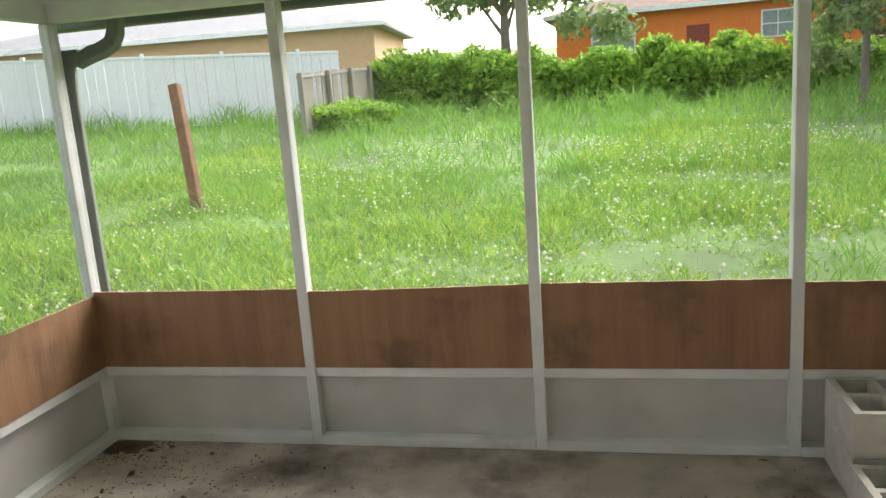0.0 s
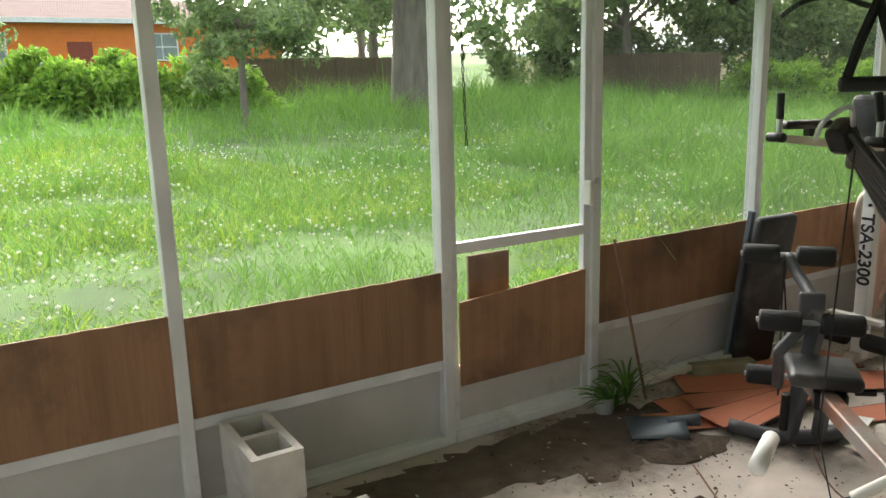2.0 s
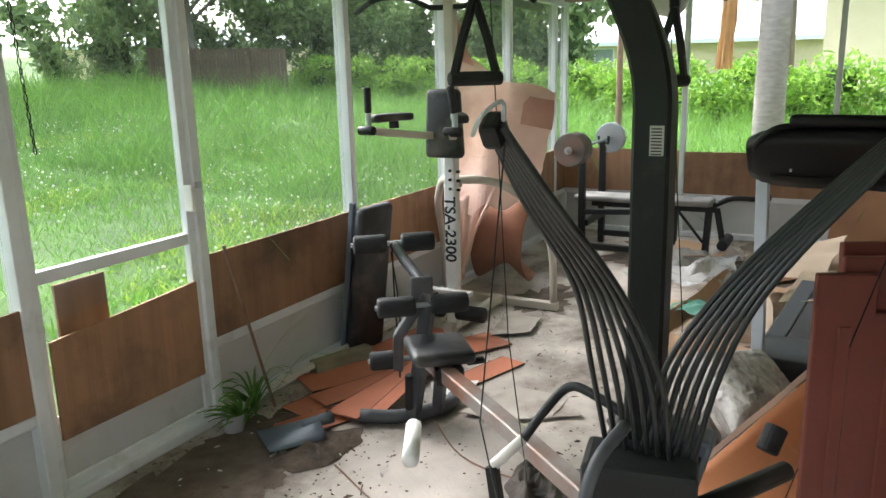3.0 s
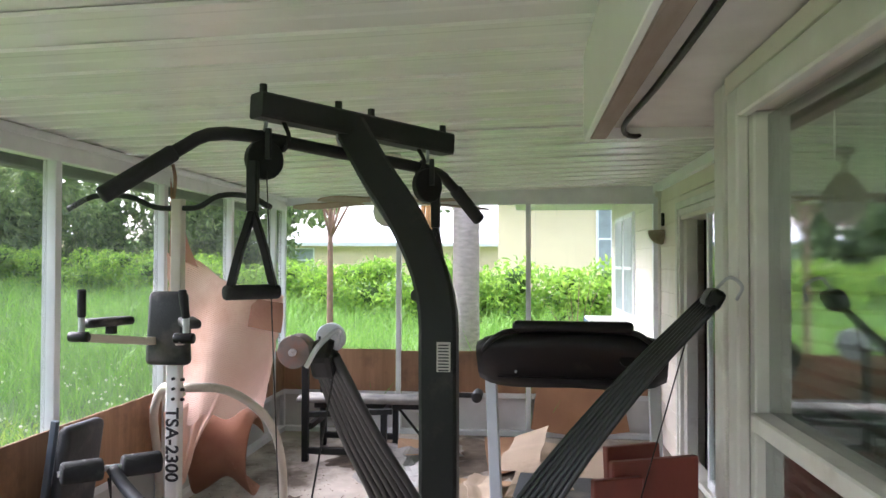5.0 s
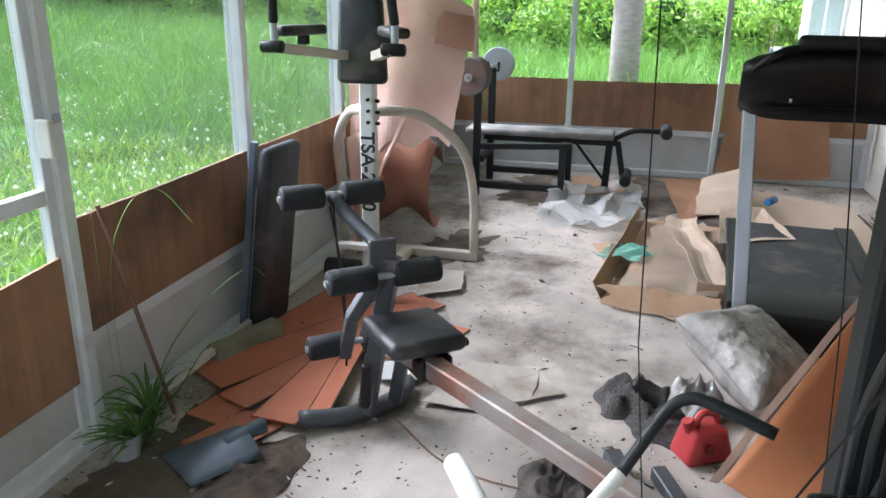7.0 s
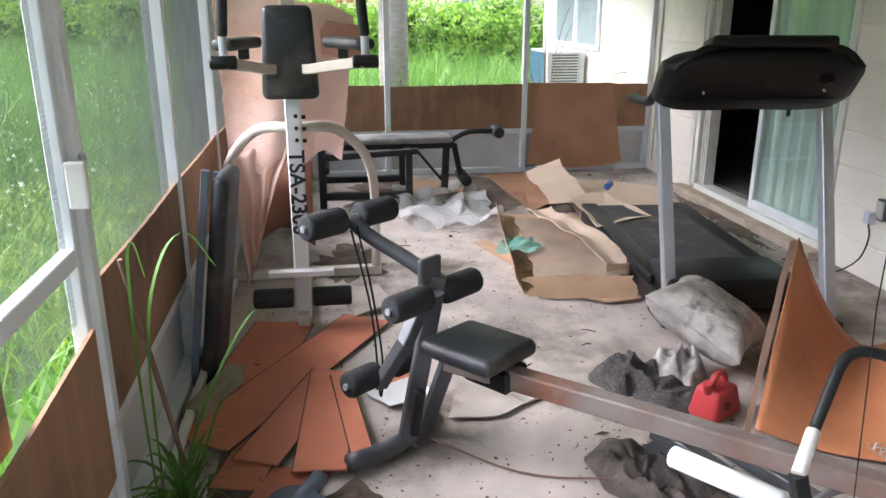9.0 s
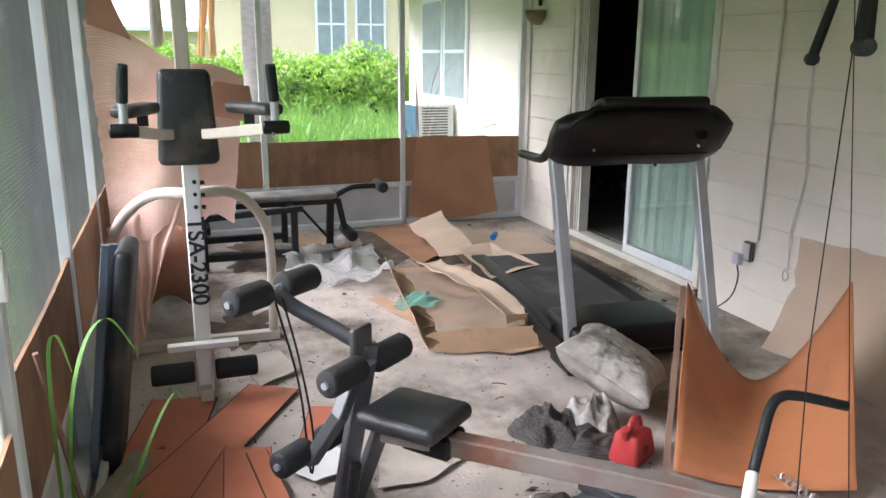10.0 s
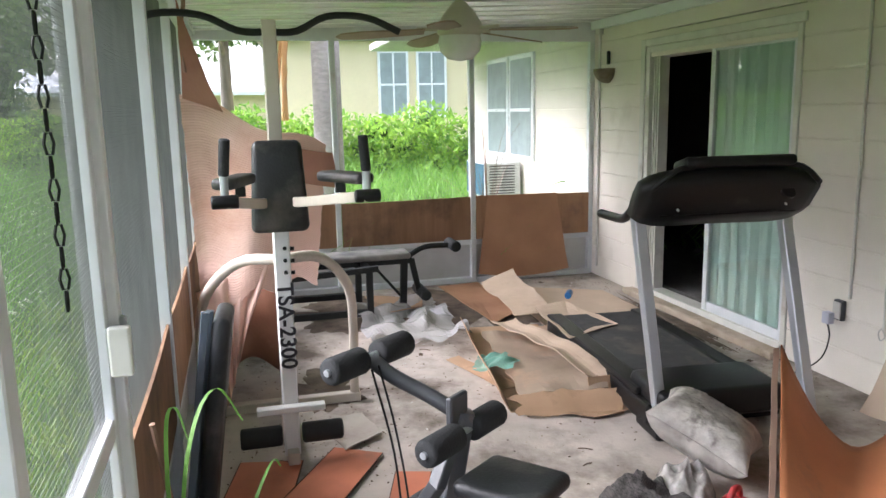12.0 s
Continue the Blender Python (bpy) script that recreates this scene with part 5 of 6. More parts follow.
PLATE = mat("rusty_grey_plate", (0.20, 0.18, 0.165), 0.7, 0.2, (0.13, 0.115, 0.105), 6, 0.3, 40, (0.24, 0.12, 0.08), 3, 0.5, 0.7)
for k in range(5):
    part("weight_plate", cyl(bmesh.new(), (6.50 + k * 0.042, 2.485, 0.965), (6.538 + k * 0.042, 2.485, 0.965), 0.135 - 0.003 * (k % 2), 28, bevel=0.008), PLATE, bb, "rusty grey weight plate")
for k in range(2):
    part("weight_plate", cyl(bmesh.new(), (7.66 + k * 0.042, 2.485, 0.965), (7.698 + k * 0.042, 2.485, 0.965), 0.14, 28, bevel=0.008), SILVER, bb, "silver weight plate")
part("collar", cyl(bmesh.new(), (6.46, 2.485, 0.965), (6.495, 2.485, 0.965), 0.03, 14), SILVER, bb)

# ---- leaning bench pads ----
pad = thing("leaning_pad_board", "long dark padded bench board leaning on the screen wall", "bench pad")
m = pose(4.24, 2.915, 0.45, 8, 0, -3)
part("pad", box(-0.15, 0.15, -0.035, 0.035, -0.46, 0.44, bevel=0.03, seg=3, m=m), VINYL, pad, smooth=True)
part("frame", tubed([m @ Vector((-0.13, 0.06, -0.46)), m @ Vector((-0.13, 0.06, 0.46))], square=0.03), BLUEG, pad, "blue-grey steel frame")
part("frame", tubed([m @ Vector((0.13, 0.06, -0.46)), m @ Vector((0.13, 0.06, 0.40))], square=0.03), BLUEG, pad)

# ---- ceiling fan ----
FX, FY = 5.47, 1.52
fz = roof_z(FY)
fan = thing("ceiling_fan", "aged cream ceiling fan with a frosted light globe and pale blades", "ceiling fan")
part("canopy", cyl(bmesh.new(), (FX, FY, fz - 0.005), (FX, FY, fz - 0.045), 0.065, 20, bevel=0.01), FANM, fan, smooth=True)
part("down_rod", cyl(bmesh.new(), (FX, FY, fz - 0.04), (FX, FY, fz - 0.15), 0.015, 12), FANM, fan)


def lathe(prof, c, seg=28):
    bm = bmesh.new()
    rings = [[bm.verts.new((c[0] + math.cos(2 * math.pi * k / seg) * max(r, 0.001), c[1] + math.sin(2 * math.pi * k / seg) * max(r, 0.001), c[2] + z)) for k in range(seg)] for r, z in prof]
    for a, b in zip(rings, rings[1:]):
        for k in range(seg):
            bm.faces.new((a[k], a[(k + 1) % seg], b[(k + 1) % seg], b[k]))
    bmesh.ops.recalc_face_normals(bm, faces=bm.faces)
    return bm


part("motor", lathe([(0.02, -0.14), (0.05, -0.17), (0.085, -0.21), (0.125, -0.27), (0.13, -0.32), (0.11, -0.335)], (FX, FY, fz)), FANM, fan, smooth=True)
part("light_globe", lathe([(0.115, -0.336), (0.122, -0.37), (0.11, -0.42), (0.07, -0.46), (0.0, -0.475)], (FX, FY, fz)), FROST, fan, "frosted glass light globe", smooth=True)
for k in range(5):
    m = pose(FX, FY, fz - 0.30, 0, 0, 10 + 72 * k)
    bm = poly_slab([(0.20, -0.045), (0.55, -0.07), (0.66, -0.05), (0.69, 0.0), (0.66, 0.05), (0.55, 0.07), (0.20, 0.045)], -0.004, 0.004, m @ pose(0, 0, 0, 10, 3, 0))
    part("blade", bm, BLADEW, fan)
    part("blade_iron", tubed([m @ Vector((0.11, 0, 0)), m @ Vector((0.24, 0, 0.002))], square=0.018), FANM, fan)

# ---- hanging mesh fabric ----
mesh_f = thing("hanging_mesh", "torn pink woven mesh fabric hanging from the porch ceiling", "fabric sheet", at=(0.09, 0, 0))


def mf(u, v):
    # u down, v from the screen wall into the room
    top = 1.74 - 0.30 * v + 0.03 * math.sin(v * 9)
    bot = 0.70 - 0.1 * (1 - v) ** 2 + 0.03 * math.sin(v * 17)
    y = 3.035 - (0.76 - 0.10 * u) * v - 0.03 * u * (1 - v)
    x = 5.40 + 0.05 * math.sin(v * 7 + u * 2) + 0.10 * v * (1 - u) - 0.04 * u
    return (x, y, top + (bot - top) * u)


bm = bmesh.new()
rows, cols = 150, 24
grid = []
for i in range(rows + 1):
    line = []
    for j in range(cols + 1):
        p = Vector(mf(i / rows, j / cols + 0.012 * noise.noise(Vector((i * 0.13, j > 12, 2)))))
        p.x += 0.0022 * (i % 2) + 0.012 * noise.noise(Vector((p.y * 4, p.z * 3, 1)))
        line.append(bm.verts.new(p))
    grid.append(line)
for i in range(rows):
    for j in range(cols):
        bm.faces.new((grid[i][j], grid[i + 1][j], grid[i + 1][j + 1], grid[i][j + 1]))
part("mesh_sheet", bm, MESHP, mesh_f, "pink woven mesh with fine ribs")
part("hanging_corner", sheet(lambda u, v: (5.41, 3.02 - 0.20 * v * (1 - u) ** 1.3, 1.72 - 0.08 * v + (0.54 + 0.08 * v) * u), 12, 8, 0, 0.008, 5), MESHD, mesh_f, "orange-brown fabric corner tied to the ceiling")


def drape(u, v):
    a = 5.36 - 0.10 * math.sin(v * 22) * (0.3 + 0.7 * u) * 0.35
    y = 3.03 - (0.40 - 0.28 * u) * v - 0.10 * u
    return (a - 0.12 * u, y, 0.84 - 0.30 * (1 - v) * 0.5 - (0.72 - 0.25 * v) * u)


part("gathered_drape", sheet(drape, 18, 40, 0.003, 0.015, 6), MESHP, mesh_f, "gathered folds of pink mesh", smooth=True)


def fold(u, v):
    a = math.pi * (0.15 + 1.5 * u)
    r = 0.21 + 0.012 * math.sin(v * 9)
    return (5.80 + r * math.cos(a) * 0.9, 2.98 - 0.42 * v, 0.30 + r * 1.25 * math.sin(a) + 0.12 * math.sin(v * 3))


part("folded_cloth", sheet(fold, 26, 30, 0.004, 0.014, 9), MESHD, mesh_f, "sagging fold of brown mesh", smooth=True)
part("torn_flap", sheet(lambda u, v: (5.44 - 0.06 * u, 2.46 - 0.22 * v, 1.45 - 0.04 * v - 0.20 * u), 8, 8, 0, 0.03, 3), MESHD, mesh_f, "crumpled brown flap", smooth=True)
part("dry_vine", tubed(smoothed([(5.45, 3.02, 2.33), (5.40, 2.98, 2.22), (5.43, 3.01, 2.05), (5.41, 3.0, 1.85)], 4), 0.012, seg=6), BARKD, mesh_f)

# ---- terracotta boards fanned on the floor ----
def slat(a, b, w, z, label="thin terracotta-coloured board lying fanned on dirty concrete", tilt=0.0):
    a, b = Vector(a), Vector(b)
    L = (b - a).length
    ob = thing("floor_board", label, "board", "fanned terracotta boards", at=((a.x + b.x) / 2, (a.y + b.y) / 2, z), rz=math.degrees(math.atan2(b.y - a.y, b.x - a.x)))
    bm = bbox(bmesh.new(), -L / 2, L / 2, -w / 2, w / 2, 0.0, 0.007, bevel=0.0015)
    bmesh.ops.transform(bm, matrix=pose(0, 0, 0, tilt, 0, 0), verts=bm.verts)
    part("face", bm, TILEB, ob)
    for s in (-1, 1):
        part("dark_edge", box(-L / 2, L / 2, s * (w / 2 + 0.004), s * (w / 2 + 0.0005), -0.002, 0.0065, m=pose(0, 0, 0, tilt, 0, 0)), TILEE, ob)


slat((3.90, 2.88), (4.72, 2.70), 0.29, 0.003)
slat((3.62, 2.95), (4.70, 2.29), 0.25, 0.013)
slat((3.46, 2.74), (4.12, 2.47), 0.17, 0.023)
slat((3.36, 2.52), (4.08, 2.47), 0.18, 0.033)
slat((3.40, 2.37), (4.04, 2.44), 0.075, 0.043)
slat((3.34, 2.80), (3.62, 2.73), 0.17, 0.004, "small broken terracotta board piece on dirty concrete")
slat((3.98, 2.22), (4.42, 2.08), 0.16, 0.004, "short orange board piece on concrete by a roller bench")
slat((3.14, 2.70), (3.42, 2.58), 0.20, 0.004, "small broken terracotta board piece on dirty concrete")
lum = thing("lumber_piece", "weathered grey-green length of lumber on the floor", "lumber")
part("stick", tubed([(3.77, 3.00, 0.045), (4.12, 2.87, 0.045)], square=0.075), mat("mossy_lumber", (0.34, 0.32, 0.22), 0.9, 0, (0.22, 0.2, 0.13), 6, 0.3, 40), lum)
lum2 = thing("lumber_strip", "long pale wood strip lying along the screen wall", "lumber")
part("stick", tubed([(3.4, 3.0, 0.07), (5.3, 3.0, 0.03)], square=0.03), TRIMW, lum2)

# ---- cardboard ----
def flat_card(name, label, pts, z, material=CARD, thick=0.004, wob=0.02, parent=None):
    """An irregular flat piece: a fan-filled outline with lifted edges."""
    ob = parent or thing(name, label, "cardboard")
    c = Vector((sum(p[0] for p in pts) / len(pts), sum(p[1] for p in pts) / len(pts), 0))
    ring = []
    n = len(pts)
    for i in range(n):
        a, b = Vector((*pts[i], 0)), Vector((*pts[(i + 1) % n], 0))
        for k in range(6):
            p = a.lerp(b, k / 6)
            p += 0.012 * Vector(noise.noise_vector(p * 9)).xyz * (k > 0)
            ring.append(p)
    bm = bmesh.new()
    layers = []
    for s in (1.0, 0.8, 0.5, 0.2):
        layers.append([bm.verts.new((c.x + (p.x - c.x) * s, c.y + (p.y - c.y) * s, z + wob * (0.5 + 0.5 * noise.noise(Vector((p.x * 3, p.y * 3, s * 2)))) * s ** 2)) for p in ring])
    for a, b in zip(layers, layers[1:]):
        for k in range(len(a)):
            bm.faces.new((a[k], a[(k + 1) % len(a)], b[(k + 1) % len(a)], b[k]))
    bm.faces.new(layers[-1])
    bmesh.ops.recalc_face_normals(bm, faces=bm.faces)
    bmesh.ops.solidify(bm, geom=bm.faces[:], thickness=thick)
    part("sheet", bm, material, ob)
    return ob


cb = thing("flattened_box", "long crushed cardboard box lying open on the floor", "cardboard box")
m = pose(5.75, 1.02, 0, 0, 0, -8)
part("box_floor", box(-0.85, 0.80, -0.28, 0.28, 0.004, 0.012, m=m), CARD, cb)
part("box_side", sheet(lambda u, v: (-0.85 + 1.6 * v, 0.28 + 0.05 * u, 0.008 + 0.10 * u + 0.01 * math.sin(v * 9)), 3, 14, 0.005, 0.008, 1), CARD, cb)
cb.children[-1].matrix_basis = m
o = part("box_top", sheet(lambda u, v: (-0.80 + 1.35 * v, -0.30 + 0.50 * u, 0.09 + 0.03 * math.sin(v * 5 + u) - 0.04 * u), 12, 24, 0.005, 0.035, 2, ragged=0.04), mat("dusty_brown_card", (0.33, 0.255, 0.19), 0.85, 0, (0.24, 0.18, 0.13), 3, 0.15, 30, (0.45, 0.28, 0.18), 2, 0.5, 0.7), cb)
o.matrix_basis = m
o = part("box_end_flap", sheet(lambda u, v: (-0.86 - 0.10 * u, -0.32 + 0.58 * v, 0.105 - 0.095 * u), 6, 20, 0.005, 0.03, 4, ragged=0.14), CARD, cb, "torn orange-brown end flap")
o.matrix_basis = m
cs = thing("cardboard_strip", "long bent pale cardboard strip lying over a crushed box", "cardboard")
part("strip", sheet(lambda u, v: (5.02 + 1.35 * v, 0.74 + 0.20 * u + 0.14 * math.sin(v * 2.2), 0.13 + 0.05 * math.sin(v * 4) + 0.015 * math.cos(u * 6)), 6, 26, 0.005, 0.03, 8, ragged=0.05), CARDP, cs)
part("raised_end", sheet(lambda u, v: (6.35 + 1.15 * v, 0.58 + 0.30 * u - 0.12 * v, 0.14 + 0.10 * v * (1 - u) + 0.03 * math.sin(v * 6)), 4, 14, 0.005, 0.015, 9), CARDP, cs)
part("end_flap", sheet(lambda u, v: (4.98 - 0.04 * v, 0.72 + 0.22 * u, 0.14 - 0.12 * v), 4, 4, 0.005, 0.012, 7), CARD, cs)
flat_card("cardboard_sheet", "large flat pale cardboard sheet on the floor by the sliding door", [(5.9, 0.62), (7.85, 0.55), (7.3, -0.32), (6.2, -0.30), (6.02, 0.2)], 0.008, CARDP)
flat_card("cardboard_flap", "curled pale cardboard flap beside a treadmill", [(5.55, 0.80), (6.35, 0.72), (6.4, 0.45), (5.75, 0.35)], 0.16, CARDP, wob=0.06)
flat_card("cardboard_sheet", "ragged pinkish-brown cardboard scrap on dusty concrete", [(4.96, 1.30), (5.1, 0.72), (4.78, 0.72), (4.72, 1.02), (4.88, 1.22)], 0.006, CARD)
flat_card("paper_scrap", "curled dirty paper sheet under a bench seat", [(3.66, 2.04), (4.06, 1.92), (4.04, 1.62), (3.80, 1.62), (3.66, 1.84)], 0.006, PAPER)
flat_card("paper_scrap", "dirty torn paper scrap on concrete", [(3.74, 1.72), (3.90, 1.80), (4.02, 1.62), (3.88, 1.50)], 0.006, PAPER)
flat_card("paper_scrap", "flat white paper under a roller bench", [(3.92, 2.34), (4.04, 2.12), (3.84, 2.05), (3.78, 2.25)], 0.01, WHITEM)

hang = thing("draped_cardboard", "brown cardboard flap draped over the end wall's panel", "cardboard")
part("flap", sheet(lambda u, v: (8.085 - 0.05 * u - 0.02 * math.sin(v * 3), 0.50 - 0.70 * v + 0.115 * u * (1 - 2 * v), 0.83 - 0.74 * u - 0.05 * math.sin(v * 3.1) * u), 10, 8, 0.005, 0.008, 12), DRAPEC, hang)

lean = thing("leaning_cardboard", "pale torn cardboard sheet leaning on the block wall", "cardboard", at=(0.03, 0, 0))
part("sheet", sheet(lambda u, v: (4.36 - 0.06 * math.sin(u * 3.0) - 1.2 * v, -0.36 - 0.19 * u - 0.02 * math.sin(v * 6), 0.004 + 0.62 * u + 0.05 * v * u), 10, 14, 0.005, 0.012, 14, ragged=0.03), CARDP, lean)

hb = thing("curved_hardboard", "bent orange hardboard sheet resting on the floor with curled sides", "hardboard sheet")


def hbf(u, v):
    n0, n1 = Vector((3.38, 0.95, 0)), Vector((3.04, 0.40, 0))
    f0, f1 = Vector((4.15, 0.36, 0)), Vector((3.70, -0.18, 0))
    a, b = n0.lerp(n1, v), f0.lerp(f1, v)
    p = a.lerp(b, u)
    k = abs(2 * v - 0.95)
    p.z = 0.012 + (0.04 + 0.46 * u) * k ** 1.7 + 0.05 * u
    return p


part("sheet", sheet(hbf, 14, 22, 0.006, 0.004, 15), HARDB, hb, smooth=True)
part("rough_edge", sheet(lambda u, v: Vector(hbf(u, 0.0)) + Vector((0.004, 0.012 + 0.03 * v, -0.01)), 14, 2, 0.006, 0.01, 16), mat("torn_board_edge", (0.36, 0.24, 0.18), 0.9), hb)

# ---- red-brown shutters against the bump-out ----
def shutter(at, rz, w, h, label, lean_x=0.0):
    ob = thing("shutter_panel", label, "shutter", "leaning shutters", at=at, rz=rz)
    mm = pose(0, 0, 0, 0, lean_x, 0)
    part("board", box(-0.011, 0.011, -w / 2, w / 2, 0.0, h, bevel=0.003, m=mm), REDW, ob)
    part("raised_field", box(-0.018, -0.0115, -w / 2 + 0.05, w / 2 - 0.05, 0.08, h - 0.12, bevel=0.003, m=mm), REDW, ob)


shutter((2.51, 0.46, 0.003), 22, 0.13, 1.16, "narrow red-brown painted shutter leaning on the wall")
shutter((2.59, 0.36, 0.003), 22, 0.24, 1.19, "red-brown painted shutter with a raised field")
shutter((2.56, 0.345, 0.003), 24, 0.16, 1.07, "shorter red-brown painted shutter in front of others")
shutter((2.57, 0.36, 0.003), 26, 0.16, 1.21, "dark red-brown shutter slanting against the wall", lean_x=5)

# ---- cinder blocks ----
def cinder(at, rz, label):
    ob = thing("cinder_block", label, "cinder block", "cinder blocks", at=at, rz=rz)
    bm = bmesh.new()
    w, L, h, t = 0.19, 0.39, 0.19, 0.03
    for a in ((-w / 2, -w / 2 + t, -L / 2, L / 2), (w / 2 - t, w / 2, -L / 2, L / 2), (-w / 2 + t, w / 2 - t, -L / 2, -L / 2 + t), (-w / 2 + t, w / 2 - t, L / 2 - t, L / 2), (-w / 2 + t, w / 2 - t, -t / 2, t / 2)):
        bbox(bm, *a, 0.0, h)
    bmesh.ops.remove_doubles(bm, verts=bm.verts, dist=0.0001)
    part("shell", bm, BLOCKM, ob)
    for s in (-1, 1):
        # dark grey slab closes the bottom of each core
        part("core_dirt", box(-w / 2 + t + 0.001, w / 2 - t - 0.001, s * L / 4 - L / 4 + t, s * L / 4 + L / 4 - t, 0.002, 0.03), CARPET, ob)


cinder((1.305, 2.86, 0.002), 0, "white painted cinder block at the bottom of a stack")
cinder((1.305, 2.86, 0.196), 1, "white painted cinder block stacked on another")
cinder((1.29, 2.43, 0.002), 2, "white painted cinder block on the floor")
cinder((1.505, 2.37, 0.002), 3, "pale cinder block on the floor beside others")

# ---- plastics, cloth, pillow, fuel can ----
pl = thing("plastic_sheet", "crumpled cloudy clear plastic sheet on the floor", "plastic sheet")
part("sheet", sheet(lambda u, v: (6.25 + 1.2 * u, 1.22 + 0.72 * v, 0.05 + 0.05 * noise.noise(Vector((u * 5, v * 5, 1))) + 0.03 * math.sin(u * 13 + v * 7)), 26, 26, 0, 0.06, 20, freq=7, ragged=0.08), CLEARP, pl)
tl = thing("teal_plastic", "crumpled teal plastic film on cardboard", "plastic film")
part("film", sheet(lambda u, v: (5.42 + 0.26 * u, 1.18 + 0.30 * v * (1 - 0.4 * u), 0.10 + 0.015 * math.sin(u * 17 + v * 5) * math.sin(v * 9)), 20, 20, 0, 0.04, 21, freq=9, ragged=0.2), TEAL, tl)

pw = thing("wrapped_pillow", "grey patterned pillow in torn plastic wrap", "pillow")
bm = bmesh.new()
N = 56
for side in (1, -1):
    g = []
    for i in range(N + 1):
        row = []
        for j in range(N + 1):
            a, b = 2 * i / N - 1, 2 * j / N - 1
            t = ((1 - a ** 4) * (1 - b ** 4)) ** 0.5
            n1 = noise.noise(Vector((a * 2, b * 2, side)))
            rid = 0.010 * (1 - abs(2 * noise.noise(Vector((a * 4 + n1, b * 12 + n1 * 2, side * 3))))) + 0.008 * noise.noise(Vector((a * 16, b * 24, side)))
            row.append(bm.verts.new((a * 0.24 * (1 - 0.12 * (1 - b * b)), b * 0.22 * (1 - 0.10 * (1 - a * a)), side * (t * 0.105 + rid * t + 0.001))))
        g.append(row)
    for i in range(N):
        for j in range(N):
            f = (g[i][j], g[i + 1][j], g[i + 1][j + 1], g[i][j + 1])
            bm.faces.new(f if side > 0 else f[::-1])
part("case", bm, PILLOW, pw, smooth=True)
pw.matrix_world = pose(4.07, 0.80, 0.19, 6, -24, 42)


def crumple(name, label, cat, c, rx, ry, h, material, seed, rz=0):
    """Cloth thrown down: an uneven outline with sharp ridged folds."""
    ob = thing(name, label, cat, at=c, rz=rz)
    bm = bmesh.new()
    n, rings = 72, 26
    last = None
    for i in range(rings + 1):
        r = i / rings
        ring = []
        for k in range(n):
            a = 2 * math.pi * k / n
            e = 1 + 0.55 * noise.noise(Vector((math.cos(a) * 1.3, math.sin(a) * 1.3, seed)))
            x, y = math.cos(a) * rx * e * r, math.sin(a) * ry * e * r
            w = noise.noise(Vector((x * 5, y * 5, seed + 2)))
            ridge = (1 - abs(2.2 * noise.noise(Vector((x * 7 + w, y * 11 - w, seed))))) * 0.5 + (1 - abs(2 * noise.noise(Vector((x * 15 + w * 2, y * 19, seed + 1))))) * 0.22
            z = max(0.004, h * (1 - r ** 2.4) * (0.35 + ridge)) if r < 1 else 0.002
            ring.append(bm.verts.new((x, y, z)))
        if last:
            for k in range(n):
                bm.faces.new((last[k], ring[k], ring[(k + 1) % n], last[(k + 1) % n]))
        last = ring
    part("cloth", bm, material, ob, smooth=True)
    return ob


crumple("foil_wrap", "crumpled silvery plastic wrap beside a pillow", "plastic wrap", (3.90, 1.00, 0), 0.16, 0.12, 0.16, mat("crumpled_foil", (0.50, 0.48, 0.46), 0.25, 0, (0.10, 0.09, 0.085), 14), 41)
crumple("ribbed_cloth", "dark ribbed knit cloth crumpled on concrete", "cloth", (3.88, 1.22, 0), 0.20, 0.17, 0.13, CLOTH, 31)
crumple("ribbed_cloth", "small dark crumpled garment beside a fuel can", "cloth", (3.73, 1.10, 0), 0.15, 0.13, 0.08, CLOTH, 33, 60)
can = thing("fuel_can", "faded red plastic fuel can with worn dirty sides", "fuel can", at=(3.58, 1.00, 0.003), rz=30)
can.scale = (0.76, 0.76, 0.80)
bm = bbox(bmesh.new(), -0.085, 0.085, -0.12, 0.12, 0, 0.16, bevel=0.028, seg=3)
for v in bm.verts:
    if v.co.z > 0.1:
        v.co.y *= 0.75
        v.co.x *= 0.85
part("body", bm, REDP, can, smooth=True)
part("handle", tubed(smoothed([(0, -0.07, 0.14), (0, -0.05, 0.205), (0, 0.02, 0.215), (0, 0.06, 0.15)], 4), 0.017, seg=10), REDP, can, smooth=True)
part("cap", cyl(bmesh.new(), (0, 0.075, 0.14), (0, 0.095, 0.195), 0.026, 16, bevel=0.004), REDP, can)
# flat disc, no hollow: the dimple's shade is put into a darker red
part("side_dimple", cyl(bmesh.new(), (-0.088, 0.02, 0.085), (-0.0835, 0.02, 0.085), 0.022, 16), mat("recess_shade_red", (0.2, 0.02, 0.02), 0.6), can)

dp = thing("dustpan", "dark grey plastic dustpan lying face down", "dustpan", at=(3.12, 2.63, 0.003), rz=-35)
part("pan", sheet(lambda u, v: (-0.13 + 0.26 * u, -0.12 + 0.24 * v, 0.02 + 0.05 * math.sin(v * 3.1) * u), 6, 8, 0.004, 0.003, 40), BLUEG, dp, smooth=True)
part("handle", tubed([(0.05, 0.0, 0.05), (0.20, 0.0, 0.06)], 0.022, r2=0.03, seg=12), BLUEG, dp, smooth=True)

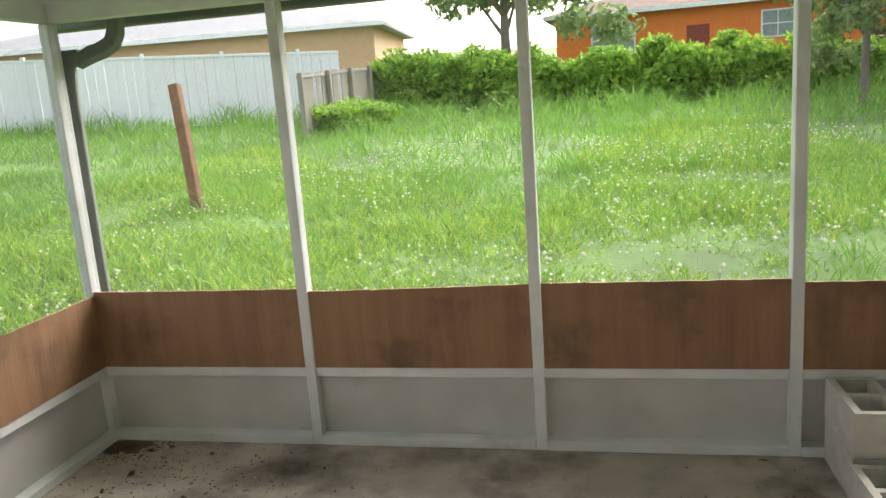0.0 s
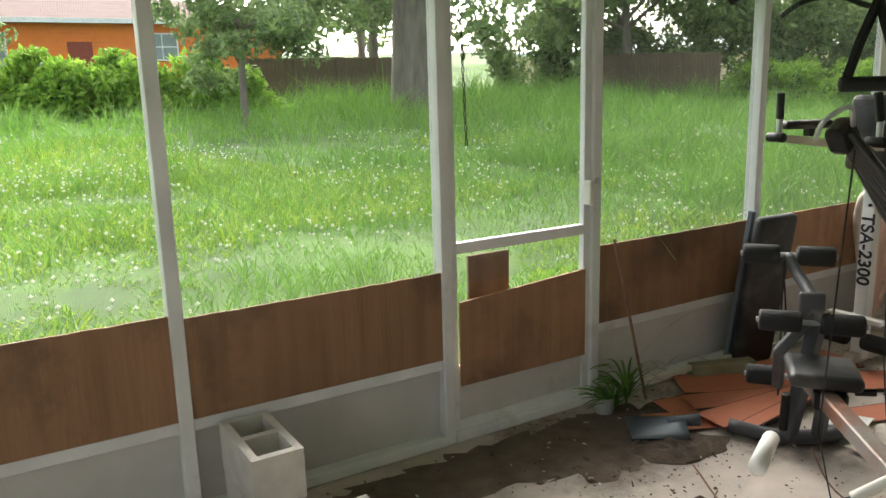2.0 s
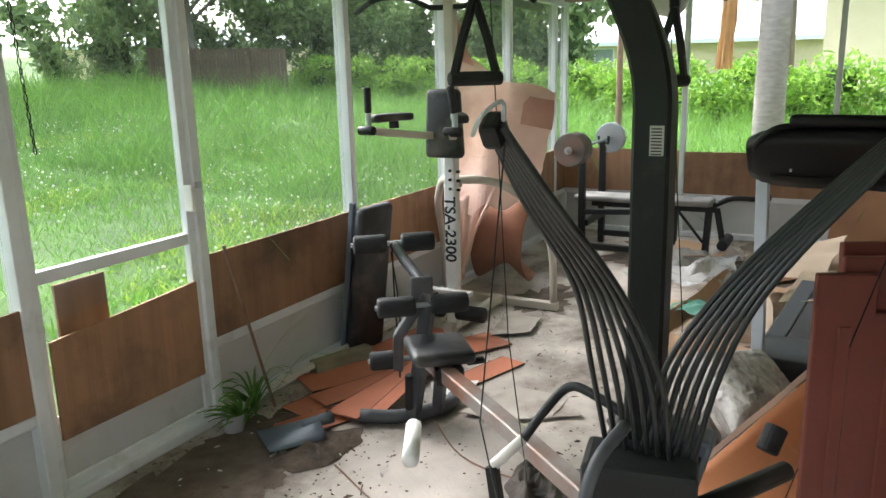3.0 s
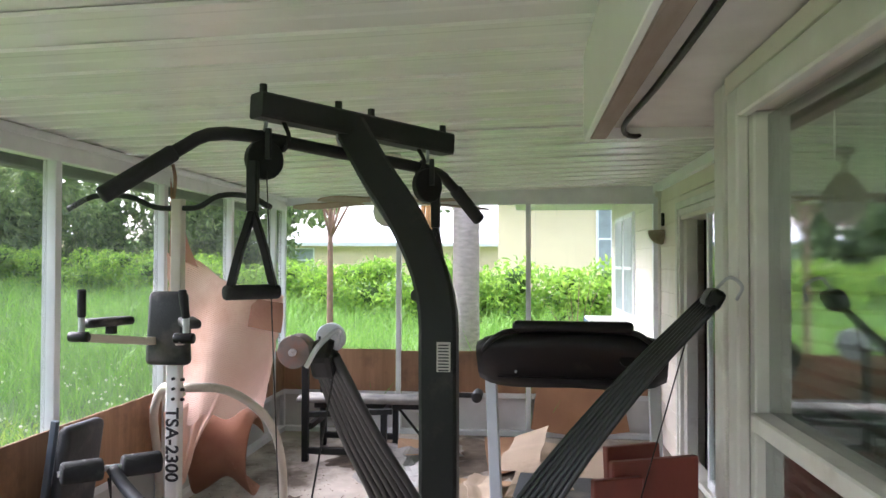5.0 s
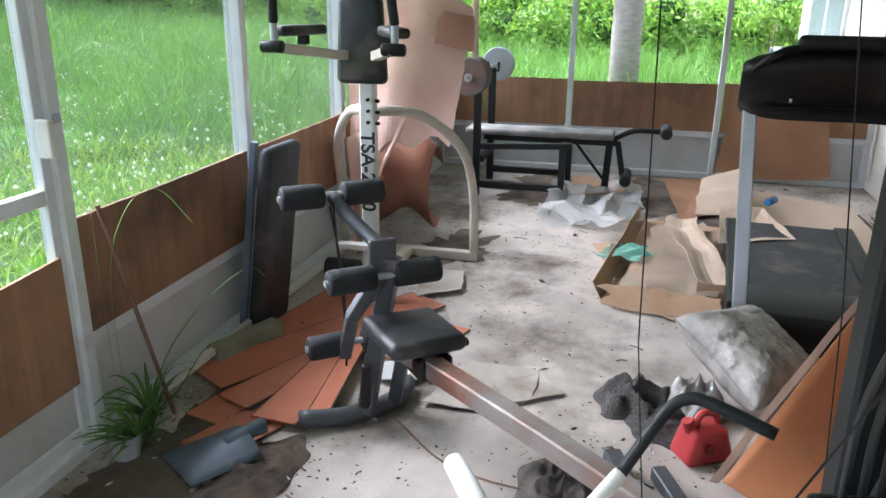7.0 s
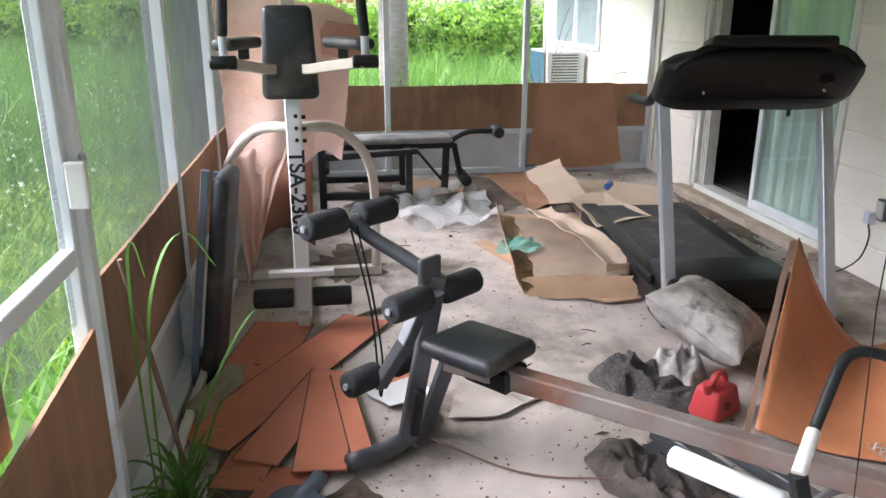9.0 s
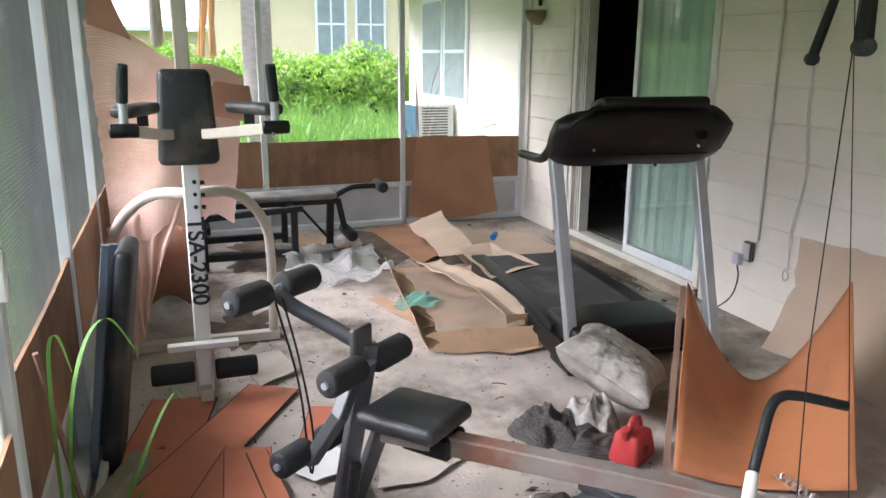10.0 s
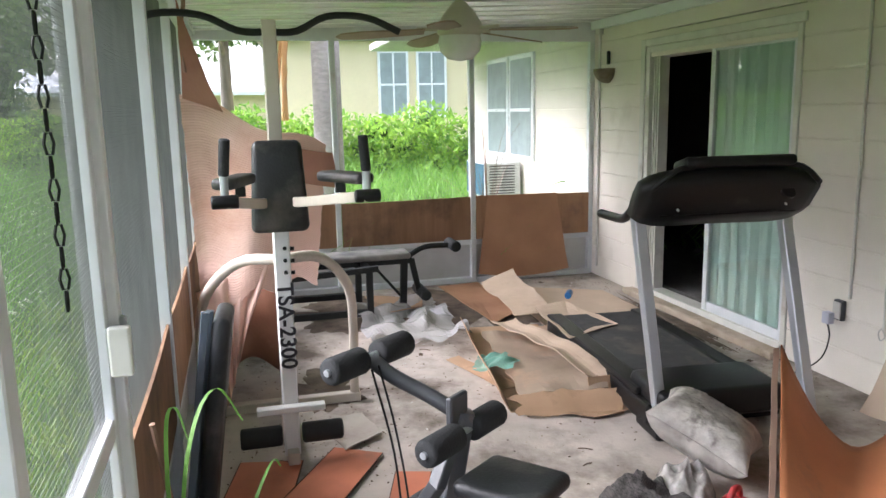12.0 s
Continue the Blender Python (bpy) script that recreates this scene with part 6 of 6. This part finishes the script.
# ---- loose bars and parts near the gym ----
jb = thing("loose_machine_parts", "pile of grey steel bars and a pulley wheel on concrete", "machine parts", at=(0.02, 0.10, 0))
part("bar", tubed([(3.42, 1.20, 0.04), (2.70, 0.98, 0.06)], square=0.06), GREY, jb)
part("plate", box(-0.11, 0.11, -0.13, 0.13, 0.01, 0.02, m=pose(3.22, 1.30, 0.01, 0, 3, 25)), GREY, jb)
part("wheel", cyl(bmesh.new(), (3.16, 1.17, 0.03), (3.16, 1.17, 0.06), 0.07, 22, bevel=0.008), BLACKP, jb)
part("bar", tubed([(3.35, 1.05, 0.05), (2.85, 0.85, 0.05)], square=0.05), GREY, jb)
part("spring", tubed([(3.02 + 0.012 * k / 2, 0.50 + 0.018 * math.cos(k * 1.3), 0.06 + 0.018 * math.sin(k * 1.3)) for k in range(30)], 0.003, seg=5), SILVER, jb)
wpole = thing("white_pole", "scuffed white metal tube propped over parts", "pole")
part("tube", tubed([(2.60, 1.66, 0.50), (2.36, 1.53, 0.53)], 0.026, seg=16), WHITEM, wpole, smooth=True)
rd = thing("red_wheel_cover", "dusty dark red flywheel cover with a grey rim", "wheel cover")
part("disc", cyl(bmesh.new(), (2.62, 0.98, 0.155), (2.63, 0.99, 0.175), 0.20, 36, bevel=0.01), mat("dusty_maroon", (0.28, 0.05, 0.07), 0.5, 0, (0.2, 0.04, 0.05), 5, 0.1, 40, (0.3, 0.22, 0.2), 4, 0.5, 0.7), rd)
rim = [(2.625 + 0.21 * math.cos(a * 0.1745), 0.985 + 0.21 * math.sin(a * 0.1745), 0.178) for a in range(37)]
part("rim", tubed(rim, 0.012, seg=8, caps=False), SILVER, rd, smooth=True)

crumple("rubble_heap", "heap of dark grit and crumbled foam on concrete", "rubble", (3.20, 1.44, 0), 0.24, 0.17, 0.10, mat("dark_crumbly_grit", (0.15, 0.125, 0.11), 0.95, 0, (0.05, 0.042, 0.038), 14, 0.8, 70), 51, 20)
crumple("rubble_heap", "low heap of dark soil crumbs beside orange boards", "rubble", (3.10, 2.44, 0), 0.22, 0.12, 0.04, mat("brown_soil_crumbs", (0.13, 0.095, 0.07), 0.95, 0, (0.05, 0.036, 0.028), 14, 0.8, 70), 52, -10)

# ---- wall fittings ----
ol = thing("outlet_box", "grey outlet box with a white plug adapter and black cord", "outlet", at=(0.05, 0, -0.03))
part("box", box(4.735, 4.805, YS + 0.002, YS + 0.035, 0.41, 0.53, bevel=0.005), GREY, ol)
part("cover", box(4.74, 4.80, YS + 0.0355, YS + 0.045, 0.42, 0.52, bevel=0.003), LABELM, ol)
part("adapter", box(4.775, 4.83, YS + 0.046, YS + 0.09, 0.385, 0.455, bevel=0.006, seg=2), mat("lilac_white_plastic", (0.62, 0.62, 0.74), 0.4), ol)
part("cord", tubed(smoothed([(4.80, YS + 0.07, 0.385), (4.79, YS + 0.06, 0.30), (4.84, YS + 0.06, 0.16), (4.95, YS + 0.10, 0.05), (5.0, YS + 0.2, 0.01)], 4), 0.0045, seg=6), BLACKP, ol)
wc = thing("hanging_wires", "pair of thin pale wires hanging down the block wall", "cable", at=(0.06, 0, -0.05))
for k in range(2):
    part("wire", tubed(smoothed([(4.42 + 0.01 * k, YS + 0.008, 2.36), (4.44 - 0.012 * k, YS + 0.012, 2.0), (4.43 + 0.012 * k, YS + 0.012, 1.4), (4.39 + 0.01 * k, YS + 0.012, 1.0), (4.44 + 0.012 * k, YS + 0.012, 0.7), (4.45 - 0.008 * k, YS + 0.014, 0.45)], 5), 0.004, seg=6), TRIMW, wc)
part("tag", tubed(smoothed([(4.455, YS + 0.015, 0.46), (4.43, YS + 0.015, 0.42), (4.46, YS + 0.015, 0.39), (4.475, YS + 0.015, 0.43), (4.455, YS + 0.015, 0.46)], 3), 0.004, seg=6), LABELM, wc)
cp = thing("corner_pipe", "pale pipe and wires running up the house corner", "pipe")
part("pipe", tubed([(7.98, YS + 0.015, 0.1), (7.98, YS + 0.015, 2.38)], 0.012, seg=10), TRIMW, cp)
part("pipe_box", box(7.93, 8.01, YS + 0.002, YS + 0.05, 2.30, 2.36, bevel=0.006), TRIMW, cp)
lampw = thing("wall_lamp", "half-round beige woven wall sconce under a small bracket", "wall lamp")
bm = bmesh.new()
prev = None
for i in range(9):
    a = i / 8 * math.pi * 0.5
    ring = [bm.verts.new((7.80 + 0.14 * math.cos(b) * math.cos(a * 0.98), YS + 0.02 + 0.13 * math.sin(b) * math.cos(a * 0.98), 1.98 - 0.13 * math.sin(a))) for b in [j / 14 * math.pi for j in range(15)]]
    if prev:
        for j in range(14):
            bm.faces.new((prev[j], prev[j + 1], ring[j + 1], ring[j]))
    prev = ring
bmesh.ops.solidify(bm, geom=bm.faces[:], thickness=0.01)
part("shell", bm, mat("woven_beige", (0.46, 0.38, 0.28), 0.8, 0, (0.30, 0.24, 0.17), 14, 0.5, 90), lampw, smooth=True)
part("bracket", box(7.785, 7.815, YS + 0.002, YS + 0.03, 2.02, 2.14, bevel=0.006), DARKM, lampw)

chain = thing("door_chain", "thin hanging metal chain by the screen door", "chain")
for k in range(18):
    z = 1.90 - k * 0.03
    x = 2.31 + 0.001 * k
    part("chain_link", tubed([(x + 0.006 * math.cos(a * 1.047) * (k % 2), 3.0 + 0.006 * math.cos(a * 1.047) * (1 - k % 2), z + 0.016 * math.sin(a * 1.047)) for a in range(7)], 0.0022, seg=5, caps=False), DARKM, chain)

# ---- downspout and gutter at the far corner ----
ds = thing("downspout", "dark grey-green downspout elbow on the porch corner", "downspout")
part("pipe", tubed(smoothed([(-2.15, 3.30, 2.25), (-2.18, 3.28, 2.10), (-2.33, 3.21, 2.02), (-2.40, 3.19, 1.90), (-2.40, 3.19, 0.1)], 3), square=0.07), mat("dull_green_grey_metal", (0.16, 0.18, 0.17), 0.5), ds)
gt = thing("gutter", "dark box gutter hanging along the porch roof edge", "gutter")
part("trough", box(X0 - 0.3, X1 + 0.3, 3.43, 3.53, 2.20, 2.32, bevel=0.012), mat("dull_gutter_metal", (0.12, 0.13, 0.12), 0.5, 0, (0.08, 0.085, 0.08), 5, 0.1, 30), gt)

# ---- the house beyond the end wall ----
w2 = thing("window_unit", "white double window on the house wall above an air conditioner", "window")
for x0, x1 in ((9.62, 10.42), (10.47, 11.30)):
    part("frame", box(x0, x1, YS + 0.002, YS + 0.035, 1.02, 2.28, bevel=0.005), FENCEW, w2)
    part("pane", box(x0 + 0.06, x1 - 0.06, YS + 0.0355, YS + 0.04, 1.08, 2.22), WINPANE, w2)
    part("sash_bar", box(x0 + 0.06, x1 - 0.06, YS + 0.0405, YS + 0.052, 1.60, 1.64), FENCEW, w2)
ac = thing("air_conditioner", "white window air conditioner with side vents jutting from the wall", "air conditioner")
part("casing", box(10.0, 10.75, YS + 0.042, YS + 0.50, 0.58, 1.00, bevel=0.012), ACW, ac)
# dark blue sheet over the front: the face's bluish shade put into colour
part("blue_front", box(10.03, 10.72, YS + 0.5005, YS + 0.51, 0.60, 0.98), ACB, ac)
for k in range(11):
    part("vent_slat", box(9.993, 9.9985, YS + 0.12, YS + 0.44, 0.62 + k * 0.033, 0.635 + k * 0.033), GREY, ac)
ev = thing("house_eave", "white eave of the house beyond the porch", "eave")
# depth out to y 0.80 is chosen to shade the sunlit wall below
part("soffit_board", box(X1 + 0.4, 12.6, YS - 0.2, 0.80, 2.50, 2.60, bevel=0.01), TRIMW, ev)


def stems(name, label, base, n, h, spread, seed, material, w=0.006, curve=0.5):
    """A clump of long arching leaves."""
    rr = random.Random(seed)
    ob = thing(name, label, "weed", at=base)
    bm = bmesh.new()
    for k in range(n):
        a = rr.uniform(0, 6.283)
        L = h * rr.uniform(0.5, 1.1)
        s = spread * rr.uniform(0.3, 1.1)
        pts = [Vector((math.cos(a) * s * t ** 1.7, math.sin(a) * s * t ** 1.7, L * (t - curve * t ** 3))) for t in [q / 7 for q in range(8)]]
        side = Vector((-math.sin(a), math.cos(a), 0))
        vs = [(bm.verts.new(p + side * w * math.sin(math.pi * min(0.97, 0.12 + 0.88 * q / 7))), bm.verts.new(p - side * w * math.sin(math.pi * min(0.97, 0.12 + 0.88 * q / 7)) + Vector((0, 0, w * 0.5)))) for q, p in enumerate(pts)]
        for (a0, b0), (a1, b1) in zip(vs, vs[1:]):
            bm.faces.new((a0, b0, b1, a1))
    part("leaves", bm, material, ob)
    return ob


stems("tall_weed", "green grassy weed growing through the porch floor by the screen door", (3.22, 2.93, 0), 34, 0.42, 0.24, 61, WEEDL, 0.007)
stems("tall_weed", "bushy low weed at the foot of the porch wall", (3.10, 2.90, 0), 60, 0.26, 0.20, 62, WEEDL, 0.006)
lw = thing("arching_weed", "tall weed with long arching green blades", "weed")
for k, pts in enumerate([[(3.16, 2.97, 0), (3.14, 2.96, 0.6), (3.20, 2.92, 0.84), (3.30, 2.86, 0.90), (3.40, 2.80, 0.76)],
                         [(3.20, 2.94, 0), (3.27, 2.88, 0.28), (3.44, 2.79, 0.46), (3.62, 2.72, 0.52), (3.70, 2.69, 0.46)],
                         [(3.14, 2.98, 0), (3.13, 2.99, 0.5), (3.12, 2.98, 0.86), (3.08, 2.95, 0.94), (3.04, 2.92, 0.86)],
                         [(3.18, 2.96, 0), (3.34, 2.9, 0.10), (3.5, 2.84, 0.24), (3.64, 2.78, 0.2)]]):
    sp = smoothed(pts, 5)
    bm = bmesh.new()
    vs = []
    for q, p in enumerate(sp):
        f = 0.006 * math.sin(math.pi * min(0.98, 0.2 + 0.8 * q / len(sp)))
        vs.append((bm.verts.new(p + Vector((f, f, 0))), bm.verts.new(p - Vector((f, f, -0.004)))))
    for (a0, b0), (a1, b1) in zip(vs, vs[1:]):
        bm.faces.new((a0, b0, b1, a1))
    part("blade", bm, WEEDL, lw)
stems("dry_reeds", "dry dark seed-headed reeds by the house wall outside", (9.3, 0.1, ground_z(9.3, 0.1)), 22, 2.1, 0.5, 63, BARKD, 0.006, 0.25)
stems("broad_leaf", "arching broad green leaf outside the end wall", (8.9, -0.15, ground_z(8.9, -.15)), 3, 1.7, 0.6, 64, WEEDL, 0.03, 0.45)
st = thing("garden_stick", "thin leaning wooden stick by the screen wall", "stick")
part("stick", tubed([(3.36, 2.93, 0.0), (3.20, 3.02, 0.86)], 0.008, seg=6), BARKD, st)
cpn = thing("clear_pot", "small clear plastic pot at the foot of a weed", "pot")
part("pot", lathe([(0.045, 0), (0.06, 0.09)], (3.07, 2.93, 0.003), 18), CLEARP, cpn)

# ---- leaf litter and dirt ----
def litter(name, label, count, spots, size, material, seed):
    rnd = np.random.RandomState(seed)
    V, F = [], []
    for _ in range(count):
        cx, cy, sx, sy = spots[rnd.randint(len(spots))]
        x, y = rnd.normal(cx, sx), rnd.normal(cy, sy)
        if not (X0 + 0.05 < x < X1 - 0.05 and YS + 0.04 < y < YN - 0.06) or (x < BX + 0.05 and y < BY + 0.05 and x > 1.1):
            continue
        s, a = size * rnd.uniform(0.4, 1.6), rnd.uniform(0, 6.28)
        e = rnd.uniform(0.25, 0.7)
        dx, dy = math.cos(a) * s, math.sin(a) * s
        i = len(V)
        zz = rnd.uniform(0.2, 0.7) * s
        V += [(x - dx, y - dy, 0.002), (x + dy * e, y - dx * e, 0.003 + zz * 0.4), (x + dx, y + dy, 0.002 + zz * 0.5), (x - dy * e, y + dx * e, 0.002), (x, y, 0.003 + zz)]
        F += [(i, i + 1, i + 4), (i + 1, i + 2, i + 4), (i + 2, i + 3, i + 4), (i + 3, i, i + 4)]
    raw(name, V, F, material, "stuff", label)


SPOTS = [(3.0, 2.6, 0.5, 0.3), (3.4, 2.9, 0.8, 0.12), (5.0, 2.6, 0.8, 0.35), (6.8, 0.9, 0.9, 0.7), (7.4, 0.1, 0.6, 0.4), (2.6, 2.2, 0.6, 0.5), (3.2, 1.3, 0.25, 0.2), (-1.7, 2.6, 0.4, 0.25), (-2.0, 2.3, 0.3, 0.5), (-1.9, 1.9, 0.3, 0.4), (-2.2, 2.95, 0.15, 0.08), (5.8, 1.8, 1.0, 0.6), (1.9, 2.6, 0.6, 0.3), (4.2, 1.5, 0.9, 0.9), (6.2, -0.35, 0.9, 0.1)]
LITTER = mat("dry_leaf_litter", (0.17, 0.115, 0.08), 0.9, 0, (0.05, 0.035, 0.025), 10, 0, 10)
litter("leaf_litter", "small dry brown leaves and crumbs strewn on the slab", 5200, SPOTS, 0.0065, LITTER, 71)
litter("leaf_litter", "larger dry leaves on the slab", 130, SPOTS, 0.020, LITTER, 72)
litter("paint_flakes", "pale paint flakes strewn on the slab", 300, SPOTS, 0.012, LABELM, 73)


def mound(x, y, rx, ry, h, seed):
    """A thin drift of dark soil."""
    n, rings = 72, 7
    V, F = [], []
    for i in range(rings + 1):
        for k in range(n):
            a = 2 * math.pi * k / n
            e = 1 + 0.45 * noise.noise(Vector((math.cos(a) * 1.7, math.sin(a) * 1.7, seed))) + 0.5 * noise.noise(Vector((math.cos(a) * 5, math.sin(a) * 5, seed)))
            r = i / rings
            px, py = x + math.cos(a) * rx * e * r, y + math.sin(a) * ry * e * r
            px, py = min(max(px, X0 + 0.04), X1 - 0.04), min(max(py, YS + 0.03), YN - 0.06)
            V.append((px, py, 0.0015 + h * (1 - r ** 2) * (0.5 + 0.5 * noise.noise(Vector((px * 9, py * 9, seed))))))
    for i in range(rings):
        for k in range(n):
            F.append((i * n + k, i * n + (k + 1) % n, (i + 1) * n + (k + 1) % n, (i + 1) * n + k))
    return V, F


DIRT = mat("dark_floor_dirt", (0.17, 0.13, 0.10), 0.95, 0, (0.08, 0.06, 0.045), 9, 0.5, 60)
for k, a in enumerate([(7.3, 0.75, 0.75, 0.55, 0.010), (3.15, 2.78, 0.35, 0.16, 0.010), (-2.27, 2.98, 0.16, 0.08, 0.012), (5.6, 2.35, 0.35, 0.22, 0.006), (3.2, 1.28, 0.18, 0.14, 0.02), (2.75, 2.55, 0.28, 0.12, 0.005), (2.35, 2.80, 0.75, 0.22, 0.006), (1.75, 2.55, 0.4, 0.3, 0.004), (7.3, 1.9, 0.5, 0.5, 0.008), (6.3, -0.38, 0.8, 0.08, 0.006)]):
    V, F = mound(*a, k + 1)
    raw("soil_drift", V, F, DIRT, "stuff", "thin drift of dark soil and litter on the slab")
flat_card("cardboard_scrap", "torn orange-brown cardboard strip on a dusty slab", [(5.25, 1.35), (5.9, 1.52), (5.95, 1.42), (5.3, 1.22)], 0.01, CARD)
flat_card("cardboard_scrap", "small curled cardboard piece under a weight bench", [(7.0, 1.75), (7.5, 1.8), (7.45, 1.3), (7.1, 1.4)], 0.02, CARD, wob=0.09)
flat_card("cardboard_scrap", "dirty brown sheet lying by the end wall", [(6.6, 0.95), (7.9, 1.05), (7.95, 0.65), (6.9, 0.6)], 0.012, DRAPEC, wob=0.03)
flat_card("paper_scrap", "crumpled dirty paper near a tower base", [(4.7, 2.35), (5.1, 2.45), (5.15, 2.2), (4.85, 2.15)], 0.008, PAPER, wob=0.03)
rb = thing("plastic_bottle", "small blue-labelled plastic bottle beside a treadmill deck", "bottle")
part("body", cyl(bmesh.new(), (6.42, 0.42, 0.235), (6.52, 0.36, 0.235), 0.026, 16, bevel=0.006), mat("blue_label", (0.02, 0.16, 0.42), 0.4, bump=0), rb)
rr = random.Random(5)
for k in range(26):
    x, y, a = rr.choice([(4.2, 1.5), (3.3, 2.7), (6.0, 1.9), (2.8, 2.2), (5.0, 2.3)]) + (rr.uniform(0, 3.14),)
    x, y, L = x + rr.gauss(0, 0.35), y + rr.gauss(0, 0.25), rr.uniform(0.03, 0.10)
    stick = thing("twig", "short dry dark twig on the slab", "twig", "twigs on the slab")
    part("shaft", tubed([(x, y, 0.006), (x + L * math.cos(a) * 0.5, y + L * math.sin(a) * 0.55, 0.010), (x + L * math.cos(a), y + L * math.sin(a), 0.006)], 0.003, seg=5), LITTER, stick)
vine = thing("dry_vine_rope", "thin dark dead vine trailing across the slab", "vine")
part("stem", tubed(smoothed([(3.55, 2.12, 0.01), (3.30, 1.85, 0.008), (3.22, 1.55, 0.012), (3.28, 1.30, 0.02)], 5), 0.004, seg=5), BARKD, vine)
part("stem", tubed(smoothed([(3.0, 2.30, 0.008), (2.8, 1.9, 0.012), (2.9, 1.6, 0.01), (2.7, 1.3, 0.012)], 5), 0.004, seg=5), BARKD, vine)
